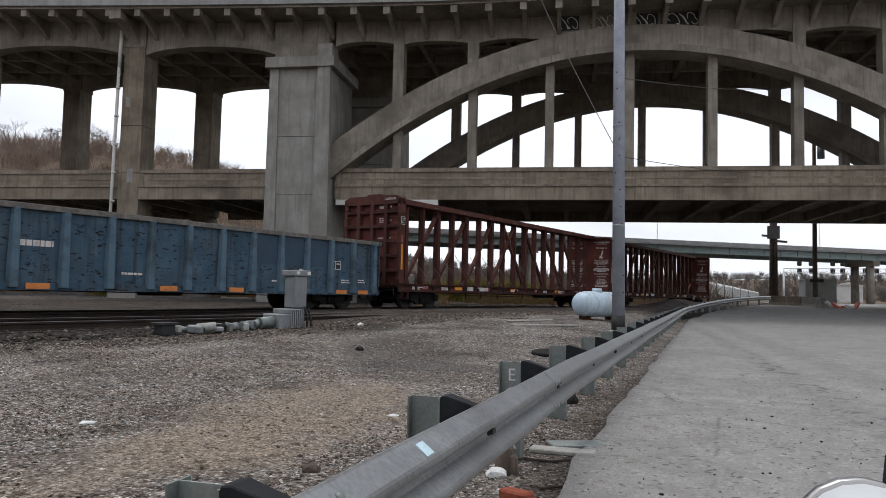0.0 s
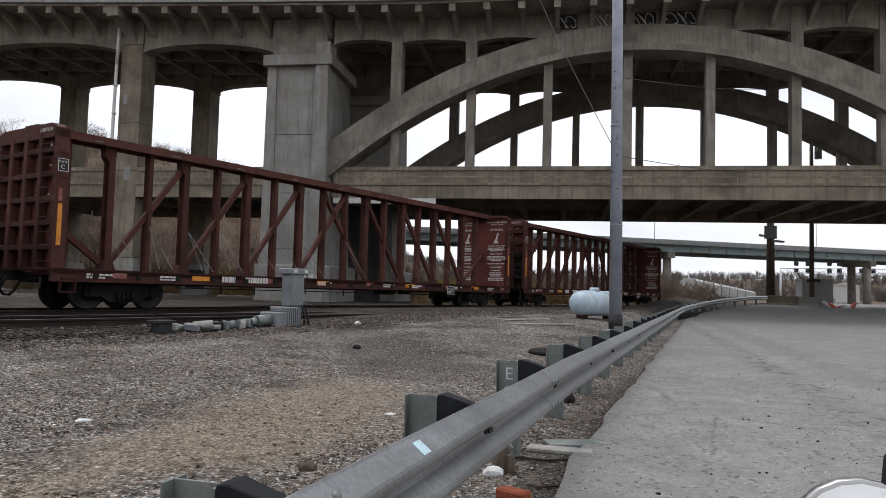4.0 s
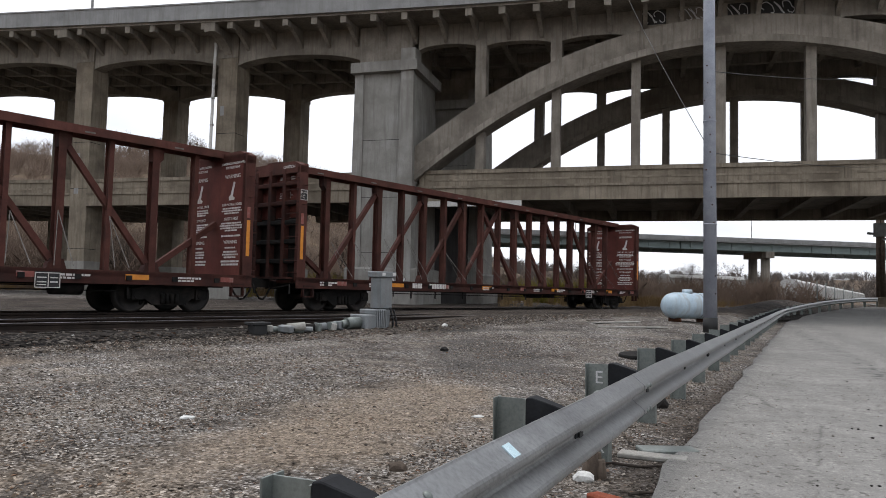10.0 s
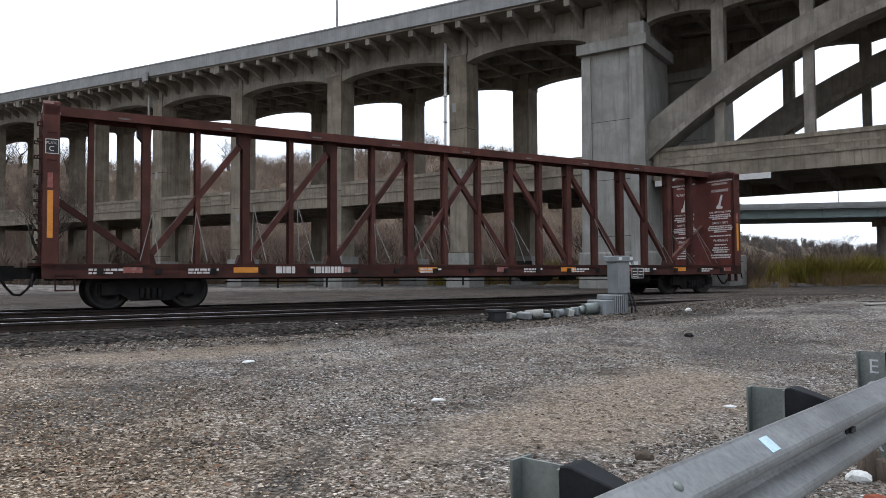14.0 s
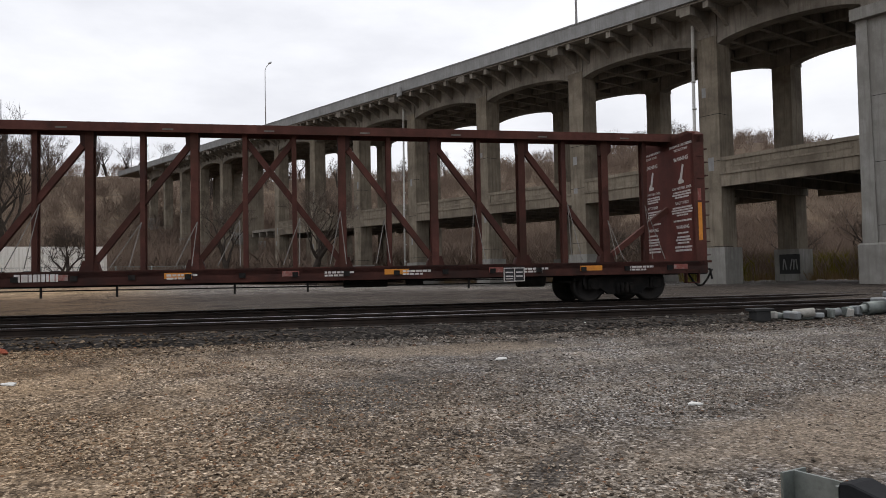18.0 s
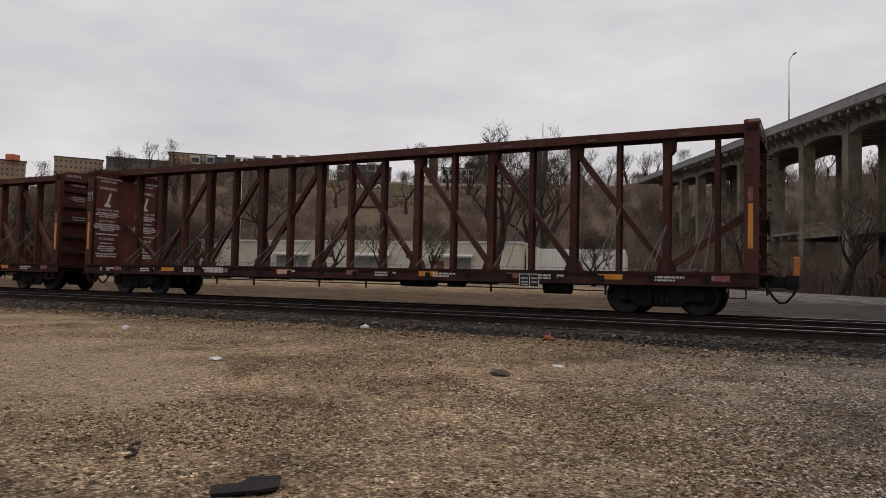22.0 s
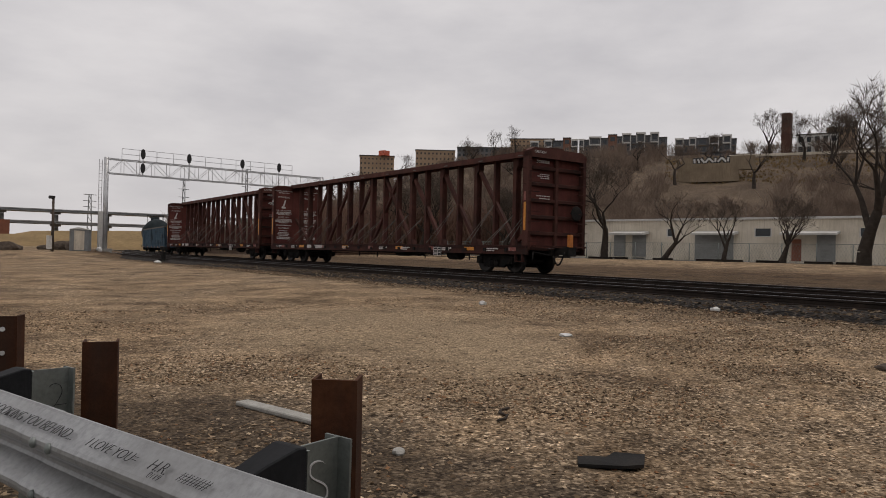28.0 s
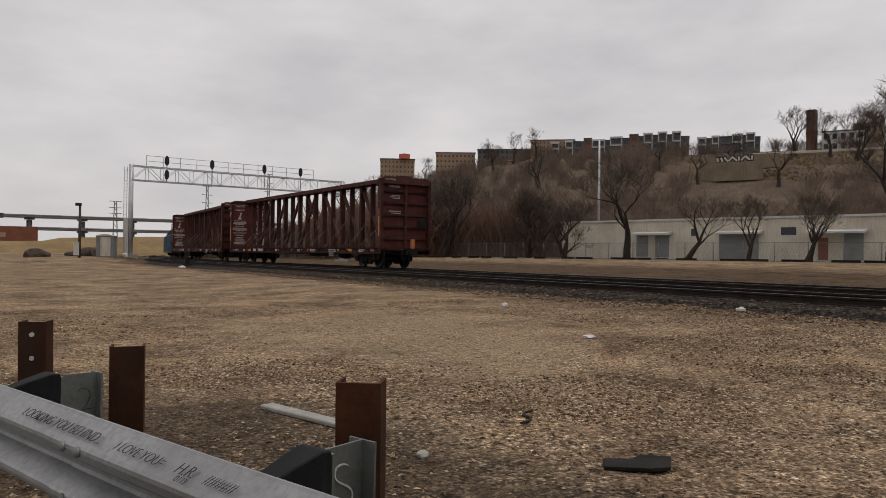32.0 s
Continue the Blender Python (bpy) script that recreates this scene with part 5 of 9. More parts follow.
def centerbeam(seed):
    rnd = random.Random(seed)
    car = thing("centerbeam_car", "rust-red empty centerbeam lumber car, grimy, with white stencils", "freight car", "train cars")
    h = LONG / 2
    # deck: sloping floor halves, side sills, centre sill
    for y0, y1 in ((-HALF_W, -0.2), (0.2, HALF_W)):
        bm = bm_new()
        side_low = y0 < 0
        ya, yb = (y0, y1)
        za, zb = (DECK, DECK - 0.06) if side_low else (DECK - 0.06, DECK)
        quad_box(bm, [(-h + 0.2, ya, DECK - 0.12), (h - 0.2, ya, DECK - 0.12), (h - 0.2, yb, DECK - 0.16), (-h + 0.2, yb, DECK - 0.16), (-h + 0.2, ya, za), (h - 0.2, ya, za), (h - 0.2, yb, zb), (-h + 0.2, yb, zb)])
        part("floor", bm, OXIDE_DARK, car, "grimy steel floor")
    for y in (-HALF_W, HALF_W - 0.07):
        bm = bm_new()
        box(bm, -h, h, y, y + 0.07, DECK - 0.3, DECK + 0.03)
        box(bm, -h, h, y - 0.02 if y < 0 else y + 0.02, y + 0.05 if y < 0 else y + 0.09, DECK - 0.3, DECK - 0.26)
        part("side_sill", bm, OXIDE_DARK, car, "dark rust-red side sill")
    bm = bm_new()
    box(bm, -h + 0.1, h - 0.1, -0.22, 0.22, 0.68, DECK - 0.1)
    for i in range(-9, 10):
        box(bm, i * 1.22 - 0.06, i * 1.22 + 0.06, -HALF_W + 0.08, HALF_W - 0.08, 0.86, DECK - 0.12)
    part("centre_sill", bm, GRIME, car)
    # winch pockets and tie-down gear along the sill
    winch = None
    for i in range(-9, 9):
        x = 0.61 + i * 1.22
        if winch is None:
            bm = bm_new()
            box(bm, -0.07, 0.07, -HALF_W - 0.05, -HALF_W, DECK - 0.2, DECK - 0.08)
            winch = part("winch", bm, GRIME, car, "", 0.0, pose(x, 0, 0))
        else:
            again(winch, car, pose(x, 0, 0))
    # centre posts
    for k in range(-9, 9):
        x = 0.615 + 1.23 * k
        i = k if k >= 0 else -k - 1
        wide = 0.19 if i % 2 else 0.12
        bm = bm_new()
        # web with a flange on both faces
        box(bm, x - 0.012, x + 0.012, -0.12, 0.12, DECK - 0.1, TALL - 0.1)
        for y in (-0.135, 0.12):
            box(bm, x - wide / 2, x + wide / 2, y, y + 0.015, DECK - 0.1, TALL - 0.1)
        part("post", bm, OXIDE, car, "", 0.0)
        if i % 2:
            bm = bm_new()
            sgn = 1 if k >= 0 else -1
            extrude(bm, [(x - 0.12, TALL - 0.1), (x + 0.12 + 0.1 * sgn, TALL - 0.1), (x + 0.2 * sgn, TALL - 0.42), (x + 0.08 * sgn, TALL - 0.55), (x - 0.1, TALL - 0.5)] if sgn > 0 else [(x - 0.22, TALL - 0.1), (x + 0.12, TALL - 0.1), (x + 0.1, TALL - 0.5), (x - 0.08, TALL - 0.55), (x - 0.2, TALL - 0.42)], lambda a, b, d: (a, d, b), -0.13, 0.13)
            part("gusset", bm, OXIDE_DARK, car)
            bm = bm_new()
            extrude(bm, [(x - 0.26, DECK), (x + 0.26, DECK), (x + 0.16, DECK + 0.3), (x - 0.16, DECK + 0.3)], lambda a, b, d: (a, d, b), -0.12, 0.12)
            part("gusset", bm, OXIDE_DARK, car)
    # diagonals: a cross in the middle, then leaning outwards to both ends
    px = lambda i: 0.615 + 1.23 * i
    lo, hi = DECK + 0.12, TALL - 0.24
    dias = [(px(-1), hi, px(1), lo), (px(0), hi, px(-2), lo)]
    for i in (1, 3, 5):
        dias.append((px(i), hi, px(i + 2), lo))
        dias.append((-px(i), hi, -px(i + 2), lo))
    for sgn in (1, -1):
        dias.append((sgn * px(7), lo, sgn * (h - 0.3), DECK + 1.55))
    for x0, z0, x1, z1 in dias:
        bm = bm_new()
        bar(bm, (x0, 0, z0), (x1, 0, z1), 0.15, 0.14, (0, 1, 0))
        part("diagonal", bm, OXIDE, car)
    # top chord with hand-hold slots
    bm = bm_new()
    sect = [(-0.34, -0.14), (-0.3, -0.14), (-0.3, 0.0), (0.3, 0.0), (0.3, -0.14), (0.34, -0.14), (0.34, 0.08), (-0.34, 0.08)]
    extrude(bm, sect, lambda a, b, d: (d, a, TALL + b), -h + 0.1, h - 0.1)
    chord = part("top_chord", bm, OXIDE, car, "rust-red top chord")
    for i in range(-8, 9, 2):
        bm = bm_new()
        box(bm, i * 1.22 - 0.13, i * 1.22 + 0.13, -0.348, -0.336, TALL - 0.09, TALL - 0.05)
        part("slot", bm, STRAP, chord, "pale hand-hold slot")
    for e in (-1, 1):
        wall = bulkhead(car, e, rnd, seed == 5 and e < 0)
        for yc in (-0.85, 0.85):
            warning_text(car, wall, e * (h - 0.32), e, yc, rnd)
        coupler(car, e * h, e)
        if seed == 5 and e > 0:
            bm = bm_new()
            box(bm, h + 0.66, h + 0.8, -0.16, 0.02, 1.0, 1.46)
            box(bm, h + 0.7, h + 0.76, -0.1, -0.04, 0.85, 1.02)
            part("end_marker", bm, ORANGE, car, "orange end-of-train marker", 0.015)
            bm = bm_new()
            lathe(bm, [(0.0, 0.24), (0.03, 0.28), (0.05, 0.28), (0.05, 0.24)], Matrix.Translation((h + 0.05, 0.9, 2.3)), 20)
            bar(bm, (h + 0.02, 0.64, 2.3), (h + 0.02, 1.16, 2.3), 0.03, 0.03)
            bar(bm, (h + 0.02, 0.9, 2.04), (h + 0.02, 0.9, 2.56), 0.03, 0.03, (1, 0, 0))
            part("brake_wheel", bm, GRIME, car, "black hand brake wheel")
        truck(car, e * 9.25)
    # small plates, reflectors and stencils along the sill
    for i in range(-4, 5):
        x = i * 2.55 + 0.5
        bm = bm_new()
        wide = 0.3 if i % 2 else 0.2
        box(bm, x - wide, x + wide, -HALF_W - 0.008, -HALF_W, DECK - 0.18, DECK - 0.05)
        part("reflector", bm, YELLOW if i % 2 else RED_TAPE, car, "yellow reflector" if i % 2 else "faded red and white reflector")
    bm = bm_new()
    bars(bm, rnd, -6.4, -5.9, DECK - 0.2, 0.17, -HALF_W - 0.006)
    bars(bm, rnd, -5.5, -4.6, DECK - 0.2, 0.17, -HALF_W - 0.006)
    for x in (-10.6, -8.5, -2.3, 1.3, 3.2, 6.3, 9.2):
        bars(bm, rnd, x, x + 0.7, DECK - 0.13, 0.05, -HALF_W - 0.006)
        bars(bm, rnd, x, x + 0.5, DECK - 0.2, 0.045, -HALF_W - 0.006)
    part("stencil", bm, WHITE_PAINT, car, "white reporting marks")["kind"] = "stuff"
    bm = bm_new()
    box(bm, 5.77, 6.32, -HALF_W - 0.03, -HALF_W - 0.01, DECK - 0.42, DECK - 0.05)
    con = part("consolidated_stencil", bm, BLACK, car, "black stencil panel with white boxes")
    bm = bm_new()
    for a, b, c, d in ((6.55, 7.1, 0.38, 0.4), (6.55, 7.1, 0.05, 0.07), (6.55, 6.57, 0.05, 0.4), (7.08, 7.1, 0.05, 0.4), (6.83, 6.85, 0.05, 0.4), (6.6, 6.8, 0.15, 0.18), (6.6, 6.8, 0.25, 0.28), (6.88, 7.05, 0.15, 0.18), (6.88, 7.05, 0.25, 0.28), (6.6, 6.8, 0.32, 0.34)):
        box(bm, a - 0.78, b - 0.78, -HALF_W - 0.036, -HALF_W - 0.03, DECK - 0.02 - d, DECK - 0.02 - c)
    part("frame_mark", bm, WHITE_PAINT, con)["kind"] = "stuff"
    # brake gear under the floor
    bm = bm_new()
    tube(bm, (1.8, -0.75, 0.7), (2.9, -0.75, 0.7), 0.17, 0.17, 12)
    tube(bm, (6.3, -1.0, 0.66), (7.0, -1.0, 0.66), 0.22, 0.22, 14)
    box(bm, 3.4, 3.8, -1.0, -0.6, 0.55, 0.82)
    bar(bm, (-7.5, -0.9, 0.62), (8.0, -0.9, 0.55), 0.03, 0.03)
    bar(bm, (-6.5, -1.2, 0.7), (6.0, -1.2, 0.66), 0.025, 0.025)
    for x in (-6.3, -5.0, -3.4, -0.8, 0.9, 4.9, 8.0):
        bar(bm, (x, -1.35, 0.85), (x, -1.35, 0.45), 0.05, 0.03)
    part("brake_gear", bm, GRIME, car)
    # steps at the corners
    for x in (-h + 0.25, h - 0.65):
        bm = bm_new()
        for z in (0.45, 0.78):
            box(bm, x, x + 0.4, -HALF_W - 0.02, -HALF_W + 0.12, z, z + 0.03)
        box(bm, x, x + 0.03, -HALF_W - 0.02, -HALF_W + 0.1, 0.45, DECK - 0.2)
        box(bm, x + 0.37, x + 0.4, -HALF_W - 0.02, -HALF_W + 0.1, 0.45, DECK - 0.2)
        part("sill_step", bm, OXIDE_DARK, car)
    # loose tie-down straps hung from the posts down to the sill
    for k in range(-8, 9):
        x = k * 1.22 + rnd.uniform(-0.15, 0.15)
        if rnd.random() < 0.7:
            bm = bm_new()
            top = rnd.uniform(1.2, 1.7)
            for dx in (rnd.uniform(-0.5, -0.3), rnd.uniform(-0.12, 0.12)):
                bar(bm, (x + 0.61, -0.2, DECK + top), (x + 0.61 + dx, -HALF_W + 0.14, DECK + 0.1), 0.022, 0.006, (0, 1, 0.3))
            part("strap", bm, STRAP, car, "slack grey tie-down strap")
    return car


def gondola():
    car = thing("gondola_car", "faded blue steel gondola car with ribbed scratched sides", "freight car", "train cars")
    L, top, low = 17.2, 2.47, 0.62
    h = L / 2
    for y in (-HALF_W, HALF_W - 0.05):
        bm = bm_new()
        box(bm, -h, h, y, y + 0.05, low, top)
        part("side_wall", bm, BLUE, car, "faded blue scratched side wall")
    for x in (-h, h - 0.08):
        bm = bm_new()
        box(bm, x, x + 0.08, -HALF_W, HALF_W, low, top)
        part("end_wall", bm, BLUE, car)
    bm = bm_new()
    box(bm, -h, h, -HALF_W + 0.05, HALF_W - 0.05, 0.95, 1.05)
    part("floor", bm, GRIME, car)
    for y in (-HALF_W - 0.09, HALF_W - 0.06):
        bm = bm_new()
        box(bm, -h - 0.03, h + 0.03, y, y + 0.15, top - 0.02, top + 0.12)
        part("top_rail", bm, STRAP, car, "dull top rail", 0.01)
        bm = bm_new()
        box(bm, -h, h, y + 0.04, y + 0.11, low - 0.06, low + 0.12)
        part("side_sill", bm, BLUE, car, "grimy side sill")
    for i in range(15):
        x = -h + 0.35 + i * (L - 0.7) / 14
        for y0, y1 in ((-HALF_W - 0.12, -HALF_W), (HALF_W, HALF_W + 0.12)):
            bm = bm_new()
            quad_box(bm, [(x - 0.1, y0 - 0.02, low), (x + 0.1, y0 - 0.02, low), (x + 0.15, y1, low), (x - 0.15, y1, low), (x - 0.07, y0 - 0.01, top), (x + 0.07, y0 - 0.01, top), (x + 0.11, y1, top), (x - 0.11, y1, top)])
            part("rib", bm, BLUE_RIB, car, "", 0.012)
    rnd = random.Random(3)
    for i in (10, 11, 12):
        x = -h + 0.5 + (i - 1) * (L - 0.7) / 14
        bm = bm_new()
        box(bm, x, x + 0.88, -HALF_W - 0.006, -HALF_W, 1.5, 2.5)
        part("paint_patch", bm, BLUE_PATCH, car, "darker blue repaint")
    for i in (0, 4, 7, 9, 11, 13, 15):
        x = -h + 0.65 + (i * 0.93 // 1) * (L - 0.7) / 14
        bm = bm_new()
        box(bm, x, x + 0.55, -HALF_W - 0.066, -HALF_W - 0.05, low - 0.03, low + 0.11)
        part("reflector", bm, ORANGE, car, "orange reflector patch")
    bm = bm_new()
    box(bm, h - 2.72, h - 2.17, -HALF_W - 0.012, -HALF_W, 1.45, 1.75)
    con = part("consolidated_stencil", bm, BLACK, car, "black stencil panel with white boxes")
    bm = bm_new()
    for a, b, c, d in ((0, 0.55, 0.28, 0.3), (0, 0.55, 0, 0.02), (0, 0.02, 0, 0.3), (0.53, 0.55, 0, 0.3), (0.27, 0.29, 0, 0.3), (0.05, 0.22, 0.1, 0.14), (0.33, 0.5, 0.18, 0.22)):
        box(bm, h - 2.72 + a, h - 2.72 + b, -HALF_W - 0.018, -HALF_W - 0.012, 1.45 + c, 1.45 + d)
    part("frame_mark", bm, WHITE_PAINT, con)["kind"] = "stuff"
    bm = bm_new()
    for x, z, w, hh in ((h - 2.1, 0.98, 0.5, 0.045), (h - 2.1, 1.06, 0.4, 0.04), (h - 4.2, 1.25, 0.4, 0.06), (h - 4.2, 1.35, 0.3, 0.06), (h - 5.4, 0.95, 0.4, 0.05), (h - 1.2, 1.0, 0.4, 0.04), (h - 1.2, 1.08, 0.35, 0.04), (-2.0, 1.0, 0.6, 0.06), (-4.6, 1.6, 0.8, 0.14)):
        bars(bm, rnd, x, x + w, z, hh, -HALF_W - 0.006)
    part("stencil", bm, WHITE_PAINT, car, "worn white stencils")["kind"] = "stuff"
    bm = bm_new()
    for z in (1.05, 1.4, 1.75, 2.1, 2.45):
        bar(bm, (h - 0.55, -HALF_W - 0.1, z), (h - 0.1, -HALF_W - 0.1, z), 0.03, 0.03)
    bar(bm, (h - 0.55, -HALF_W - 0.1, 0.9), (h - 0.55, -HALF_W - 0.1, 2.6), 0.03, 0.03)
    bar(bm, (h - 0.1, -HALF_W - 0.1, 0.9), (h - 0.1, -HALF_W - 0.1, 2.6), 0.03, 0.03)
    part("ladder", bm, BLUE, car, "side ladder")
    bm = bm_new()
    tube(bm, (h + 0.06, -0.6, 1.5), (h + 0.14, -0.6, 1.5), 0.28, 0.28, 16)
    part("brake_wheel", bm, GRIME, car)
    bm = bm_new()
    box(bm, -h + 0.1, h - 0.1, -0.25, 0.25, 0.6, 0.96)
    bar(bm, (-5, -0.9, 0.55), (5, -0.9, 0.5), 0.03, 0.03)
    tube(bm, (-1.0, -0.8, 0.62), (0.3, -0.8, 0.62), 0.17, 0.17, 12)
    box(bm, 1.2, 2.4, -1.2, -0.5, 0.5, 0.75)
    part("centre_sill", bm, GRIME, car)
    for e in (-1, 1):
        coupler(car, e * h, e)
        truck(car, e * (h - 2.1))
    return car


def tank_car():
    car = thing("tank_car", "black rounded tank car at the head of the cut", "freight car", "train cars")
    bm = bm_new()
    lathe(bm, [(-6.9, 0.3), (-6.75, 0.9), (-6.4, 1.3), (-5.9, 1.45), (5.9, 1.45), (6.4, 1.3), (6.75, 0.9), (6.9, 0.3)], Matrix.Translation((0, 0, 2.45)), 28)
    part("tank", bm, TANK_BLACK, car, "dull black tank barrel")
    bm = bm_new()
    tube(bm, (0, 0, 3.8), (0, 0, 4.3), 0.5, 0.5, 16)
    part("dome", bm, TANK_BLACK, car)
    bm = bm_new()
    for z in (4.5,):
        for a, b in (((-1.2, -0.9), (1.2, -0.9)), ((1.2, -0.9), (1.2, 0.9)), ((1.2, 0.9), (-1.2, 0.9)), ((-1.2, 0.9), (-1.2, -0.9))):
            bar(bm, (*a, z), (*b, z), 0.04, 0.04)
            bar(bm, (*a, 3.5), (*a, z), 0.04, 0.04)
    part("railing", bm, GRIME, car)
    bm = bm_new()
    box(bm, -7.2, 7.2, -0.25, 0.25, 0.65, 1.02)
    for x in (-5.6, 5.6):
        box(bm, x - 0.25, x + 0.25, -1.2, 1.2, 0.9, 1.5)
    part("centre_sill", bm, GRIME, car)
    for e in (-1, 1):
        coupler(car, e * 7.2, e)
        truck(car, e * 5.4)
    return car


def build_train():
    last, middle = centerbeam(5), centerbeam(6)
    gon, tank = gondola(), tank_car()
    CARS.extend([(last, -LONG / 2), (middle, -24.6 - LONG / 2), (gon, -48.9 - 8.6), (tank, -48.9 - 17.2 - 1.5 - 7.2)])


build_train()


# ---- guard rail and the yard beside it ----
def w_profile():
    """Face of a W-beam: depth towards the road against height, with a sheet thickness behind."""
    face = [(-0.083, 0.0), (-0.078, 0.006), (-0.009, 0.058), (-0.002, 0.067), (0.0, 0.078), (-0.002, 0.089), (-0.009, 0.098), (-0.07, 0.141), (-0.078, 0.15), (-0.078, 0.162), (-0.07, 0.171), (-0.009, 0.214), (-0.002, 0.223), (0.0, 0.234), (-0.002, 0.245), (-0.009, 0.254), (-0.078, 0.306), (-0.083, 0.312)]
    return face + [(a - 0.006, b) for a, b in reversed(face)]


RAIL_LOW = 0.39


def guard_rail():
    rail = thing("guard_rail", "galvanised steel W-beam guard rail along the road", "guard rail", kind="structure")
    prof = w_profile()
    n = len(prof)
    ys = [-14 + 3.81 * i for i in range(0, 30)]
    for k, (ya, yb) in enumerate(zip(ys, ys[1:])):
        if ya > 72:
            break
        bm = bm_new()
        rings = []
        lap = 0.0035 * (k % 2)
        for j in range(9):
            y = ya - 0.1 + (yb - ya + 0.1) * j / 8
            bend = 0.012 * noise.noise((y * 0.5, 0, 3))
            rings.append([bm.verts.new((rail_x(y) + a + lap + bend, y, RAIL_LOW + b + road_rise(y) + 0.01 * noise.noise((y * 0.3, 5, 0)))) for a, b in prof])
        for r0, r1 in zip(rings, rings[1:]):
            for i in range(n):
                f = bm.faces.new((r0[i], r0[(i + 1) % n], r1[(i + 1) % n], r1[i]))
                f.smooth = False
        bm.faces.new(rings[0][::-1])
        bm.faces.new(rings[-1])
        part("rail_section", bm, GALV, rail, "scuffed galvanised W-beam")
    # splice bolts and slots
    bm = bm_new()
    lathe(bm, [(0.0, 0.017), (0.006, 0.016), (0.011, 0.011), (0.013, 0.003)], Matrix.Identity(4), 12)
    bolt_me = mesh_of(bm, "bolt", GALV_DULL)
    bm = bm_new()
    quad_box(bm, [(-0.004, -0.028, -0.011), (0.004, -0.028, -0.011), (0.004, 0.028, -0.011), (-0.004, 0.028, -0.011), (-0.004, -0.028, 0.011), (0.004, -0.028, 0.011), (0.004, 0.028, 0.011), (-0.004, 0.028, 0.011)])
    slot_me = mesh_of(bm, "slot", SIGNAL_BLACK)
    for y in POST_YS:
        o = new("slot", slot_me)
        o.parent = rail
        o.matrix_basis = pose(rail_x(y + 0.03) - 0.066, y + 0.03, RAIL_LOW + 0.155 + road_rise(y))
        o["label"] = "dark bolt slot"
    for y0 in (1.24, -2.57, 5.05):
        for dy in (0.0, 0.1):
            for z in (0.232, 0.075):
                o = new("bolt", bolt_me)
                o.parent = rail
                o.matrix_basis = pose(rail_x(y0 + dy) - 0.002, y0 + dy, RAIL_LOW + z + 0.0, 0, -6, 0)
    # dome bolt on the sloping top fold
    for y in (1.87,):
        o = new("bolt", bolt_me)
        o.parent = rail
        o.matrix_basis = pose(rail_x(y) - 0.04, y, RAIL_LOW + 0.279, 0, -53, 0)
    # paper sticker on the upper fold, written on
    bm = bm_new()
    y = 2.52
    st_x = rail_x(y)
    quad_box(bm, [(st_x - 0.062, y - 0.035, RAIL_LOW + 0.296), (st_x - 0.014, y - 0.035, RAIL_LOW + 0.26), (st_x - 0.018, y + 0.035, RAIL_LOW + 0.26), (st_x - 0.066, y + 0.035, RAIL_LOW + 0.296), (st_x - 0.0585, y - 0.035, RAIL_LOW + 0.2995), (st_x - 0.0105, y - 0.035, RAIL_LOW + 0.2635), (st_x - 0.0145, y + 0.035, RAIL_LOW + 0.2635), (st_x - 0.0625, y + 0.035, RAIL_LOW + 0.2995)])
    part("sticker", bm, STICKER, rail, "small pale blue paper sticker")
    ink_line(rail, ((-2.66, "LOOKING YOU BEHIND..."), (-2.17, "I LOVE YOU="), (-1.94, "H.R."), (-1.93, "0119"), (-1.79, "#####"), (-1.52, "O")), rail)
    return rail


def ink_line(rail, words, parent):
    """Marker writing along the sloping top fold of the rail."""
    for y, text in words:
        cu = bpy.data.curves.new("ink", "FONT")
        cu.body, cu.size, cu.align_x, cu.shear, cu.extrude = text, {"H.R.": 0.048, "0119": 0.026, "#####": 0.042, "I LOVE YOU=": 0.044, "O": 0.05}.get(text, 0.05), "CENTER", 0.35, 0.0008
        cu.offset = -0.0012
        tmp = bpy.data.objects.new("ink", cu)
        me = bpy.data.meshes.new_from_object(tmp)
        bpy.data.objects.remove(tmp)
        me.materials.clear()
        me.materials.append(INK)
        o = new("ink", me)
        o.parent = parent
        o["label"] = "black marker writing"
        # reads from the road, so the text runs towards -y... its up side points up the fold
        right = Vector((-0.05, 1.0, 0.0)).normalized()
        up = Vector((-0.79, -0.04, 0.61))
        up = (up - right * up.dot(right)).normalized()
        nrm = right.cross(up)
        m = Matrix((right, up, nrm)).transposed().to_4x4()
        drop = 0.02 if text == "0119" else 0.0
        m.translation = up * -drop + Vector((rail_x(y) - 0.022, y, RAIL_LOW + 0.264)) + nrm * 0.008
        o.matrix_basis = m


POST_YS = [-8.6, -6.75, -4.9, -3.46, -1.82, -0.05, 1.78, 3.55, 5.42] + [7.3 + 1.905 * i for i in range(31)]


def post_mesh():
    """W6 steel post: two flanges and a web, 1.1 m above ground level at most."""
    bm = bm_new()
    box(bm, -0.085, 0.075, -0.004, 0.004, -0.4, 0.7)
    box(bm, -0.09, -0.082, -0.05, 0.05, -0.4, 0.7)
    box(bm, 0.07, 0.079, -0.05, 0.05, -0.4, 0.7)
    return mesh_of(bm, "post", GALV_DULL)


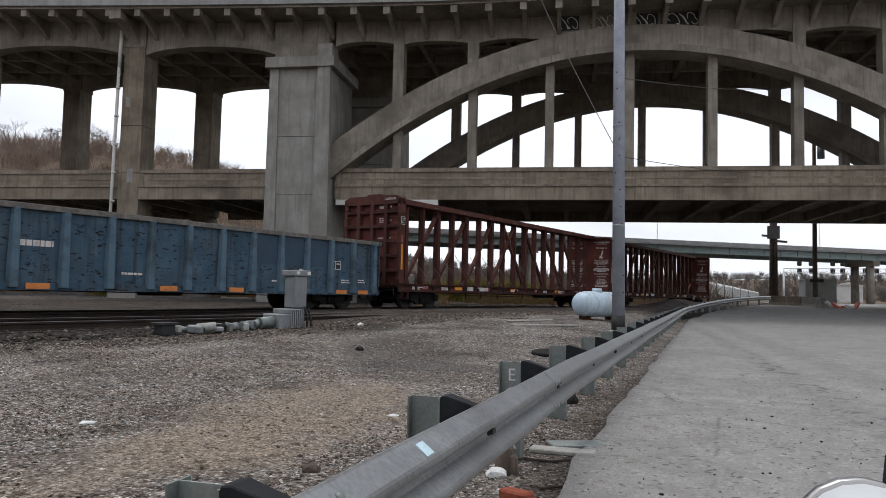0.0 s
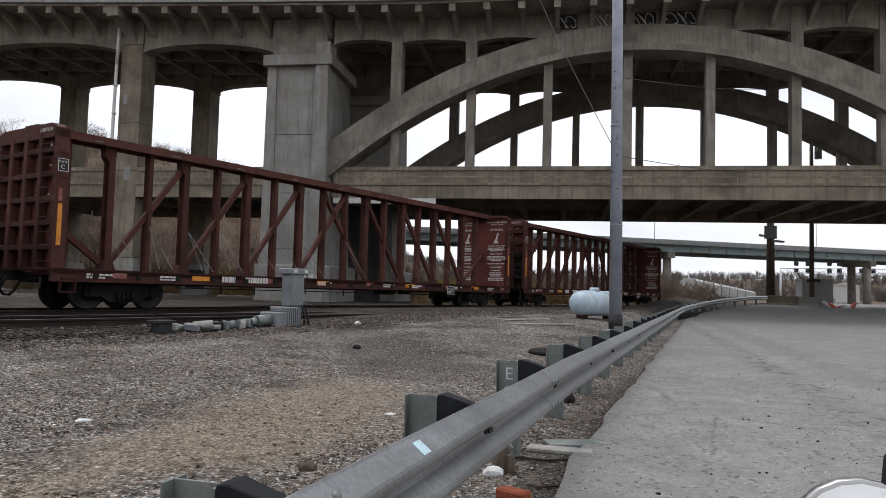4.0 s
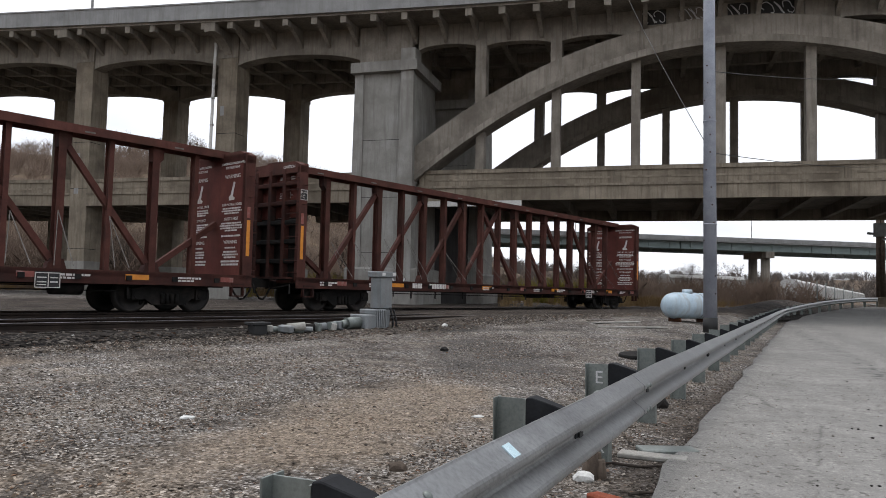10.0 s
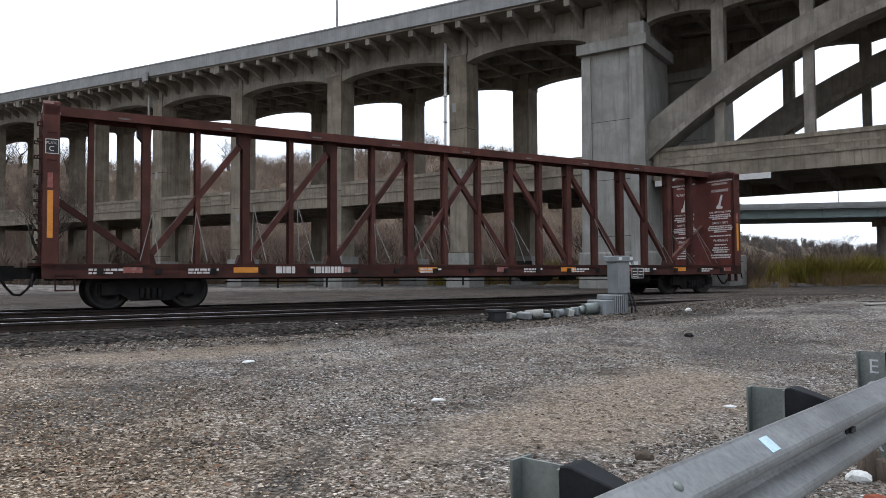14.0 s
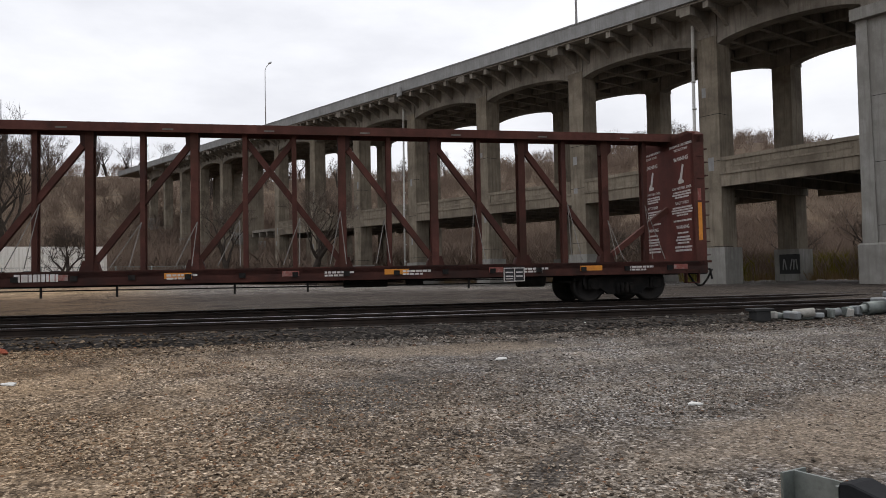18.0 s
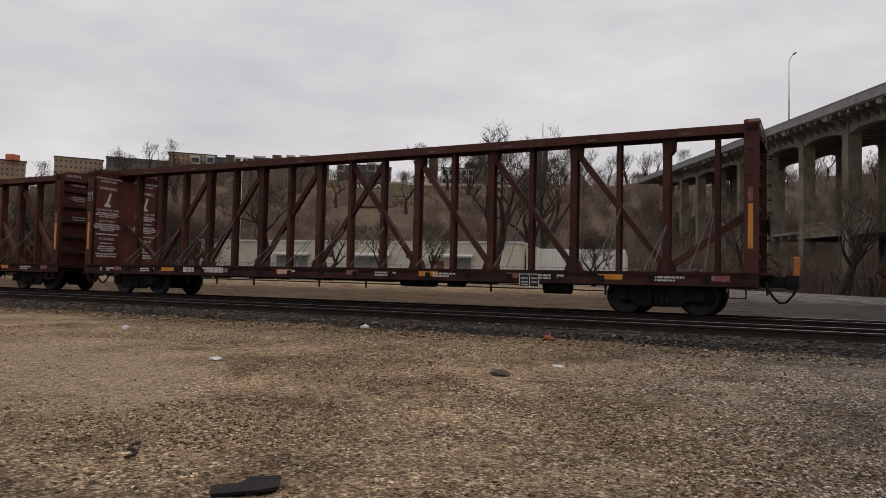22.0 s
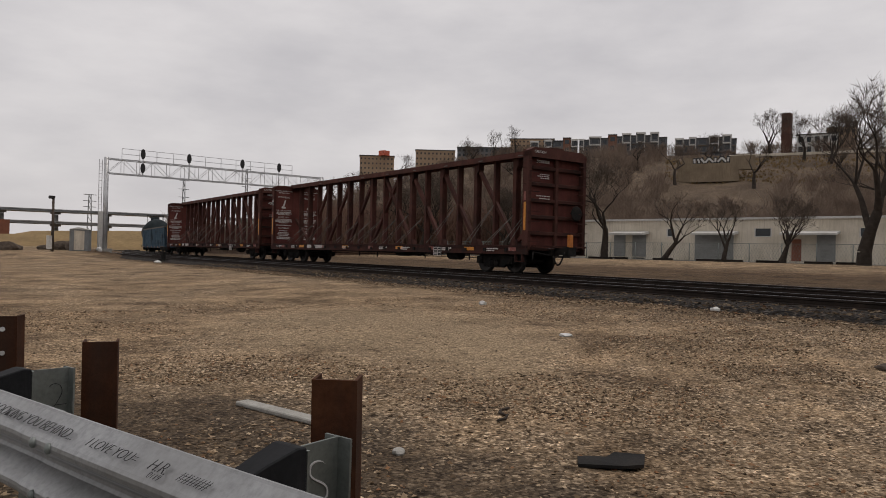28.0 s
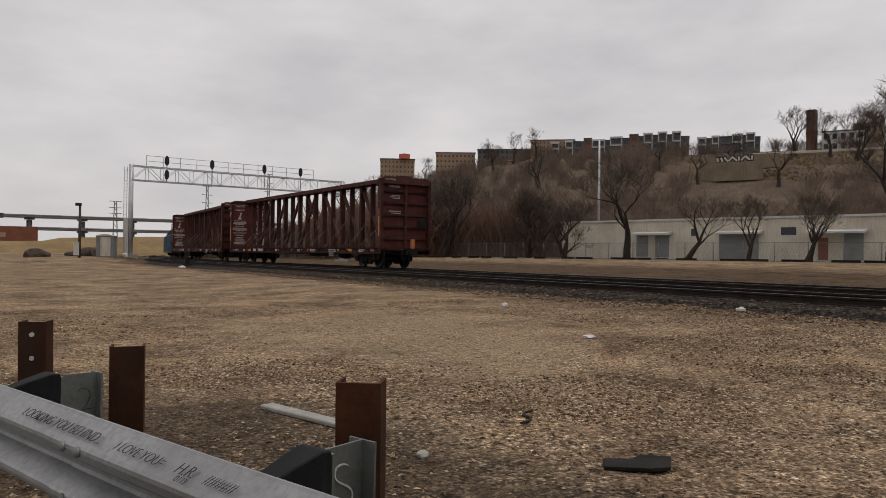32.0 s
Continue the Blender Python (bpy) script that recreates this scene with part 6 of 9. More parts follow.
def blockout_mesh():
    """Black moulded block between post and rail: wide at the post, narrower at the rail, hollow end."""
    bm = bm_new()
    ring = lambda x, w, z0, z1, k: [bm.verts.new((x, a, b)) for a, b in ((-w, z0), (w, z0), (w + k, (z0 + z1) / 2), (w, z1), (-w, z1), (-w - k, (z0 + z1) / 2))]
    rings = [ring(0.0, 0.05, 0.36, 0.71, 0.0), ring(0.03, 0.05, 0.355, 0.715, 0.003), ring(0.12, 0.042, 0.4, 0.69, 0.01), ring(0.23, 0.036, 0.43, 0.655, 0.015), ring(0.25, 0.04, 0.42, 0.665, 0.018)]
    for a, b in zip(rings, rings[1:]):
        for i in range(6):
            bm.faces.new((a[i], a[(i + 1) % 6], b[(i + 1) % 6], b[i]))
    bm.faces.new(rings[0][::-1])
    bm.faces.new(rings[-1])
    box(bm, 0.0, 0.03, -0.06, 0.06, 0.5, 0.56)
    return mesh_of(bm, "blockout", RUBBER, 0.004)


def guard_posts():
    pm, bmh = post_mesh(), blockout_mesh()
    rnd = random.Random(8)
    for y in POST_YS:
        at = pose(rail_x(y) - 0.405, y, road_rise(y) + rnd.uniform(-0.015, 0.015), rnd.uniform(-1.5, 1.5), rnd.uniform(-1, 1), rnd.uniform(-3, 3) + 3)
        p = thing("guard_post", "galvanised steel guard rail post with black plastic blockout", "post", "guard rail posts", at=at)
        o = new("post_beam", pm)
        o.parent = p
        o["label"] = "dull galvanised I-beam"
        o = new("blockout", bmh)
        o.parent = p
        o.matrix_basis = pose(0.08, 0, 0)
        o["label"] = "black plastic blockout"
        if abs(y - 5.42) < 0.1:
            for ch, z in (("E", 0.56), ("O", 0.42), ("R", 0.06)):
                chalk_letter(p, ch, z, 0.13)
        if abs(y + 1.82) < 0.1:
            chalk_letter(p, "S", 0.525, 0.19, None, -0.02)
        if abs(y + 3.46) < 0.1:
            chalk_letter(p, "2", 0.54, 0.15, INK, -0.052)


def chalk_letter(p, ch, z, size, material=None, x=0.0):
    cu = bpy.data.curves.new("mark", "FONT")
    cu.body, cu.size, cu.align_x, cu.extrude = ch, size, "CENTER", 0.001
    cu.offset, cu.shear = (-0.006, -0.2) if ch in "S2" else (0.0, 0.0)
    tmp = bpy.data.objects.new("mark", cu)
    me = bpy.data.meshes.new_from_object(tmp)
    bpy.data.objects.remove(tmp)
    me.materials.clear()
    me.materials.append(material or CHALK)
    o = new("mark", me)
    o.parent = p
    o["label"] = "hand-painted letter"
    side = -1 if p.matrix_basis.translation.y > 0 else 1
    o.matrix_basis = pose(x, side * 0.0065, z, 90, 0, 0 if side < 0 else 180)


guard_rail()
guard_posts()


def rust_posts():
    """Older rusted channel posts left standing behind the rail."""
    for x, y, top, turn, holes in ((-1.43, -2.03, 0.81, 38, 0), (-1.335, -3.56, 0.785, 62, 0), (-1.3, -4.65, 0.82, 50, 2)):
        p = thing("rusted_post", "old rusted steel channel post standing in gravel", "post", "rusted posts", at=pose(x, y, ground_z(x, y), 0, 1.5, turn))
        bm = bm_new()
        out = [(-0.072, -0.05), (0.072, -0.05), (0.072, 0.05), (0.062, 0.05), (0.062, -0.04), (-0.062, -0.04), (-0.062, 0.05), (-0.072, 0.05)]
        extrude(bm, [(b, a) for a, b in out], lambda a, b, d: (-a, b, d), -0.3, top)
        part("channel", bm, RUST, p, "pitted rusty steel channel")
        for i in range(holes):
            bm = bm_new()
            tube(bm, (0.036, 0.0, top - 0.07 - 0.13 * i), (0.055, 0.0, top - 0.07 - 0.13 * i), 0.013, 0.013, 12)
            part("bolt_hole", bm, LITTER_WHITE, p, "bright bolt hole")


rust_posts()


def steel_pole():
    x, y = -2.75, 19.5
    z = 0.42
    p = thing("steel_pole", "tall grey painted steel pole with black band on concrete base", "pole", at=pose(x, y, z, 0, -0.3, 0))
    bm = bm_new()
    tube(bm, (0, 0, -0.1), (0, 0, 15.0), 0.17, 0.12, 20)
    part("shaft", bm, POLE_GREY, p, "chipped grey paint")
    bm = bm_new()
    tube(bm, (0, 0, -0.1), (0, 0, 0.3), 0.182, 0.18, 20)
    part("black_band", bm, BLACK, p)
    bm = bm_new()
    box(bm, -0.22, 0.22, -0.22, 0.22, -0.6, -0.08)
    part("concrete_base", bm, STONE_PALE, p, "", 0.02)
    for zz in (2.65, 5.3):
        bm = bm_new()
        tube(bm, (0, 0, zz), (0, 0, zz + 0.03), 0.168, 0.167, 20)
        part("weld_ring", bm, POLE_GREY, p)
    rnd = random.Random(2)
    for i in range(14):
        bm = bm_new()
        a, zz = rnd.uniform(3.6, 5.8), 0.9 + i * 0.45
        r = 0.168 - 0.0034 * zz
        tube(bm, (r * math.cos(a), r * math.sin(a), zz), ((r + 0.012) * math.cos(a), (r + 0.012) * math.sin(a), zz), 0.02, 0.016, 8)
        part("bolt", bm, RUST, p)
    # cables from the pole to the viaduct and across the yard
    for name, a, b, sag in (("guy_cable", (x, y, 4.95), uv(2.2, 20.38, -2.6), 0.25), ("overhead_cable", (x, y, 7.05), (4.4, 57.9, 16.9), 0.3), ("overhead_cable", (x, y, 4.93), (4.5, 59.2, 10.85), 0.3)):
        bm = bm_new()
        pts = [Vector(a).lerp(Vector(b), i / 12) - Vector((0, 0, sag * 4 * (i / 12) * (1 - i / 12))) for i in range(13)]
        for c, d in zip(pts, pts[1:]):
            tube(bm, c, d, 0.011, 0.011, 5, False)
        tagged(part(name, bm, BLACK), "thin black overhead cable", "cable", kind="structure")


steel_pole()


def propane_tank():
    x, y = -3.95, 23.6
    z = ground_z(x, y)
    p = thing("propane_tank", "pale blue-white propane tank lying on its feet in gravel", "tank", at=pose(x, y, z + 0.03, 0, 0, 62) @ Matrix.Scale(0.84, 4))
    bm = bm_new()
    r = 0.48
    lathe(bm, [(-1.3, 0.05), (-1.27, 0.2), (-1.18, 0.34), (-1.03, 0.44), (-0.82, r), (0.82, r), (1.03, 0.44), (1.18, 0.34), (1.27, 0.2), (1.3, 0.05)], Matrix.Translation((0, 0, 0.56)), 28)
    part("shell", bm, TANK_WHITE, p, "pale blue-white painted shell")
    bm = bm_new()
    tube(bm, (-0.1, 0, 1.0), (-0.1, 0, 1.16), 0.2, 0.17, 16)
    part("valve_hood", bm, TANK_WHITE, p)
    for xx in (-0.8, 0.8):
        bm = bm_new()
        box(bm, xx - 0.05, xx + 0.05, -0.25, 0.25, -0.05, 0.12)
        part("foot", bm, RUST, p)
    bm = bm_new()
    tube(bm, (0.32, 0, 0.56), (0.36, 0, 0.56), r + 0.006, r + 0.006, 28)
    part("weld_band", bm, BOX_GREY, p)


propane_tank()


def switch_machine():
    s, q = to_sq(-9.6, 14.8)
    z = 0.3
    p = thing("switch_machine", "grey electric switch machine with cabinet beside the track", "switch machine", at=pose(*sq(s, q, z), 0, 0, TRACK_TURN))
    bm = bm_new()
    box(bm, -0.2, 0.2, -0.17, 0.17, 0.48, 1.22)
    cab = part("cabinet", bm, BOX_GREY, p, "grey enamel cabinet", 0.012)
    bm = bm_new()
    box(bm, -0.27, 0.27, -0.22, 0.22, 1.22, 1.36)
    part("hood", bm, BOX_GREY, cab, "", 0.015)
    bm = bm_new()
    box(bm, -0.21, -0.03, -0.2, -0.17, 0.55, 1.15)
    part("cabinet_door", bm, BOX_GREY, cab)
    for xx in (-0.15, 0.2):
        bm = bm_new()
        box(bm, xx - 0.05, xx + 0.05, -0.226, -0.22, 1.26, 1.33)
        part("sticker", bm, LITTER_WHITE, cab)
    bm = bm_new()
    box(bm, 0.05, 0.2, -0.1, 0.1, 0.0, 0.5)
    part("stand", bm, BOX_GREY, p)
    bm = bm_new()
    box(bm, -0.75, -0.05, -0.28, 0.28, 0.0, 0.34)
    box(bm, -0.45, -0.08, -0.28, 0.28, 0.34, 0.46)
    motor = part("motor_case", bm, BOX_GREY, p, "ribbed grey motor case", 0.02)
    for i in range(6):
        bm = bm_new()
        box(bm, -0.42 + i * 0.06, -0.39 + i * 0.06, -0.31, -0.28, 0.05, 0.44)
        part("fin", bm, BOX_GREY, motor)
    bm = bm_new()
    tube(bm, (-1.15, -0.05, 0.14), (-0.75, -0.05, 0.16), 0.13, 0.13, 14)
    tube(bm, (-1.3, -0.05, 0.12), (-1.15, -0.05, 0.14), 0.09, 0.09, 12)
    part("motor", bm, GALV_DULL, p)
    for a in ((0.1, -0.2, 0.5), (0.2, -0.22, 0.46)):
        bm = bm_new()
        pts = [(a[0] + 0.02 * i, a[1] - 0.05 * math.sin(i * 0.6), a[2] - 0.1 * i) for i in range(6)]
        for c, d in zip(pts, pts[1:]):
            tube(bm, c, d, 0.025, 0.025, 7)
        part("conduit", bm, BLACK, p)
    # gear castings lying along the ballast beside it
    rnd = random.Random(14)
    g = thing("switch_gear", "pale dirty cast gear and rods on the ballast", "switch gear", at=pose(*sq(s - 2.0, q, z - 0.02), 0, 0, TRACK_TURN))
    for i in range(15):
        bm = bm_new()
        xx = -1.15 + i * 0.13
        w, d, hh = rnd.uniform(0.04, 0.13), rnd.uniform(0.06, 0.2), rnd.uniform(0.06, 0.2)
        if i % 3 == 1:
            tube(bm, (-w * 2, 0, hh * 0.7), (w * 2, 0, hh * 0.7), hh * 0.6, hh * 0.55, 10)
        else:
            box(bm, -w, w, -d, d, 0.0, hh)
        part("casting", bm, (STONE_PALE, GALV_DULL, BOX_GREY, GRIME)[i % 4], g, "", 0.02 if i % 3 != 1 else 0.0, pose(xx, rnd.uniform(-0.2, 0.2), rnd.uniform(-0.02, 0.03), rnd.uniform(-8, 8), rnd.uniform(-10, 10), rnd.uniform(-35, 35)))
    b = thing("junction_box", "small black box beside the switch gear", "box", at=pose(*sq(s - 3.5, q, z - 0.05), 0, 0, TRACK_TURN))
    bm = bm_new()
    box(bm, -0.16, 0.16, -0.12, 0.12, 0.0, 0.2)
    box(bm, -0.22, 0.22, -0.15, 0.15, 0.2, 0.26)
    part("case", bm, BLACK, b, "", 0.01)


switch_machine()


def lump(name, label, cat, x, y, size, material, seed, flat=0.5, group=""):
    """One broken lump resting on the ground."""
    rnd = random.Random(seed)
    bm = bm_new()
    bmesh.ops.create_icosphere(bm, subdivisions=2, radius=1.0)
    for v in bm.verts:
        k = 1 + 0.35 * noise.noise(v.co * 1.4 + Vector((seed * 3.1, 0, 0)))
        v.co = Vector((v.co.x * size * k, v.co.y * size * 0.75 * k, v.co.z * size * flat * k))
    o = part(name, bm, material)
    o.matrix_basis = pose(x, y, ground_z(x, y) + size * flat * 0.45, 0, 0, rnd.uniform(0, 180))
    return tagged(o, label, cat, group)


def litter():
    rows = [
        ("stone", "dark lone stone lying on tan dirt", "stone", -2.64, 4.37, 0.07, WOOD_POLE, 1, 0.55),
        ("plastic_bag", "crumpled dirty white plastic bag under the guard rail", "litter", -1.5, 4.85, 0.075, LITTER_WHITE, 2, 0.55),
        ("plastic_bag", "flattened white plastic bag on the gravel", "litter", -5.1, 4.8, 0.07, LITTER_WHITE, 3, 0.25),
        ("paper_cup", "flattened pale cup lying on tan dirt", "litter", -3.1, 6.6, 0.06, LITTER_WHITE, 4, 0.25),
        ("paper_scrap", "scrap of white paper on the gravel", "litter", -8.3, 4.55, 0.09, LITTER_WHITE, 5, 0.25),
        ("white_stone", "bright white stone by the ballast", "stone", -11.6, 8.2, 0.09, LITTER_WHITE, 6, 0.8),
        ("paper_scrap", "scrap of white paper by the ballast", "litter", -9.3, -1.1, 0.09, LITTER_WHITE, 7, 0.25),
        ("paper_scrap", "torn white paper on tan dirt", "litter", -8.6, -5.6, 0.13, LITTER_WHITE, 8, 0.2),
        ("white_stone", "white stone at the foot of the ballast", "stone", -11.3, -9.2, 0.09, LITTER_WHITE, 9, 0.7),
        ("white_stone", "white stone beside the ballast", "stone", -13.3, -5.3, 0.09, LITTER_WHITE, 10, 0.7),
        ("brick", "reddish brick lying on the dirt", "brick", -12.4, -1.6, 0.12, BRICK_BIT, 11, 0.5),
        ("brick", "weathered brown brick lying on the dirt", "brick", -8.5, -1.7, 0.12, WOOD_POLE, 12, 0.4),
        ("stone", "grey lump of concrete on the gravel", "stone", -3.0, -3.3, 0.05, STONE_PALE, 13, 0.5),
        ("stone", "tan lump of concrete on the gravel", "stone", -2.62, -1.75, 0.05, STONE_PALE, 14, 0.6),
        ("stone", "dark stone lying on the gravel", "stone", -6.1, 11.5, 0.08, GRIME, 15, 0.6),
        ("white_stone", "pale stone near the track switch", "stone", -8.6, 16.2, 0.09, LITTER_WHITE, 16, 0.6),
        ("dirt_clod", "dark clod of earth by the guard rail", "stone", -1.75, 8.4, 0.14, GRIME, 17, 0.6),
    ]
    for r in rows:
        lump(r[0], r[1], r[2], *r[3:])
    rnd = random.Random(31)
    # broken red brick, wood stump, twigs and slabs below the rail
    bm = bm_new()
    box(bm, -0.11, 0.11, -0.05, 0.05, 0, 0.065)
    o = part("brick", bm, BRICK_BIT, None, "", 0.012)
    o.matrix_basis = pose(-1.22, 4.35, 0.0, 0, 4, 150)
    tagged(o, "broken red brick on the dirt below the guard rail", "brick")
    st = thing("timber_stump", "rotten grey timber stump splintered at the top", "stump", at=pose(-1.47, 4.98, 0.0))
    for i in range(9):
        bm = bm_new()
        a = i * 0.7
        tube(bm, (0.06 * math.cos(a), 0.06 * math.sin(a), -0.1), (0.05 * math.cos(a), 0.05 * math.sin(a), rnd.uniform(0.1, 0.24)), 0.04, 0.026, 6)
        part("splinter", bm, WOOD_POLE, st)
    for i, (x, y, l, a) in enumerate(((-1.3, 5.4, 0.5, 20), (-1.05, 4.8, 0.4, 70), (-4.25, -3.45, 0.45, 35), (-10.2, 7.4, 0.5, 10), (-1.9, 5.9, 0.35, 100), (-6.0, 21.0, 1.2, 60))):
        bm = bm_new()
        pts = [Vector((l * (k / 5 - 0.5), 0.04 * math.sin(k * 1.7 + i), 0.012)) for k in range(6)]
        for c, d in zip(pts, pts[1:]):
            tube(bm, c, d, 0.011, 0.009, 6)
        o = part("stick", bm, BARK)
        o.matrix_basis = pose(x, y, ground_z(x, y) + 0.004, 0, 0, a)
        tagged(o, "dry brown stick lying on the gravel", "stick", "fallen sticks")
    for x, y, l, w, a, mat, lab in ((-3.1, -4.65, 0.9, 0.12, 92, STONE_PALE, "half-buried pale timber lying on the dirt"), (-5.4, 20.6, 2.2, 0.14, 70, STONE_PALE, "weathered grey plank lying on the gravel"), (-4.7, 19.5, 1.9, 0.16, 35, STONE_PALE, "weathered grey plank lying on the gravel"), (-1.25, 5.75, 0.5, 0.16, 5, STONE_PALE, "flat grey slab below the guard rail"), (-1.2, 6.05, 0.45, 0.2, 30, GALV_DULL, "bent sheet of grey metal below the guard rail")):
        bm = bm_new()
        box(bm, -l / 2, l / 2, -w / 2, w / 2, 0.0, 0.035)
        o = part("plank" if w < 0.17 and l > 0.6 else "slab", bm, mat, None, "", 0.008)
        o.matrix_basis = pose(x, y, ground_z(x, y) + 0.0, 0, 0, a)
        tagged(o, lab, "plank" if l > 0.6 else "slab")
    # black rubber mat, torn at one edge
    bm = bm_new()
    out = [(-0.28, -0.12), (0.1, -0.14), (0.27, -0.08), (0.29, 0.12), (0.02, 0.13), (-0.05, 0.05), (-0.2, 0.06), (-0.3, 0.02)]
    extrude(bm, out, lambda a, b, d: (a, b, d + 0.012 * math.sin(a * 9)), 0.0, 0.018)
    o = part("rubber_mat", bm, GRIME)
    o.matrix_basis = pose(-3.72, -2.27, ground_z(-3.72, -2.27) + 0.012, 0, 0, 118)
    o.scale = (0.66, 1.15, 1)
    tagged(o, "torn dark rubber mat lying on the gravel", "mat")
    # round iron cover
    bm = bm_new()
    for r0, r1 in ((0.34, 0.3), (0.08, 0.02)):
        lathe(bm, [(0.0, r1), (0.0, r0), (0.06, r0 - 0.01), (0.06, r1)], Matrix.Rotation(-math.pi / 2, 4, "Y"), 24)
    for k in range(6):
        a = k * math.pi / 3
        bar(bm, (0.05 * math.cos(a), 0.05 * math.sin(a), 0.035), (0.31 * math.cos(a), 0.31 * math.sin(a), 0.035), 0.04, 0.05)
    o = part("iron_wheel", bm, GRIME)
    o.matrix_basis = pose(-3.2, 13.6, ground_z(-3.2, 13.6) + 0.02, 4, 0, 0)
    tagged(o, "dark spoked iron wheel lying flat on the gravel", "wheel")
    # stains of oil on the road, as thin worn crumbs
    for i in range(70):
        x, y = rnd.uniform(-0.6, 3.2), rnd.uniform(3.5, 13)
        if x < rail_x(y) + 0.4:
            continue
        lump("road_crumb", "small loose crumb of asphalt on the road", "stone", x, y, rnd.uniform(0.007, 0.016), GRIME if i % 3 else STONE_PALE, 40 + i, 0.5, "road crumbs").location.z = 0.055


litter()


def parked_car():
    """The silver car whose front wing and lamp reach into view beside the camera."""
    car = thing("parked_car", "silver-white car parked on the road beside the guard rail", "car", at=pose(0.09, 0.0, 0.165, 0, 0, 9))
    # body lofted through cross-sections: along, sill, top, half width
    bm = bm_new()
    rings = []
    for y, z0, z1, hw in ((-3.05, 0.38, 0.64, 0.7), (-2.95, 0.3, 0.8, 0.79), (-2.5, 0.28, 0.88, 0.84), (-1.2, 0.27, 0.91, 0.86), (0.0, 0.27, 0.905, 0.86), (0.6, 0.28, 0.88, 0.86), (1.1, 0.3, 0.825, 0.84), (1.34, 0.32, 0.785, 0.79), (1.46, 0.36, 0.71, 0.72), (1.52, 0.42, 0.6, 0.64)):
        half = [(hw - 0.1, z0), (hw - 0.01, z0 + 0.08), (hw, (z0 + z1) / 2), (hw - 0.03, z1 - 0.1), (hw - 0.09, z1 - 0.03), (hw - 0.22, z1), (hw * 0.4, z1 + 0.012)]
        rings.append([bm.verts.new((0.86 + a, y, b)) for a, b in half] + [bm.verts.new((0.86 - a, y, b)) for a, b in reversed(half)])
    for r0, r1 in zip(rings, rings[1:]):
        for k in range(14):
            f = bm.faces.new((r0[k], r0[(k + 1) % 14], r1[(k + 1) % 14], r1[k]))
            f.smooth = True
    bm.faces.new(rings[0][::-1])
    bm.faces.new(rings[-1])
    part("body", bm, CAR_PAINT, car, "silver-white painted body")
    bm = bm_new()
    quad_box(bm, [(0.14, -2.65, 0.88), (1.58, -2.65, 0.88), (1.58, -0.1, 0.88), (0.14, -0.1, 0.88), (0.3, -2.15, 1.34), (1.42, -2.15, 1.34), (1.42, -0.85, 1.34), (0.3, -0.85, 1.34)])
    part("cabin", bm, GLASS_DARK, car, "dark glazed cabin", 0.05)
    bm = bm_new()
    quad_box(bm, [(0.28, -2.2, 1.33), (1.44, -2.2, 1.33), (1.44, -0.8, 1.33), (0.28, -0.8, 1.33), (0.36, -2.1, 1.38), (1.36, -2.1, 1.38), (1.36, -0.92, 1.38), (0.36, -0.92, 1.38)])
    part("roof", bm, CAR_PAINT, car, "", 0.015)
    for xa, xb in ((0.135, 0.3), (1.585, 1.42)):
        for ya, yb in ((-0.12, -0.86), (-1.4, -1.45), (-2.6, -2.13)):
            bm = bm_new()
            bar(bm, (xa, ya, 0.89), (xb, yb, 1.34), 0.06, 0.05)
            part("pillar", bm, CAR_PAINT, car)
    for x in (0.04, 1.47):
        for y in (-2.2, 0.75):
            bm = bm_new()
            tube(bm, (x, y, 0.27), (x + 0.21, y, 0.27), 0.31, 0.31, 24)
            part("wheel", bm, RUBBER, car)
        bm = bm_new()
        lathe(bm, [(-0.06, 0.02), (-0.05, 0.06), (0.0, 0.085), (0.2, 0.085), (0.22, 0.075)], Matrix.Translation((x + 0.18, 1.06, 0.725)) @ Matrix.Rotation(math.pi / 2, 4, "Z"), 20)
        lamp = part("headlamp", bm, CAR_PAINT, car, "rounded headlamp housing")
        bm = bm_new()
        lathe(bm, [(0.205, 0.089), (0.225, 0.089), (0.232, 0.075), (0.205, 0.075)], Matrix.Translation((x + 0.18, 1.06, 0.725)) @ Matrix.Rotation(math.pi / 2, 4, "Z"), 20)
        part("chrome_rim", bm, TREAD, lamp)
    bm = bm_new()
    quad_box(bm, [(0.28, 1.36, 0.6), (0.44, 1.36, 0.6), (0.44, 1.44, 0.6), (0.28, 1.44, 0.6), (0.3, 1.37, 0.835), (0.42, 1.37, 0.835), (0.42, 1.43, 0.835), (0.3, 1.43, 0.835)])
    part("wing_mirror", bm, RUBBER, car, "black wing mirror", 0.015)


parked_car()


# ---- far end of the yard: signal bridge, shed, lamp pole ----
def polar(az, d, z=0.0):
    a = radians(az)
    return Vector((-math.sin(a) * d, math.cos(a) * d, z))


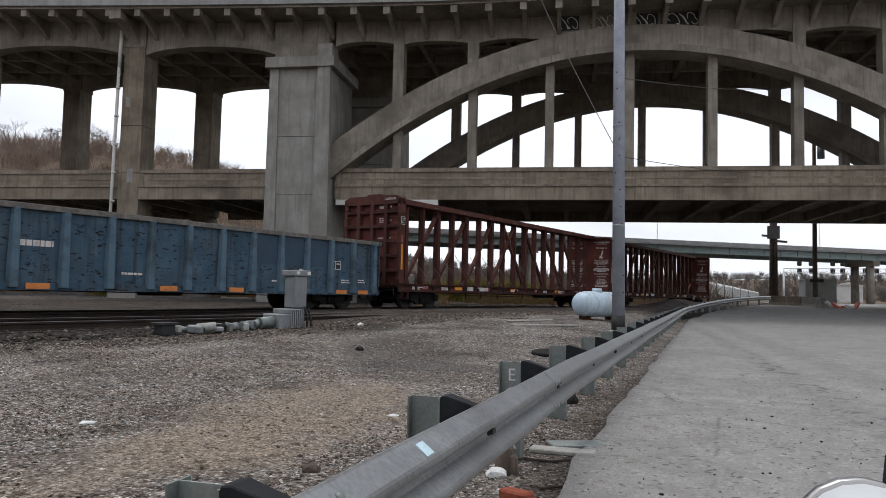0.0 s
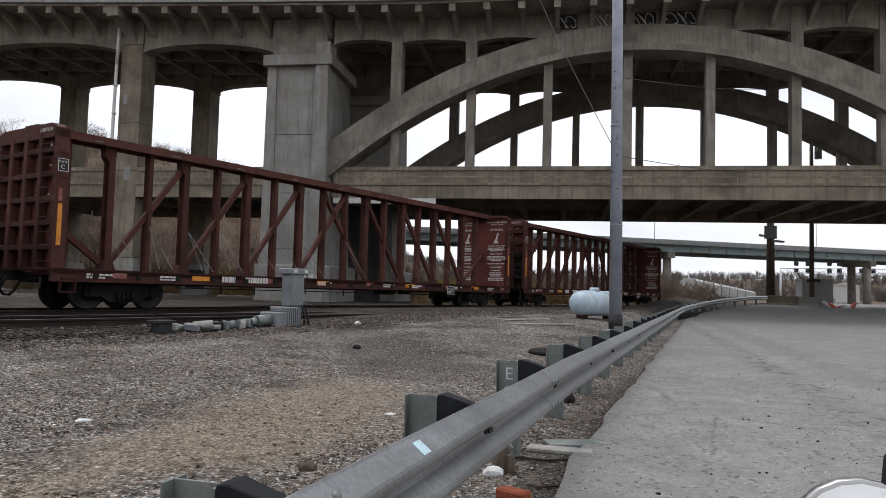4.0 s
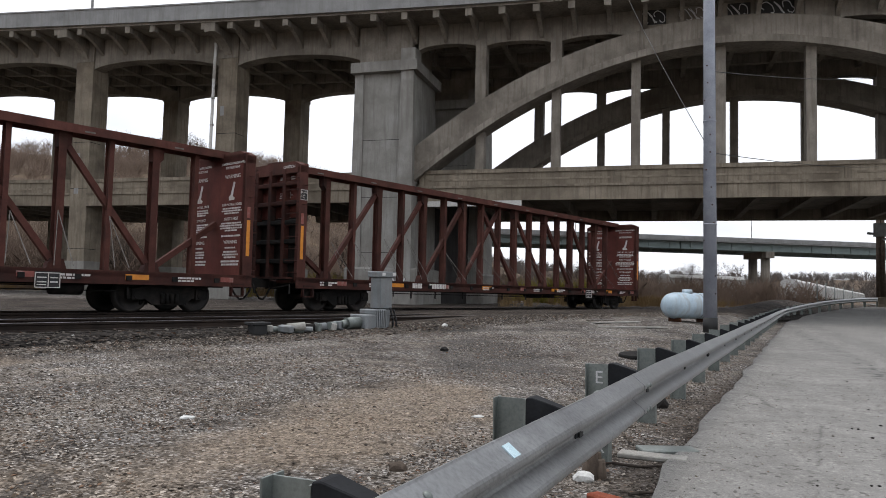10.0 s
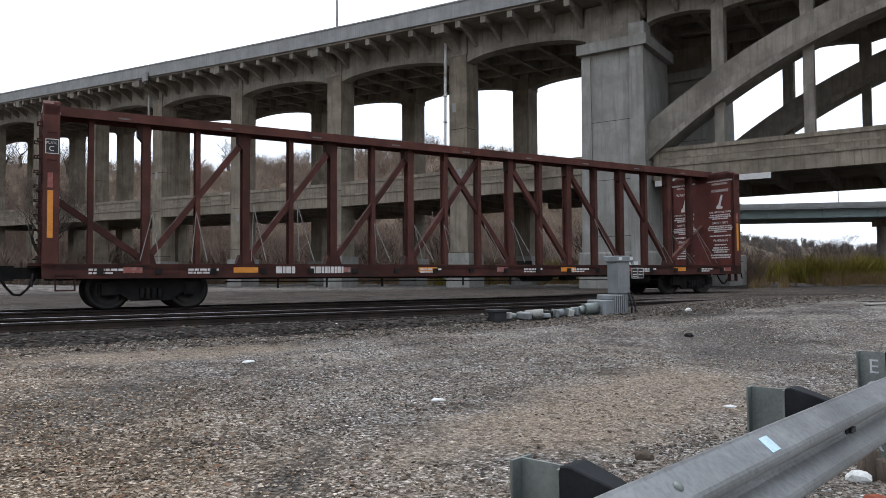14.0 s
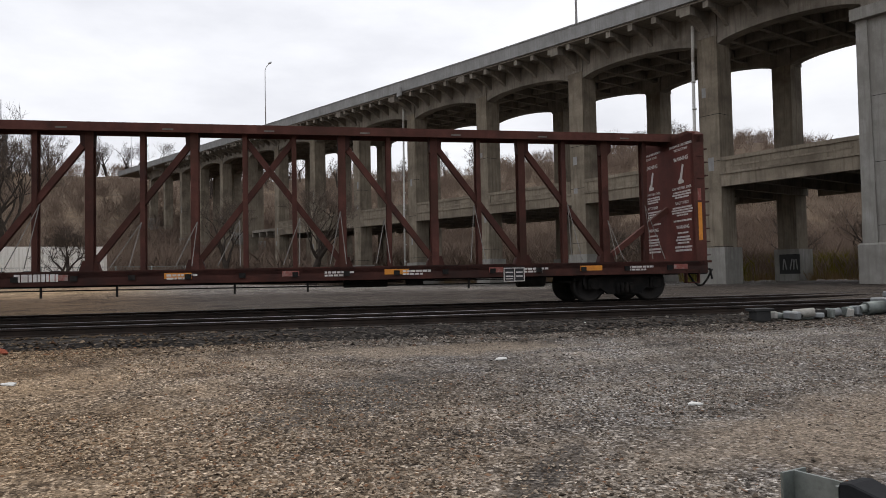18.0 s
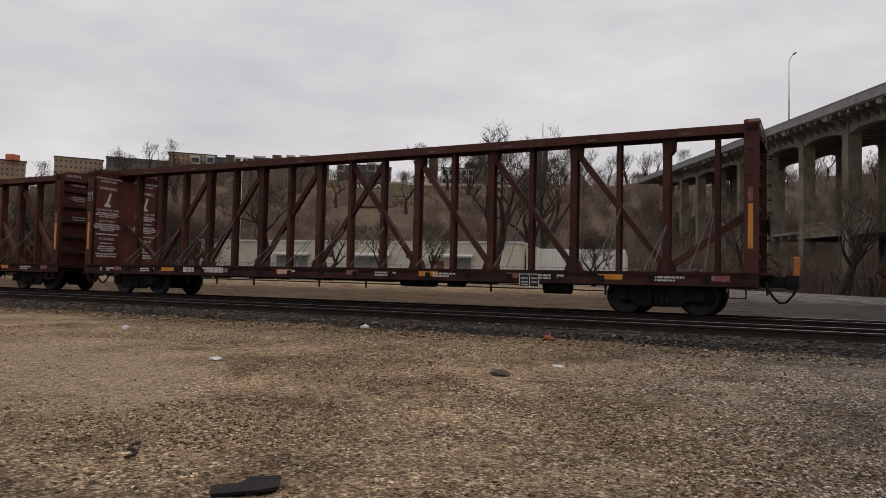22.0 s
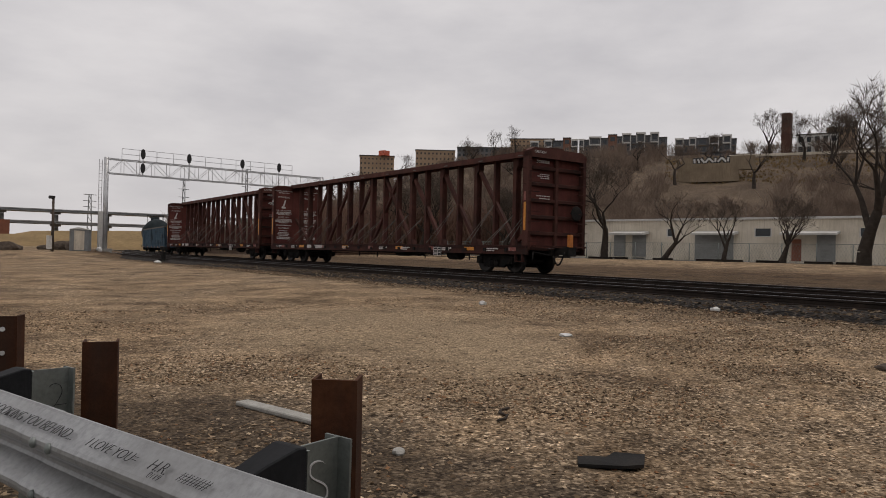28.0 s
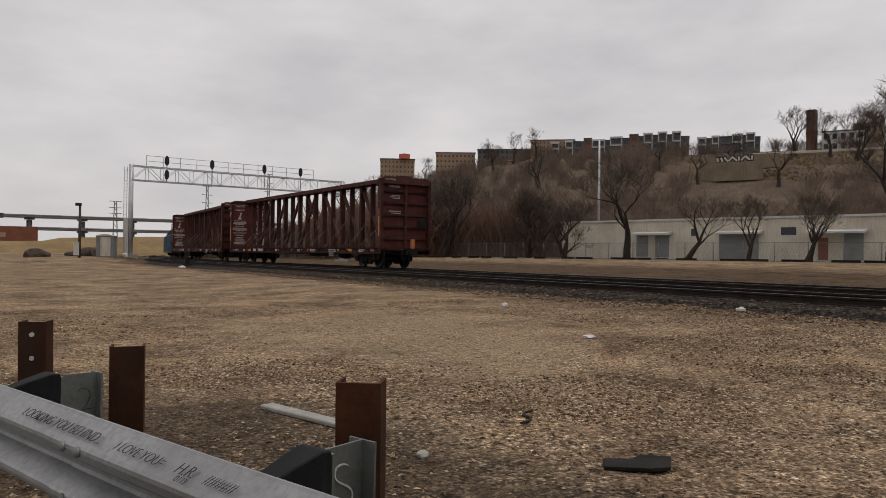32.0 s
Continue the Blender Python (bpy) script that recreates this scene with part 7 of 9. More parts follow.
def lattice(bm, a, b, w, h, n, r=0.035):
    """Box truss from a to b: four chords, posts and diagonals."""
    a, b = Vector(a), Vector(b)
    side = (b - a).cross(Vector((0, 0, 1))).normalized() * w / 2
    up = Vector((0, 0, h / 2))
    corner = lambda p, i, j: p + side * i + up * j
    for i in (-1, 1):
        for j in (-1, 1):
            bar(bm, corner(a, i, j), corner(b, i, j), r * 2.4, r * 2.4)
    for k in range(n + 1):
        p = a.lerp(b, k / n)
        for i in (-1, 1):
            bar(bm, corner(p, i, -1), corner(p, i, 1), r, r, (1, 0, 0))
        for j in (-1, 1):
            bar(bm, corner(p, -1, j), corner(p, 1, j), r, r)
        if k < n:
            q = a.lerp(b, (k + 1) / n)
            flip = 1 if k % 2 else -1
            for i in (-1, 1):
                bar(bm, corner(p, i, flip), corner(q, i, -flip), r, r)
            bar(bm, corner(p, -1, 1), corner(q, 1, 1), r, r)


def signal_bridge():
    left, right = polar(156.7, 72), polar(141.3, 80)
    zt = 8.9
    g = thing("signal_bridge", "aluminium lattice signal bridge spanning the tracks", "signal bridge", kind="structure")
    bm = bm_new()
    lattice(bm, (left.x, left.y, zt - 0.55), (right.x, right.y, zt - 0.55), 1.0, 1.3, 16)
    part("truss", bm, ALU, g, "bright aluminium box truss")
    for p, w in ((left, 1.0), (right, 1.0)):
        z0 = ground_z(p.x, p.y)
        bm = bm_new()
        tube(bm, (p.x, p.y, z0 - 0.2), (p.x, p.y, zt + 0.25), 0.22, 0.2, 14)
        part("leg", bm, ALU, g, "tall aluminium leg")
        bm = bm_new()
        box(bm, p.x - 0.5, p.x + 0.5, p.y - 0.5, p.y + 0.5, z0 - 0.3, z0 + 0.25)
        part("leg_base", bm, STONE_PALE, g)
    # ladder with hoops beside the near leg
    bm = bm_new()
    for dx in (-0.55, -0.28):
        bar(bm, (left.x - dx, left.y - 0.2, 0.7), (left.x - dx, left.y - 0.2, zt), 0.04, 0.04, (1, 0, 0))
    for i in range(26):
        bar(bm, (left.x + 0.28, left.y - 0.2, 0.8 + i * 0.31), (left.x + 0.55, left.y - 0.2, 0.8 + i * 0.31), 0.03, 0.03)
    part("ladder", bm, ALU, g)
    # walkway rail above the truss
    way = (right - left).normalized()
    bm = bm_new()
    a = left + way * 1.3
    b = left.lerp(right, 0.84)
    for z in (zt + 0.65, zt + 1.15):
        bar(bm, (a.x, a.y, z), (b.x, b.y, z), 0.04, 0.04)
    for i in range(12):
        p = a.lerp(b, i / 11)
        bar(bm, (p.x, p.y, zt), (p.x, p.y, zt + 1.15), 0.04, 0.04, (1, 0, 0))
    part("walkway_rail", bm, ALU, g, "thin handrail")
    for f, zs in ((0.165, (zt + 0.75, zt - 0.55)), (0.36, (zt + 0.75,)), (0.605, (zt + 0.75,)), (0.788, (zt + 0.75,))):
        p = left.lerp(right, f) + Vector((0.65, 0.35, 0))
        bm = bm_new()
        tube(bm, (p.x, p.y, zt - 1.2), (p.x, p.y, zt + 0.9), 0.05, 0.05, 8)
        m = part("signal_mast", bm, ALU, g)
        for z in zs:
            bm = bm_new()
            n = Vector((-p.x, -p.y, 0)).normalized()
            sd = Vector((-n.y, n.x, 0))
            out = [(0.21 * math.sin(2 * math.pi * k / 20), 0.46 * math.cos(2 * math.pi * k / 20)) for k in range(20)]
            extrude(bm, out, lambda u, w, d, p=p, z=z, n=n, sd=sd: (p.x + sd.x * u + n.x * d, p.y + sd.y * u + n.y * d, z + w), 0.1, 0.16)
            part("signal_head", bm, SIGNAL_BLACK, m, "black oval signal head")
    bm = bm_new()
    p = left + Vector((0.42, 0.05, 0))
    box(bm, p.x - 0.16, p.x + 0.16, p.y - 0.1, p.y + 0.1, 0.6, 4.2)
    part("ladder_guard", bm, PANEL_WHITE, g, "white ladder guard")


signal_bridge()


def relay_shed():
    c = polar(158.25, 70)
    z = ground_z(c.x, c.y)
    s = thing("relay_shed", "small pale metal relay shed with a cream door", "shed", at=pose(c.x, c.y, z, 0, 0, 57))
    bm = bm_new()
    box(bm, -0.75, 0.75, -0.72, 0.72, 0.0, 1.85)
    part("shell", bm, BOX_GREY, s, "pale grey ribbed metal walls", 0.02)
    bm = bm_new()
    quad_box(bm, [(-0.85, -0.8, 1.85), (0.85, -0.8, 1.85), (0.85, 0.8, 1.85), (-0.85, 0.8, 1.85), (-0.85, -0.1, 2.02), (0.85, -0.1, 2.02), (0.85, 0.1, 2.02), (-0.85, 0.1, 2.02)])
    part("roof", bm, PANEL_WHITE, s)
    bm = bm_new()
    box(bm, 0.75, 0.78, -0.35, 0.45, 0.08, 1.75)
    d = part("door", bm, WALL_CREAM, s, "cream steel door")
    bm = bm_new()
    box(bm, 0.78, 0.82, -0.28, -0.24, 0.85, 0.97)
    part("door_handle", bm, GALV_DULL, d)
    lump("valve_drum", "white round drum beside the signal bridge leg", "drum", *(polar(157.04, 70).xy), 0.3, LITTER_WHITE, 61, 0.9)
    c = polar(160.0, 68)
    p = thing("lamp_pole", "dark timber yard lamp pole with one floodlight", "lamp pole", at=pose(c.x, c.y, ground_z(c.x, c.y)))
    bm = bm_new()
    tube(bm, (0, 0, -0.2), (0, 0, 4.6), 0.13, 0.09, 10)
    part("pole", bm, WOOD_POLE, p)
    bm = bm_new()
    box(bm, -0.1, 0.35, -0.15, 0.15, 4.35, 4.6)
    part("floodlight", bm, BLACK, p, "", 0.04)
    bm = bm_new()
    box(bm, 0.1, 0.4, -0.2, 0.2, 0.2, 1.3)
    part("meter_box", bm, PANEL_WHITE, p)
    # switch stand by the near track
    x, y, z = sq(-48.0, NEAR_Q + 2.0, 0.32)
    s = thing("switch_stand", "dark cast switch stand beside the near track", "switch stand", at=pose(x, y, z))
    bm = bm_new()
    box(bm, -0.25, 0.25, -0.2, 0.2, -0.05, 0.1)
    box(bm, -0.12, 0.12, -0.12, 0.12, 0.1, 0.55)
    part("base", bm, GRIME, s, "", 0.02)
    bm = bm_new()
    tube(bm, (0, 0, 0.5), (0, 0, 0.85), 0.05, 0.05, 8)
    box(bm, -0.2, 0.2, -0.03, 0.03, 0.62, 0.86)
    part("target", bm, GRIME, s)
    lump("white_bag", "white bag lying beside the near track", "litter", *sq(-45.5, NEAR_Q + 3.0)[:2], 0.22, LITTER_WHITE, 62, 0.4)
    # heaps of dark spoil along the yard's end
    for i, (az, d, r, flat) in enumerate(((162.7, 80, 1.0, 0.6), (162.1, 80.5, 0.7, 0.5), (159.4, 82, 0.9, 0.7), (158.9, 82, 0.8, 0.75), (160.4, 82, 0.8, 0.4))):
        lump("earth_mound", "dark heap of spoil earth at the yard's end", "heap", *(polar(az, d).xy), r, WOOD_POLE, 70 + i, flat, "spoil heaps")


relay_shed()


def far_left_bridges():
    for z, d, lab in ((11.0, 250, "upper"), (7.0, 235, "lower")):
        b = thing("highway_bridge", "long pale highway bridge on slim piers far away", "bridge", "far highway bridges", "structure")
        a, c = polar(171.5, d), polar(146.0, d * 1.05)
        bm = bm_new()
        bar(bm, (a.x, a.y, z), (c.x, c.y, z), 9.0, 0.4)
        part("girder", bm, BOX_GREY, b, "pale grey girder")
        bm = bm_new()
        bar(bm, (a.x, a.y, z + 0.45), (c.x, c.y, z + 0.35), 9.3, 0.3)
        part("deck_edge", bm, CONCRETE_NEW, b)
        for i in range(8):
            p = a.lerp(c, (i + 0.6) / 8)
            bm = bm_new()
            tube(bm, (p.x, p.y, ground_z(p.x, p.y) - 0.5), (p.x, p.y, z - 0.9), 0.8, 0.8, 10)
            box(bm, p.x - 1.2, p.x + 1.2, p.y - 0.9, p.y + 0.9, z - 0.8, z - 0.2)
            part("bridge_pier", bm, CONCRETE_NEW, b)
    c = polar(166.0, 215)
    f = thing("brick_factory", "low red brick factory with roof tank far away", "building", at=pose(c.x, c.y, ground_z(c.x, c.y), 0, 0, 165 - 180))
    bm = bm_new()
    box(bm, -13, 13, -5, 5, -0.5, 6.2)
    part("wall", bm, BRICK_RED, f, "weathered red brick wall")
    bm = bm_new()
    box(bm, -6, 8, 5.0, 5.06, 3.4, 4.6)
    part("faded_lettering", bm, BRICK_TAN, f, "pale band of faded wall lettering")
    for x in (-4, 3.5):
        bm = bm_new()
        box(bm, x - 0.3, x + 0.3, -0.5, 0.5, 6.2, 8.4)
        part("tank_leg", bm, ROOFING, f)
    bm = bm_new()
    box(bm, -5.5, 5.5, -1.2, 1.2, 8.4, 9.6)
    part("roof_tank", bm, ROOFING, f)
    # straw-grass bank beyond the yard, its crest uneven
    crest = [(167.0, 2.7), (164.0, 2.75), (162.2, 2.9), (161.2, 3.5), (159.5, 3.7), (157.5, 3.85), (155.5, 4.05), (153.5, 4.1), (151.0, 4.2)]
    verts, faces = [], []
    for k, (az, z) in enumerate(crest):
        foot, head, back = polar(az, 140, -0.2), polar(az, 154, z), polar(az, 190, z - 0.4)
        verts += [tuple(foot), tuple(head), tuple(back)]
        if k:
            faces += [(3 * k - 3, 3 * k, 3 * k + 1, 3 * k - 2), (3 * k - 2, 3 * k + 1, 3 * k + 2, 3 * k - 1)]
    tagged(new("grass_bank", raw_mesh("grass_bank", verts, faces, GRASS_DRY, True)), "straw-coloured grass bank beyond the yard", "bank", kind="structure")
    # lattice pylons on the skyline
    for az, d, h in ((151.3, 300, 26), (146.8, 320, 30), (157.6, 280, 17)):
        p = polar(az, d)
        z0 = ground_z(p.x, p.y)
        t = thing("transmission_pylon", "slim grey steel transmission pylon far away", "pylon", "far pylons", at=pose(p.x, p.y, z0))
        bm = bm_new()
        for i in (-1, 1):
            bar(bm, (i * 0.9, 0, 0), (i * 0.35, 0, h), 0.25, 0.25, (1, 0, 0))
        for k in range(9):
            z = h * k / 9
            bar(bm, (-0.9 + 0.06 * k, 0, z), (0.9 - 0.06 * k, 0, z + h / 9), 0.14, 0.14)
        part("mast", bm, BOX_GREY, t)
        for z in (h * 0.75, h * 0.87, h):
            bm = bm_new()
            bar(bm, (-2.2, 0, z), (2.2, 0, z), 0.2, 0.2)
            part("cross_arm", bm, BOX_GREY, t)


far_left_bridges()


# ---- warehouse with loading doors, behind a chain-link fence ----
WX = -78.0


def warehouse():
    w = thing("warehouse", "long low cream-painted warehouse with loading doors", "building", kind="structure")
    y0, y1, h = -52.4, -12.6, 5.4
    gz = 0.35
    bm = bm_new()
    box(bm, WX - 22, WX, y0, y1, -0.5, h)
    part("wall", bm, WALL_CREAM, w, "stained cream block wall")
    bm = bm_new()
    box(bm, WX - 22.2, WX + 0.2, y0 - 0.2, y1 + 0.2, h, h + 0.22)
    part("parapet", bm, PANEL_WHITE, w)
    bm = bm_new()
    box(bm, WX - 21.8, WX - 0.2, y0 + 0.2, y1 - 0.2, h + 0.22, h + 0.26)
    part("roof", bm, ROOFING, w)
    # doors: y centre, width, height, sill
    for y, ww, hh, sill in ((-41.2, 1.5, 2.5, 0.9), (-38.7, 1.7, 2.5, 0.9), (-30.0, 4.2, 3.0, 0.6), (-18.95, 1.7, 2.7, 0.8)):
        bm = bm_new()
        box(bm, WX - 0.02, WX + 0.05, y - ww / 2, y + ww / 2, gz + sill, gz + sill + hh)
        d = part("shutter_door", bm, DOOR_GREY, w, "grey roller shutter")
        for k in range(int(hh / 0.3)):
            bm = bm_new()
            box(bm, WX + 0.05, WX + 0.065, y - ww / 2 + 0.05, y + ww / 2 - 0.05, gz + sill + 0.04 + k * 0.3, gz + sill + 0.3 + k * 0.3)
            part("slat", bm, DOOR_GREY, d)
        bm = bm_new()
        box(bm, WX, WX + 0.25, y - 0.7, y + 0.7, gz + sill - 0.35, gz + sill - 0.1)
        part("dock_bumper", bm, BLACK, w)
    bm = bm_new()
    box(bm, WX - 0.02, WX + 0.06, -22.1, -21.2, gz + 0.8, gz + 3.0)
    part("door", bm, BRICK_RED, w, "dark red-brown door")
    for y, ww in ((-39.7, 4.4), (-29.7, 4.6), (-20.3, 5.2)):
        bm = bm_new()
        quad_box(bm, [(WX, y - ww / 2, gz + 3.55), (WX + 1.5, y - ww / 2, gz + 3.4), (WX + 1.5, y + ww / 2, gz + 3.4), (WX, y + ww / 2, gz + 3.55), (WX, y - ww / 2, gz + 3.85), (WX + 1.5, y - ww / 2, gz + 3.6), (WX + 1.5, y + ww / 2, gz + 3.6), (WX, y + ww / 2, gz + 3.85)])
        part("canopy", bm, PANEL_WHITE, w, "pale loading canopy")
    for y, ww in ((-34.9, 0.8), (-24.9, 1.6), (-15.6, 0.8)):
        bm = bm_new()
        box(bm, WX - 0.03, WX + 0.04, y - ww / 2, y + ww / 2, gz + 3.3, gz + 4.1)
        win = part("window", bm, GLASS_DARK, w, "dark high window")
        bm = bm_new()
        for k in range(2 if ww < 2 else 3):
            yy = y - ww / 2 + ww * k / (1 if ww < 2 else 2)
            box(bm, WX + 0.03, WX + 0.07, yy - 0.05, yy + 0.05, gz + 3.25, gz + 4.15)
        box(bm, WX + 0.03, WX + 0.07, y - ww / 2, y + ww / 2, gz + 3.22, gz + 3.3)
        part("window_frame", bm, PANEL_WHITE, win)
    # second range of the warehouse, set back, with small dark windows
    b = thing("warehouse_annex", "whitewashed annex of the warehouse with small dark windows", "building", kind="structure")
    bm = bm_new()
    box(bm, WX - 22, WX - 3.0, -12.4, -1.6, -0.5, 5.0)
    part("wall", bm, WALL_WHITE, b, "whitewashed block wall")
    for k in range(4):
        bm = bm_new()
        box(bm, WX - 3.02, WX - 2.95, -11.2 + k * 2.5, -10.3 + k * 2.5, 1.9, 2.6)
        part("window", bm, GLASS_DARK, b, "small dark window")
    # paved apron and loose ties in front
    bm = bm_new()
    box(bm, WX + 0.1, WX + 7.0, y0 - 6, y1 + 11, 0.3, 1.0)
    tagged(part("apron", bm, CONCRETE_NEW), "pale concrete loading apron before the warehouse", "pavement", kind="structure")


warehouse()


def fence():
    f = thing("chain_link_fence", "grey chain-link fence before the warehouse", "fence", kind="structure")
    x = WX + 8.0
    for i in range(27):
        y = -70 + i * 2.9
        bm = bm_new()
        tube(bm, (x, y, 0.5), (x, y, 2.75), 0.045, 0.045, 6)
        part("fence_post", bm, GALV_DULL, f)
    bm = bm_new()
    for z in (2.7, 0.95):
        bar(bm, (x, -70, z), (x, 5.4, z), 0.04, 0.04)
    part("fence_rail", bm, GALV_DULL, f)["kind"] = "stuff"
    bm = bm_new()
    for i in range(0, 290):
        y = -70 + i * 0.26
        bar(bm, (x, y, 0.95), (x, y + 0.95, 2.7), 0.012, 0.012)
        bar(bm, (x, y + 0.95, 0.95), (x, y, 2.7), 0.012, 0.012)
    part("fence_mesh", bm, GALV_DULL, f, "woven wire")["kind"] = "stuff"
    # low dark heap of old sleepers along the fence's foot
    rnd = random.Random(77)
    for i in range(16):
        bm = bm_new()
        l = rnd.uniform(1.2, 2.6)
        box(bm, -0.12, 0.12, -l / 2, l / 2, 0, 0.22)
        o = part("old_sleeper", bm, TIE)
        px, py = x + rnd.uniform(2.0, 4.5), -64 + i * 3.3 + rnd.uniform(-1, 1)
        o.matrix_basis = pose(px, py, ground_z(px, py), 0, 0, rnd.uniform(-12, 12))
        tagged(o, "old dark railway sleeper dumped by the fence", "sleeper", "dumped sleepers")


fence()


# ---- buildings along the bluff ----
def block(name, label, az0, az1, d, e0, e1, deep, material, rows, cols, win=GLASS_DARK, share=0.55, group="bluff buildings", roof=None):
    """A building on the skyline between two bearings; its window bays are recessed panes with sills."""
    a, b = polar(az0, d), polar(az1, d)
    z0, z1 = 1.2 + e0 * d, 1.2 + e1 * d
    way = (b - a)
    L = way.length
    turn = math.degrees(math.atan2(way.y, way.x))
    t = thing(name, label, "building", group, at=pose(a.x, a.y, 0, 0, 0, turn))
    # local x runs along the front; the camera's side is local -y or +y
    toward = Vector((-a.x, -a.y, 0)).dot(Vector((-way.y, way.x, 0)))
    sgn = 1 if toward > 0 else -1
    y0, y1 = (-deep, 0) if sgn > 0 else (0, deep)
    bm = bm_new()
    box(bm, 0, L, y0, y1, z0 - 8, z1)
    part("wall", bm, material, t)
    bm = bm_new()
    box(bm, -0.25, L + 0.25, y0 - 0.25, y1 + 0.25, z1, z1 + 0.35)
    part("roof_edge", bm, roof or ROOFING, t)
    bm = bm_new()
    box(bm, 0, L / cols * share, min(sgn * 0.06, -sgn * 0.2), max(sgn * 0.06, -sgn * 0.2), 0, (z1 - z0) / rows * share)
    me = mesh_of(bm, "window", win)
    for r in range(rows):
        for c in range(cols):
            o = new("window", me)
            o.parent = t
            o.matrix_basis = pose(L * (c + 0.22) / cols, 0, z0 + (z1 - z0) * (r + 0.25) / rows)
    return t


def town_house(az0, az1, top, kind):
    """One unit of the modern row: three storeys, a framed top bay, balconies and windows."""
    d = 285
    a, b = polar(az0, d), polar(az1, d)
    way = b - a
    L = way.length
    side = 1 if Vector((-a.x, -a.y, 0)).dot(Vector((-way.y, way.x, 0))) > 0 else -1
    h = thing("town_house", "modern row house with %s on the bluff" % {"white": "a white framed top bay", "charcoal": "plain charcoal cladding", "terracotta": "a terracotta front"}[kind], "building", "row houses", at=pose(a.x, a.y, 0, 0, 0, math.degrees(math.atan2(way.y, way.x))))
    z0, z1 = 1.2 + 0.128 * d, 1.2 + top * d
    step = (z1 - z0) / 3

    def slab(name, x0, x1, y0, y1, za, zb, material, under, label=""):
        bm = bm_new()
        box(bm, x0, x1, min(side * y0, side * y1), max(side * y0, side * y1), za, zb)
        return part(name, bm, material, under, label)

    slab("wall", 0, L, -11, 0, z0 - 8, z1, PANEL_ORANGE if kind == "terracotta" else PANEL_DARK, h)
    slab("roof_edge", -0.15, L + 0.15, -11.2, 0.35, z1, z1 + 0.28, PANEL_WHITE if kind == "white" else ROOFING, h)
    if kind == "white":
        # open frame round a wide window, one leg running down the front
        zb = z1 - step * 1.05
        slab("bay_post", 0, 0.32, 0, 0.9, zb, z1, PANEL_WHITE, h, "white bay frame")
        slab("bay_post", L - 0.32, L, 0, 0.9, zb - step * 0.9, z1, PANEL_WHITE, h, "white bay frame")
        slab("bay_sill", 0.32, L - 0.32, 0, 0.9, zb, zb + 0.45, PANEL_WHITE, h, "white bay frame")
        slab("bay_head", 0.32, L - 0.32, 0, 0.9, z1 - 0.5, z1, PANEL_WHITE, h, "white bay frame")
    for r in range(3):
        z = z0 + step * r
        slab("window", L * 0.24, L * 0.76, -0.2, 0.06, z + step * 0.3, z + step * 0.8, GLASS_DARK, h)
        if r and kind != "terracotta":
            slab("balcony", L * 0.12, L * 0.88, 0.0, 0.7, z + 0.02, z + 0.14, ROOFING if kind == "white" else WALL_TAN, h)


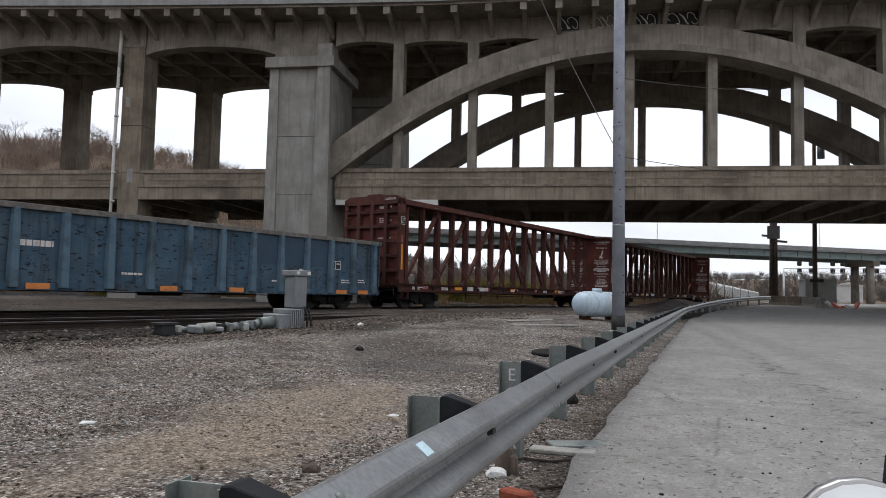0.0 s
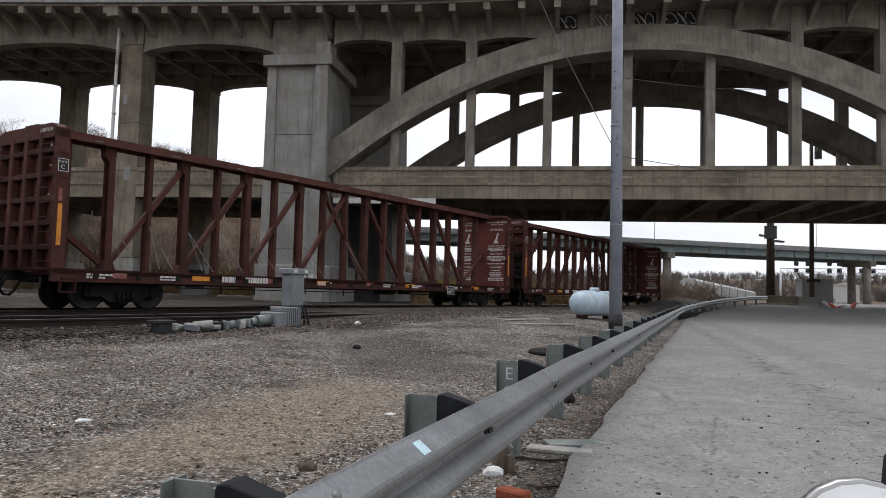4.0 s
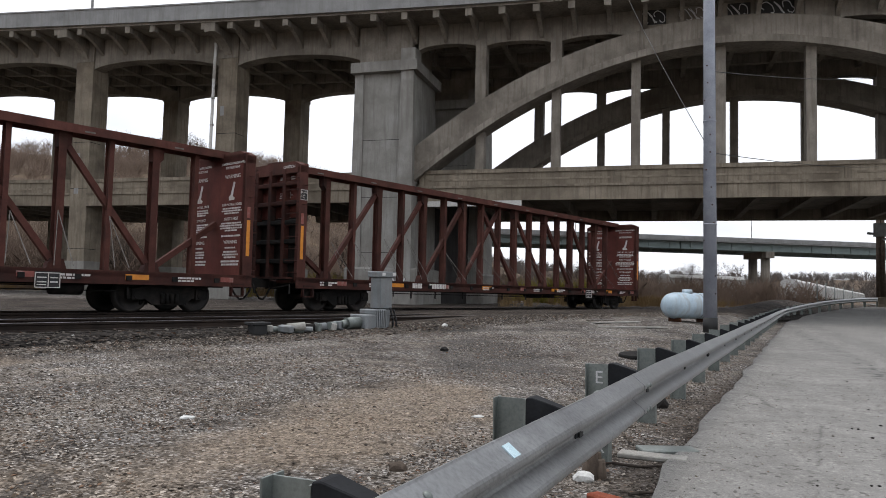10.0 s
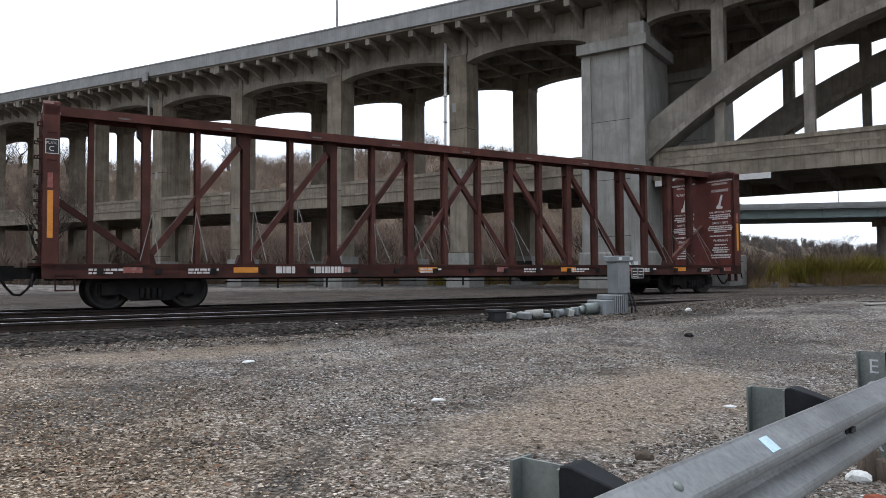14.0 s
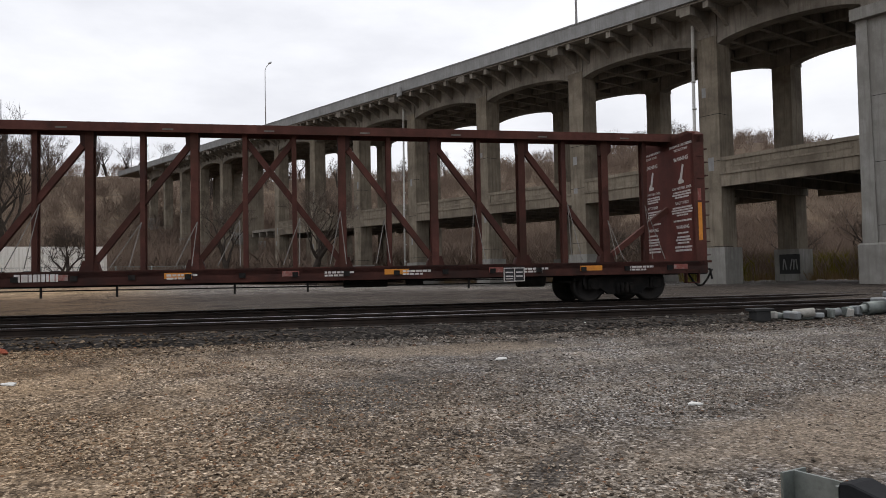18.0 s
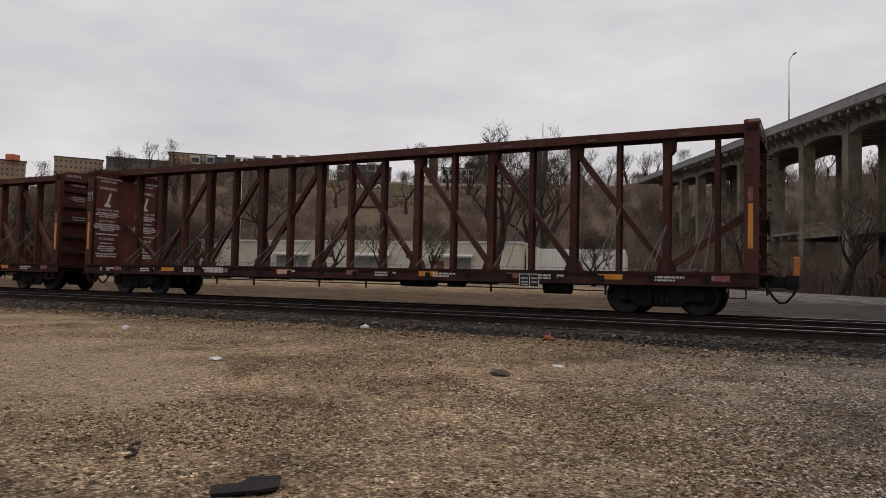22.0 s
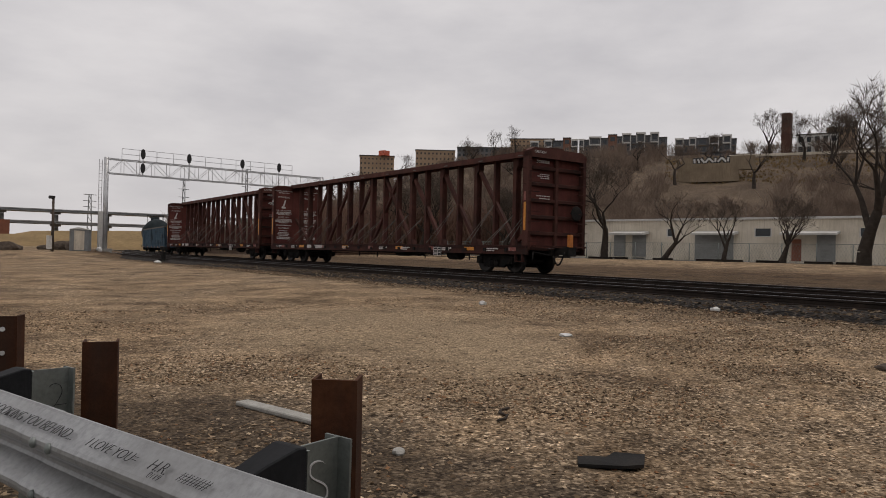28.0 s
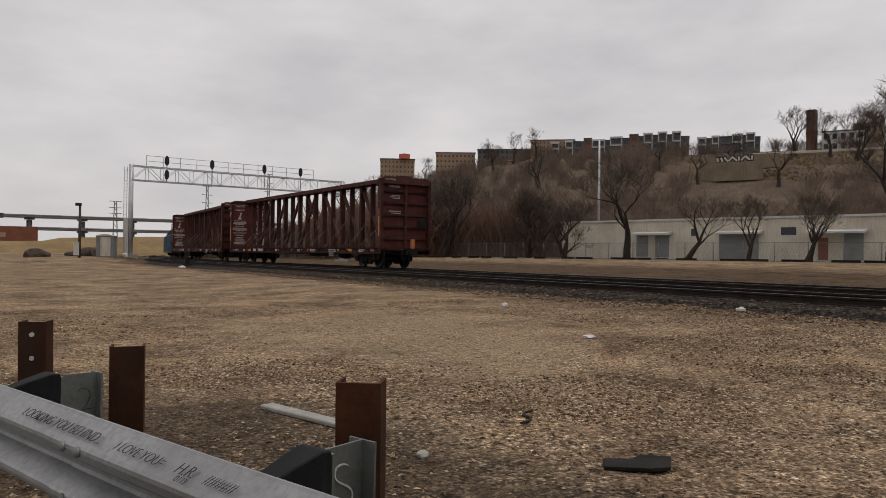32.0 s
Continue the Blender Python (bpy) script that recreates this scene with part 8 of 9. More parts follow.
def bluff_buildings():
    block("apartment_tower", "tan brick apartment block on the bluff", 138.2, 135.5, 300, 0.105, 0.131, 14, BRICK_TAN, 4, 9, share=0.36)
    c = polar(136.3, 298)
    rb = thing("roof_plant_room", "small red plant room on a roof", "building", at=pose(c.x, c.y, 1.2 + 0.131 * 300))
    bm = bm_new()
    box(bm, -1.6, 1.6, -1.6, 1.6, 0, 2.0)
    part("plant_room", bm, BARRIER_RED, rb)
    block("apartment_tower", "tan brick apartment block on the bluff", 133.8, 130.7, 310, 0.112, 0.141, 14, BRICK_TAN, 4, 10, share=0.36)
    block("apartment_block", "dark glazed apartment block on the bluff", 130.5, 126.2, 300, 0.118, 0.146, 12, PANEL_DARK, 4, 12)
    block("apartment_tower", "tall tan brick apartment block with roof masts", 126.3, 122.9, 292, 0.125, 0.1585, 14, BRICK_TAN, 6, 11, share=0.36)
    # modern row: charcoal units whose white or terracotta top bays stand proud, under stepped roofs
    for az0, az1, top, kind in ((124.75, 124.1, 0.1555, "white"), (123.65, 123.05, 0.157, "white"), (123.0, 122.2, 0.156, "charcoal"), (122.2, 121.6, 0.16, "terracotta"), (121.6, 120.6, 0.158, "white"), (120.6, 120.2, 0.157, "charcoal"), (120.2, 119.3, 0.1612, "white"), (119.3, 118.75, 0.159, "charcoal"), (118.75, 118.1, 0.1638, "terracotta"), (118.1, 117.7, 0.161, "charcoal"), (117.7, 117.05, 0.165, "white"), (117.05, 116.65, 0.162, "charcoal"), (116.65, 116.0, 0.166, "white"), (116.0, 115.6, 0.162, "charcoal"), (115.6, 115.0, 0.166, "white"), (115.0, 114.4, 0.159, "charcoal"), (113.8, 113.2, 0.1568, "white"), (113.2, 112.8, 0.155, "charcoal"), (112.8, 112.3, 0.158, "white"), (112.3, 111.4, 0.1565, "charcoal"), (111.4, 110.7, 0.159, "white"), (110.7, 110.45, 0.157, "charcoal"), (110.45, 109.85, 0.16, "white"), (109.85, 109.5, 0.1545, "charcoal")):
        town_house(az0, az1, top, kind)
    block("villa", "pale pitched-roof building among trees on the bluff", 105.5, 102.9, 270, 0.132, 0.156, 12, PANEL_WHITE, 2, 5)
    block("office_tower", "dark grey office tower on the bluff", 98.3, 97.1, 320, 0.1, 0.182, 10, PANEL_DARK, 6, 3)
    block("apartment_tower", "distant tan building on the bluff", 103.6, 101.8, 330, 0.115, 0.163, 10, BRICK_TAN, 4, 5)
    c = polar(106.15, 275)
    ch = thing("brick_chimney", "tall dark red brick chimney on the bluff", "chimney", at=pose(c.x, c.y, 0))
    bm = bm_new()
    box(bm, -1.4, 1.4, -1.4, 1.4, 24, 1.2 + 0.184 * 275)
    part("shaft", bm, CHIMNEY_BRICK, ch, "sooty red brick shaft")
    # retaining wall with painted letters, road rail above
    a, b = polar(113.6, 224), polar(109.3, 224)
    rw = thing("retaining_wall", "tan retaining wall with white graffiti on the bluff", "wall", kind="structure")
    bm = bm_new()
    bar(bm, (a.x, a.y, 1.2 + 0.1105 * 224), (b.x, b.y, 1.2 + 0.112 * 224), 2.0, 0.024 * 224)
    part("wall_face", bm, WALL_TAN, rw, "tan concrete face")
    bm = bm_new()
    c, e = polar(113.3, 230), polar(108.2, 230)
    bar(bm, (c.x, c.y, 1.2 + 0.1215 * 230), (e.x, e.y, 1.2 + 0.124 * 230), 2.0, 0.018 * 230)
    part("upper_wall", bm, WALL_TAN, rw, "upper step of the tan wall")
    dirn = (e - c).normalized()
    rnd = random.Random(9)
    for i in range(9):
        p = c + dirn * (3.6 + i * 1.18)
        n = Vector((-p.x, -p.y, 0)).normalized()
        lean = rnd.uniform(-0.7, 0.7)
        z = 1.2 + 0.1262 * 230 + 0.05 * i
        for proud, wide, tall, material in ((1.1, 1.05, 0.95, BLACK), (1.25, 0.55, 0.6, PANEL_WHITE)):
            bm = bm_new()
            o = p + n * proud
            bar(bm, (o.x - dirn.x * lean, o.y - dirn.y * lean, z - tall), (o.x + dirn.x * lean, o.y + dirn.y * lean, z + tall), wide, 0.1, (n.x, n.y, 0))
            part("graffiti_letter", bm, material, rw, "block graffiti shape")
    bm = bm_new()
    a, b = polar(110.0, 262), polar(99.0, 262)
    bar(bm, (a.x, a.y, 1.2 + 0.1325 * 262), (b.x, b.y, 1.2 + 0.1325 * 262), 0.4, 0.8)
    tagged(part("road_barrier", bm, WALL_CREAM), "pale road barrier along the bluff", "barrier", kind="structure")
    # pavilions with red roofs
    for az in (127.9, 126.3):
        c = polar(az, 262)
        z = 1.2 + 0.1245 * 262
        p = thing("lookout_pavilion", "small stone pavilion with red tile roof", "pavilion", "lookout pavilions", at=pose(c.x, c.y, z - 3))
        bm = bm_new()
        box(bm, -1.5, 1.5, -1.5, 1.5, -3, 4.2)
        part("shell", bm, WALL_CREAM, p)
        bm = bm_new()
        quad_box(bm, [(-2.2, -2.2, 4.2), (2.2, -2.2, 4.2), (2.2, 2.2, 4.2), (-2.2, 2.2, 4.2), (-0.1, -0.1, 5.3), (0.1, -0.1, 5.3), (0.1, 0.1, 5.3), (-0.1, 0.1, 5.3)])
        part("roof", bm, BRICK_RED, p, "red tile roof")
    # tall slim masts
    for az, d, e0, e1 in ((121.1, 110, 0.0, 0.158), (97.5, 300, 0.1, 0.222)):
        c = polar(az, d)
        m = thing("lamp_mast", "tall slim pale steel mast", "mast", "tall masts", at=pose(c.x, c.y, ground_z(c.x, c.y)))
        bm = bm_new()
        tube(bm, (0, 0, -0.5), (0, 0, 1.2 + e1 * d - ground_z(c.x, c.y)), 0.22 if d < 200 else 0.35, 0.14 if d < 200 else 0.2, 8)
        part("mast_pole", bm, ALU, m)


bluff_buildings()


def deck_lamps():
    for u, h in ((40.5, 9.5), (105.8, 9.3), (193.0, 9.0)):
        p = uv(u, upper_z(u), -2.5)
        l = thing("street_lamp", "slim grey street lamp on the viaduct parapet", "street lamp", "viaduct lamps", at=pose(*p))
        bm = bm_new()
        tube(bm, (0, 0, -0.3), (0, 0, h - 0.6), 0.1, 0.06, 8)
        part("pole", bm, ALU, l)
        bm = bm_new()
        pts = [(0, 0, h - 0.65), (EU[0] * -0.5, EU[1] * -0.5, h - 0.2), (EU[0] * -1.6, EU[1] * -1.6, h)]
        for a, b in zip(pts, pts[1:]):
            tube(bm, a, b, 0.05, 0.045, 7)
        arm = part("arm", bm, ALU, l)
        bm = bm_new()
        bar(bm, (EU[0] * -1.5, EU[1] * -1.5, h), (EU[0] * -2.3, EU[1] * -2.3, h + 0.05), 0.3, 0.14)
        part("lamp_head", bm, ALU, arm)
    # small sign box hung on the parapet
    p = uv(67.0, upper_z(67.0) - 1.1, -2.8)
    s = tagged(new("deck_sign", None), "small box sign hung on the parapet", "sign")
    s.matrix_basis = pose(*p)
    bm = bm_new()
    box(bm, -0.55, 0.55, -0.1, 0.1, -0.5, 0.4)
    part("sign_box", bm, CONCRETE_NEW, s)


deck_lamps()


# ---- far right: green girder bridge, hoppers, barriers, signal, poles ----
def green_bridge():
    b = thing("girder_bridge", "pale green steel girder road bridge beyond the arch", "bridge", kind="structure")
    a, c = Vector((-42.0, 83.0, 0)), Vector((80, 175, 0))
    way = (c - a).normalized()
    side = Vector((way.y, -way.x, 0))
    f = lambda t, v, z: (a.x + way.x * t + side.x * v, a.y + way.y * t + side.y * v, z)
    L = (c - a).length
    for v in (0.0, 9.0):
        t = 0.0
        while t < L:
            t1 = min(t + 30.0, L)
            bm = bm_new()
            bar(bm, f(t + 0.1, -v, 8.25), f(t1 - 0.1, -v, 8.25), 0.5, 1.0)
            g = part("girder", bm, STEEL_GREEN, b, "pale green plate girder")
            for k in range(10):
                bm = bm_new()
                bar(bm, f(t + 1.5 + 3 * k, -v + 0.3, 7.8), f(t + 1.5 + 3 * k, -v + 0.3, 8.7), 0.12, 0.12, (way.x, way.y, 0))
                part("stiffener", bm, STEEL_GREEN, g)
            t += 30.0
    bm = bm_new()
    bar(bm, f(0, -4.5, 8.88), f(L, -4.5, 8.88), 11.0, 0.24)
    part("deck", bm, CONCRETE_NEW, b)
    bm = bm_new()
    bar(bm, f(0, 0.9, 9.2), f(L, 0.9, 9.2), 0.3, 0.5)
    part("parapet", bm, CONCRETE_NEW, b)
    for t in (21.4, 43.0, 79.0, 116.0):
        for v in (-0.6, -3.6):
            p = f(t, v, 0)
            bm = bm_new()
            tube(bm, (p[0], p[1], ground_z(p[0], p[1]) - 0.5), (p[0], p[1], 6.95), 0.6, 0.6, 12)
            part("pier_column", bm, CONCRETE, b)
        bm = bm_new()
        bar(bm, f(t, 0.6, 7.3), f(t, -5.0, 7.3), 1.2, 0.88)
        part("pier_cap", bm, CONCRETE, b)
    for t in (15, 40, 68, 96, 120):
        p = f(t, 0.9, 9.4)
        bm = bm_new()
        tube(bm, p, (p[0], p[1], 13.2), 0.05, 0.04, 6)
        part("light_pole", bm, ALU, b)


green_bridge()


def hopper_car():
    car = thing("covered_hopper", "white covered hopper car parked far down the line", "freight car", "parked hoppers")
    bm = bm_new()
    prof = [(-1.45, 1.5), (-1.5, 3.9), (-0.9, 4.4), (0.9, 4.4), (1.5, 3.9), (1.45, 1.5), (0.6, 0.9), (-0.6, 0.9)]
    extrude(bm, prof, lambda a, b, d: (a, d, b), -7.0, 7.0)
    part("body", bm, CAR_WHITE, car)
    for y in np.arange(-6.6, 6.7, 1.65):
        for x in (-1.52, 1.5):
            bm = bm_new()
            box(bm, x, x + 0.06, y - 0.07, y + 0.07, 1.5, 3.9)
            part("rib", bm, CAR_WHITE, car)
    for y in (-6.0, 6.0):
        bm = bm_new()
        for dy in (-0.9, 0.9):
            tube(bm, (-0.85, y + dy, 0.46), (0.85, y + dy, 0.46), 0.46, 0.46, 14)
        box(bm, -1.0, 1.0, y - 1.2, y + 1.2, 0.4, 0.75)
        part("truck", bm, GRIME, car)
    bm = bm_new()
    box(bm, -0.3, 0.3, -8.3, 8.3, 0.75, 1.1)
    for y in (-7.9, 7.9):
        box(bm, -1.4, 1.4, y - 0.1, y + 0.1, 0.9, 1.2)
    part("centre_sill", bm, GRIME, car)
    return car


def parked_hoppers():
    a, b = Vector((-5.9, 148, 0)), Vector((19, 470, 0))
    way = (b - a).normalized()
    turn = math.degrees(math.atan2(-way.x, way.y))
    first = None
    for i in range(14):
        p = a + way * (i * 17.2)
        m = pose(p.x, p.y, 0.4, 0, 0, turn)
        if first is None:
            first = hopper_car()
            first.matrix_basis = m
        else:
            copy_thing(first, m)
    # tank cars parked in the brush behind the train
    for i in range(1):
        p = Vector((-17.5 + i * 9.0, 117 + i * 9.5, 0))
        copy_thing(first, pose(p.x, p.y, 0.2, 0, 0, -42))


parked_hoppers()


def road_end():
    # concrete barriers across the road's end
    for i, (az, d, turn, mat, lab) in enumerate(((-3.85, 62.5, 4, CONCRETE_BROWN, "stained concrete road barrier"), (-5.3, 61.5, -18, CONCRETE_PIER, "pale concrete road barrier"), (-6.05, 61, 60, CONCRETE_PIER, "pale concrete road barrier turned end on"))):
        p = polar(az, d)
        b = thing("road_barrier", lab + " at the road's end", "barrier", "road barriers", at=pose(p.x, p.y, ground_z(p.x, p.y) + 0.03, 0, 0, turn))
        bm = bm_new()
        prof = [(-0.3, 0), (0.3, 0), (0.3, 0.1), (0.16, 0.35), (0.09, 0.85), (-0.09, 0.85), (-0.16, 0.35), (-0.3, 0.1)]
        l = 1.2 if i == 0 else 0.6
        extrude(bm, prof, lambda a, c, d: (d, a, c), -l, l)
        part("barrier_block", bm, mat, b, "", 0.02)
    rnd = random.Random(17)
    for i in range(5):
        p = polar(-6.5 - i * 0.4, 60 + rnd.uniform(-1, 2))
        b = thing("traffic_barrel", "toppled orange and white traffic barrier scrap", "barrier", "orange scraps", at=pose(p.x, p.y, ground_z(p.x, p.y) + 0.05, 0, 0, rnd.uniform(0, 180)))
        bm = bm_new()
        bar(bm, (-0.28, 0, 0.1), (0.28, 0, rnd.uniform(0.2, 0.55)), 0.25, 0.18)
        part("scrap", bm, BARRIER_RED if i % 3 else PANEL_WHITE, b)
    # grey equipment shed
    p = polar(-5.75, 72)
    z = ground_z(p.x, p.y)
    s = thing("equipment_shed", "plain grey equipment shed beside the line", "shed", at=pose(p.x, p.y, z, 0, 0, 10))
    bm = bm_new()
    box(bm, -1.25, 1.25, -1.0, 1.0, -0.2, 2.3)
    part("shell", bm, CONCRETE_NEW, s, "dull pale metal walls")
    bm = bm_new()
    box(bm, -1.35, 1.35, -1.1, 1.1, 2.3, 2.4)
    part("roof", bm, CONCRETE_NEW, s)
    # signal mast with arms
    p = polar(-2.95, 70)
    z = ground_z(p.x, p.y)
    m = thing("signal_mast", "dark railway signal mast with sloping platform arms", "signal", at=pose(p.x, p.y, z))
    for dx in (-0.3, 0.3):
        bm = bm_new()
        tube(bm, (dx * 0.6, 0, -0.2), (dx * 0.5, 0, 7.4), 0.2, 0.16, 10)
        part("mast", bm, WOOD_POLE, m)
    bm = bm_new()
    box(bm, -0.5, 0.5, -0.3, 0.3, 5.9, 7.0)
    part("equipment_box", bm, BOX_GREY, m)
    for z0, x0, x1 in ((6.2, -0.95, -0.2), (5.7, 0.1, 1.1)):
        bm = bm_new()
        bar(bm, (x0, 0, z0), (x1, 0, z0 - 0.1), 0.5, 0.16)
        part("arm", bm, BOX_GREY, m)
    # timber pole with crossarm and transformer
    p = polar(-5.6, 66)
    z = ground_z(p.x, p.y)
    t = thing("utility_pole", "tall dark timber utility pole with transformer", "pole", at=pose(p.x, p.y, z))
    bm = bm_new()
    tube(bm, (0, 0, -0.3), (0, 0, 15.0), 0.2, 0.13, 10)
    part("pole", bm, WOOD_POLE, t)
    bm = bm_new()
    tube(bm, (0.5, 0, 12.1), (0.5, 0, 13.1), 0.28, 0.28, 12)
    part("transformer", bm, BOX_GREY, t)
    bm = bm_new()
    bar(bm, (-0.6, 0, 14.4), (0.6, 0, 14.4), 0.12, 0.12)
    part("crossarm", bm, WOOD_POLE, t)
    bm = bm_new()
    box(bm, -0.4, 0.6, -0.28, -0.22, 2.0, 2.25)
    part("street_sign", bm, BLACK, t, "small black sign board")
    # distant signal gantry, sheds and white store
    c = polar(-6.0, 170)
    g = thing("signal_gantry", "far signal gantry with dark heads over the line", "signal bridge", "far gantry", at=pose(c.x, c.y, 0.5, 0, 0, -6))
    bm = bm_new()
    lattice(bm, (-7, 0, 7.0), (19, 0, 7.0), 0.8, 0.9, 14, 0.05)
    part("truss", bm, ALU, g)
    for x in (-7, 18.5):
        bm = bm_new()
        tube(bm, (x, 0, -1), (x, 0, 7), 0.2, 0.2, 8)
        part("leg", bm, ALU, g)
    for x in (-4.0, -1.8, 2.2, 4.0, 8.0, 10.0):
        for z in (7.0, 8.6):
            bm = bm_new()
            box(bm, x - 0.45, x + 0.45, -0.3, 0.0, z - 0.6, z + 0.6)
            part("signal_head", bm, SIGNAL_BLACK, g, "", 0.2)
    c = polar(-7.7, 225)
    ws = thing("white_store", "low white storage building far away", "building", "far sheds", at=pose(c.x, c.y, ground_z(c.x, c.y), 0, 0, -8))
    bm = bm_new()
    box(bm, -3.4, 3.4, 0, 12, -1, 4.6)
    part("wall", bm, PANEL_WHITE, ws, "plain white metal wall")
    bm = bm_new()
    quad_box(bm, [(-3.7, -0.3, 4.6), (3.7, -0.3, 4.6), (3.7, 12.3, 4.6), (-3.7, 12.3, 4.6), (-0.2, -0.3, 5.5), (0.2, -0.3, 5.5), (0.2, 12.3, 5.5), (-0.2, 12.3, 5.5)])
    part("roof", bm, PANEL_WHITE, ws)
    bm = bm_new()
    box(bm, 1.0, 2.6, -0.05, 0.02, 0, 2.8)
    part("door", bm, DOOR_GREY, ws)
    for i in range(5):
        p = polar(-0.8 - i * 0.05, 60 + i * 11.0)
        x = polar(0.9 - i * 0.55, 62 + i * 9)
        b = thing("marker_post", "thin white and dark lineside marker post", "post", "marker posts", at=pose(x.x, x.y, ground_z(x.x, x.y)))
        bm = bm_new()
        tube(bm, (0, 0, -0.2), (0, 0, 2.0), 0.04, 0.04, 6)
        part("shaft", bm, GALV_DULL, b)


road_end()


# ---- vegetation ----
def limb(bm, p, d, length, r, depth, rnd, twigs, spread, lean=0.2):
    """One branch of a bare tree, forking until it ends in twigs."""
    n = 3 if depth else 1
    r = max(r, 0.006)
    pts = [p]
    for i in range(n):
        d = (d + Vector((rnd.uniform(-1, 1), rnd.uniform(-1, 1), rnd.uniform(-0.5, 0.8))) * lean).normalized()
        pts.append(pts[-1] + d * length / n)
    rr = [r * (1 - 0.42 * i / n) for i in range(n + 1)]
    sides = 7 if depth > 3 else 4 if depth > 1 else 3
    for i in range(n):
        tube(bm if depth > 1 else twigs, pts[i], pts[i + 1], rr[i], rr[i + 1], sides, False)
    if depth == 0:
        return
    kids = 3 if depth > 1 else 12
    for k in range(kids):
        at = pts[-1] if k < 2 else pts[rnd.choice((1, 2, 3))]
        side = Vector((rnd.uniform(-1, 1), rnd.uniform(-1, 1), rnd.uniform(-0.25, 0.7))).normalized()
        nd = (d * (1 - spread) + side * spread + Vector((0, 0, 0.1))).normalized()
        limb(bm, at, nd, length * (rnd.uniform(0.62, 0.85) if depth > 1 else rnd.uniform(0.4, 0.7)), rr[-1] * rnd.uniform(0.62, 0.85), depth - 1, rnd, twigs, spread, lean)


def tree_meshes(seed, height, stems=1, depth=6, spread=0.52, lean_way=(0, 0)):
    rnd = random.Random(seed)
    bm, tw = bm_new(), bm_new()
    for s in range(stems):
        d = Vector((rnd.uniform(-0.25, 0.25) * (stems > 1) + lean_way[0], rnd.uniform(-0.25, 0.25) * (stems > 1) + lean_way[1], 1)).normalized()
        limb(bm, Vector((rnd.uniform(-0.25, 0.25) * (stems > 1), rnd.uniform(-0.25, 0.25) * (stems > 1), -0.3)), d, height * 0.22, height * 0.027, depth, rnd, tw, spread)
    me = []
    tall = height / max(v.co.z for v in tw.verts)
    for b in (bm, tw):
        bmesh.ops.scale(b, vec=(tall, tall, tall), verts=b.verts)
    for b, name, m in ((bm, "trunk", BARK), (tw, "crown", TWIG)):
        x = bpy.data.meshes.new(name)
        b.to_mesh(x)
        b.free()
        x.materials.append(m)
        me.append(x)
    return me


def put_tree(me, x, y, scale, turn, label, group):
    t = thing("tree", label, "tree", group, at=pose(x, y, ground_z(x, y), 0, 0, turn))
    t.scale = (scale,) * 3
    for name, m in zip(("trunk", "crown"), me):
        o = new(name, m)
        o.parent = t
    return t


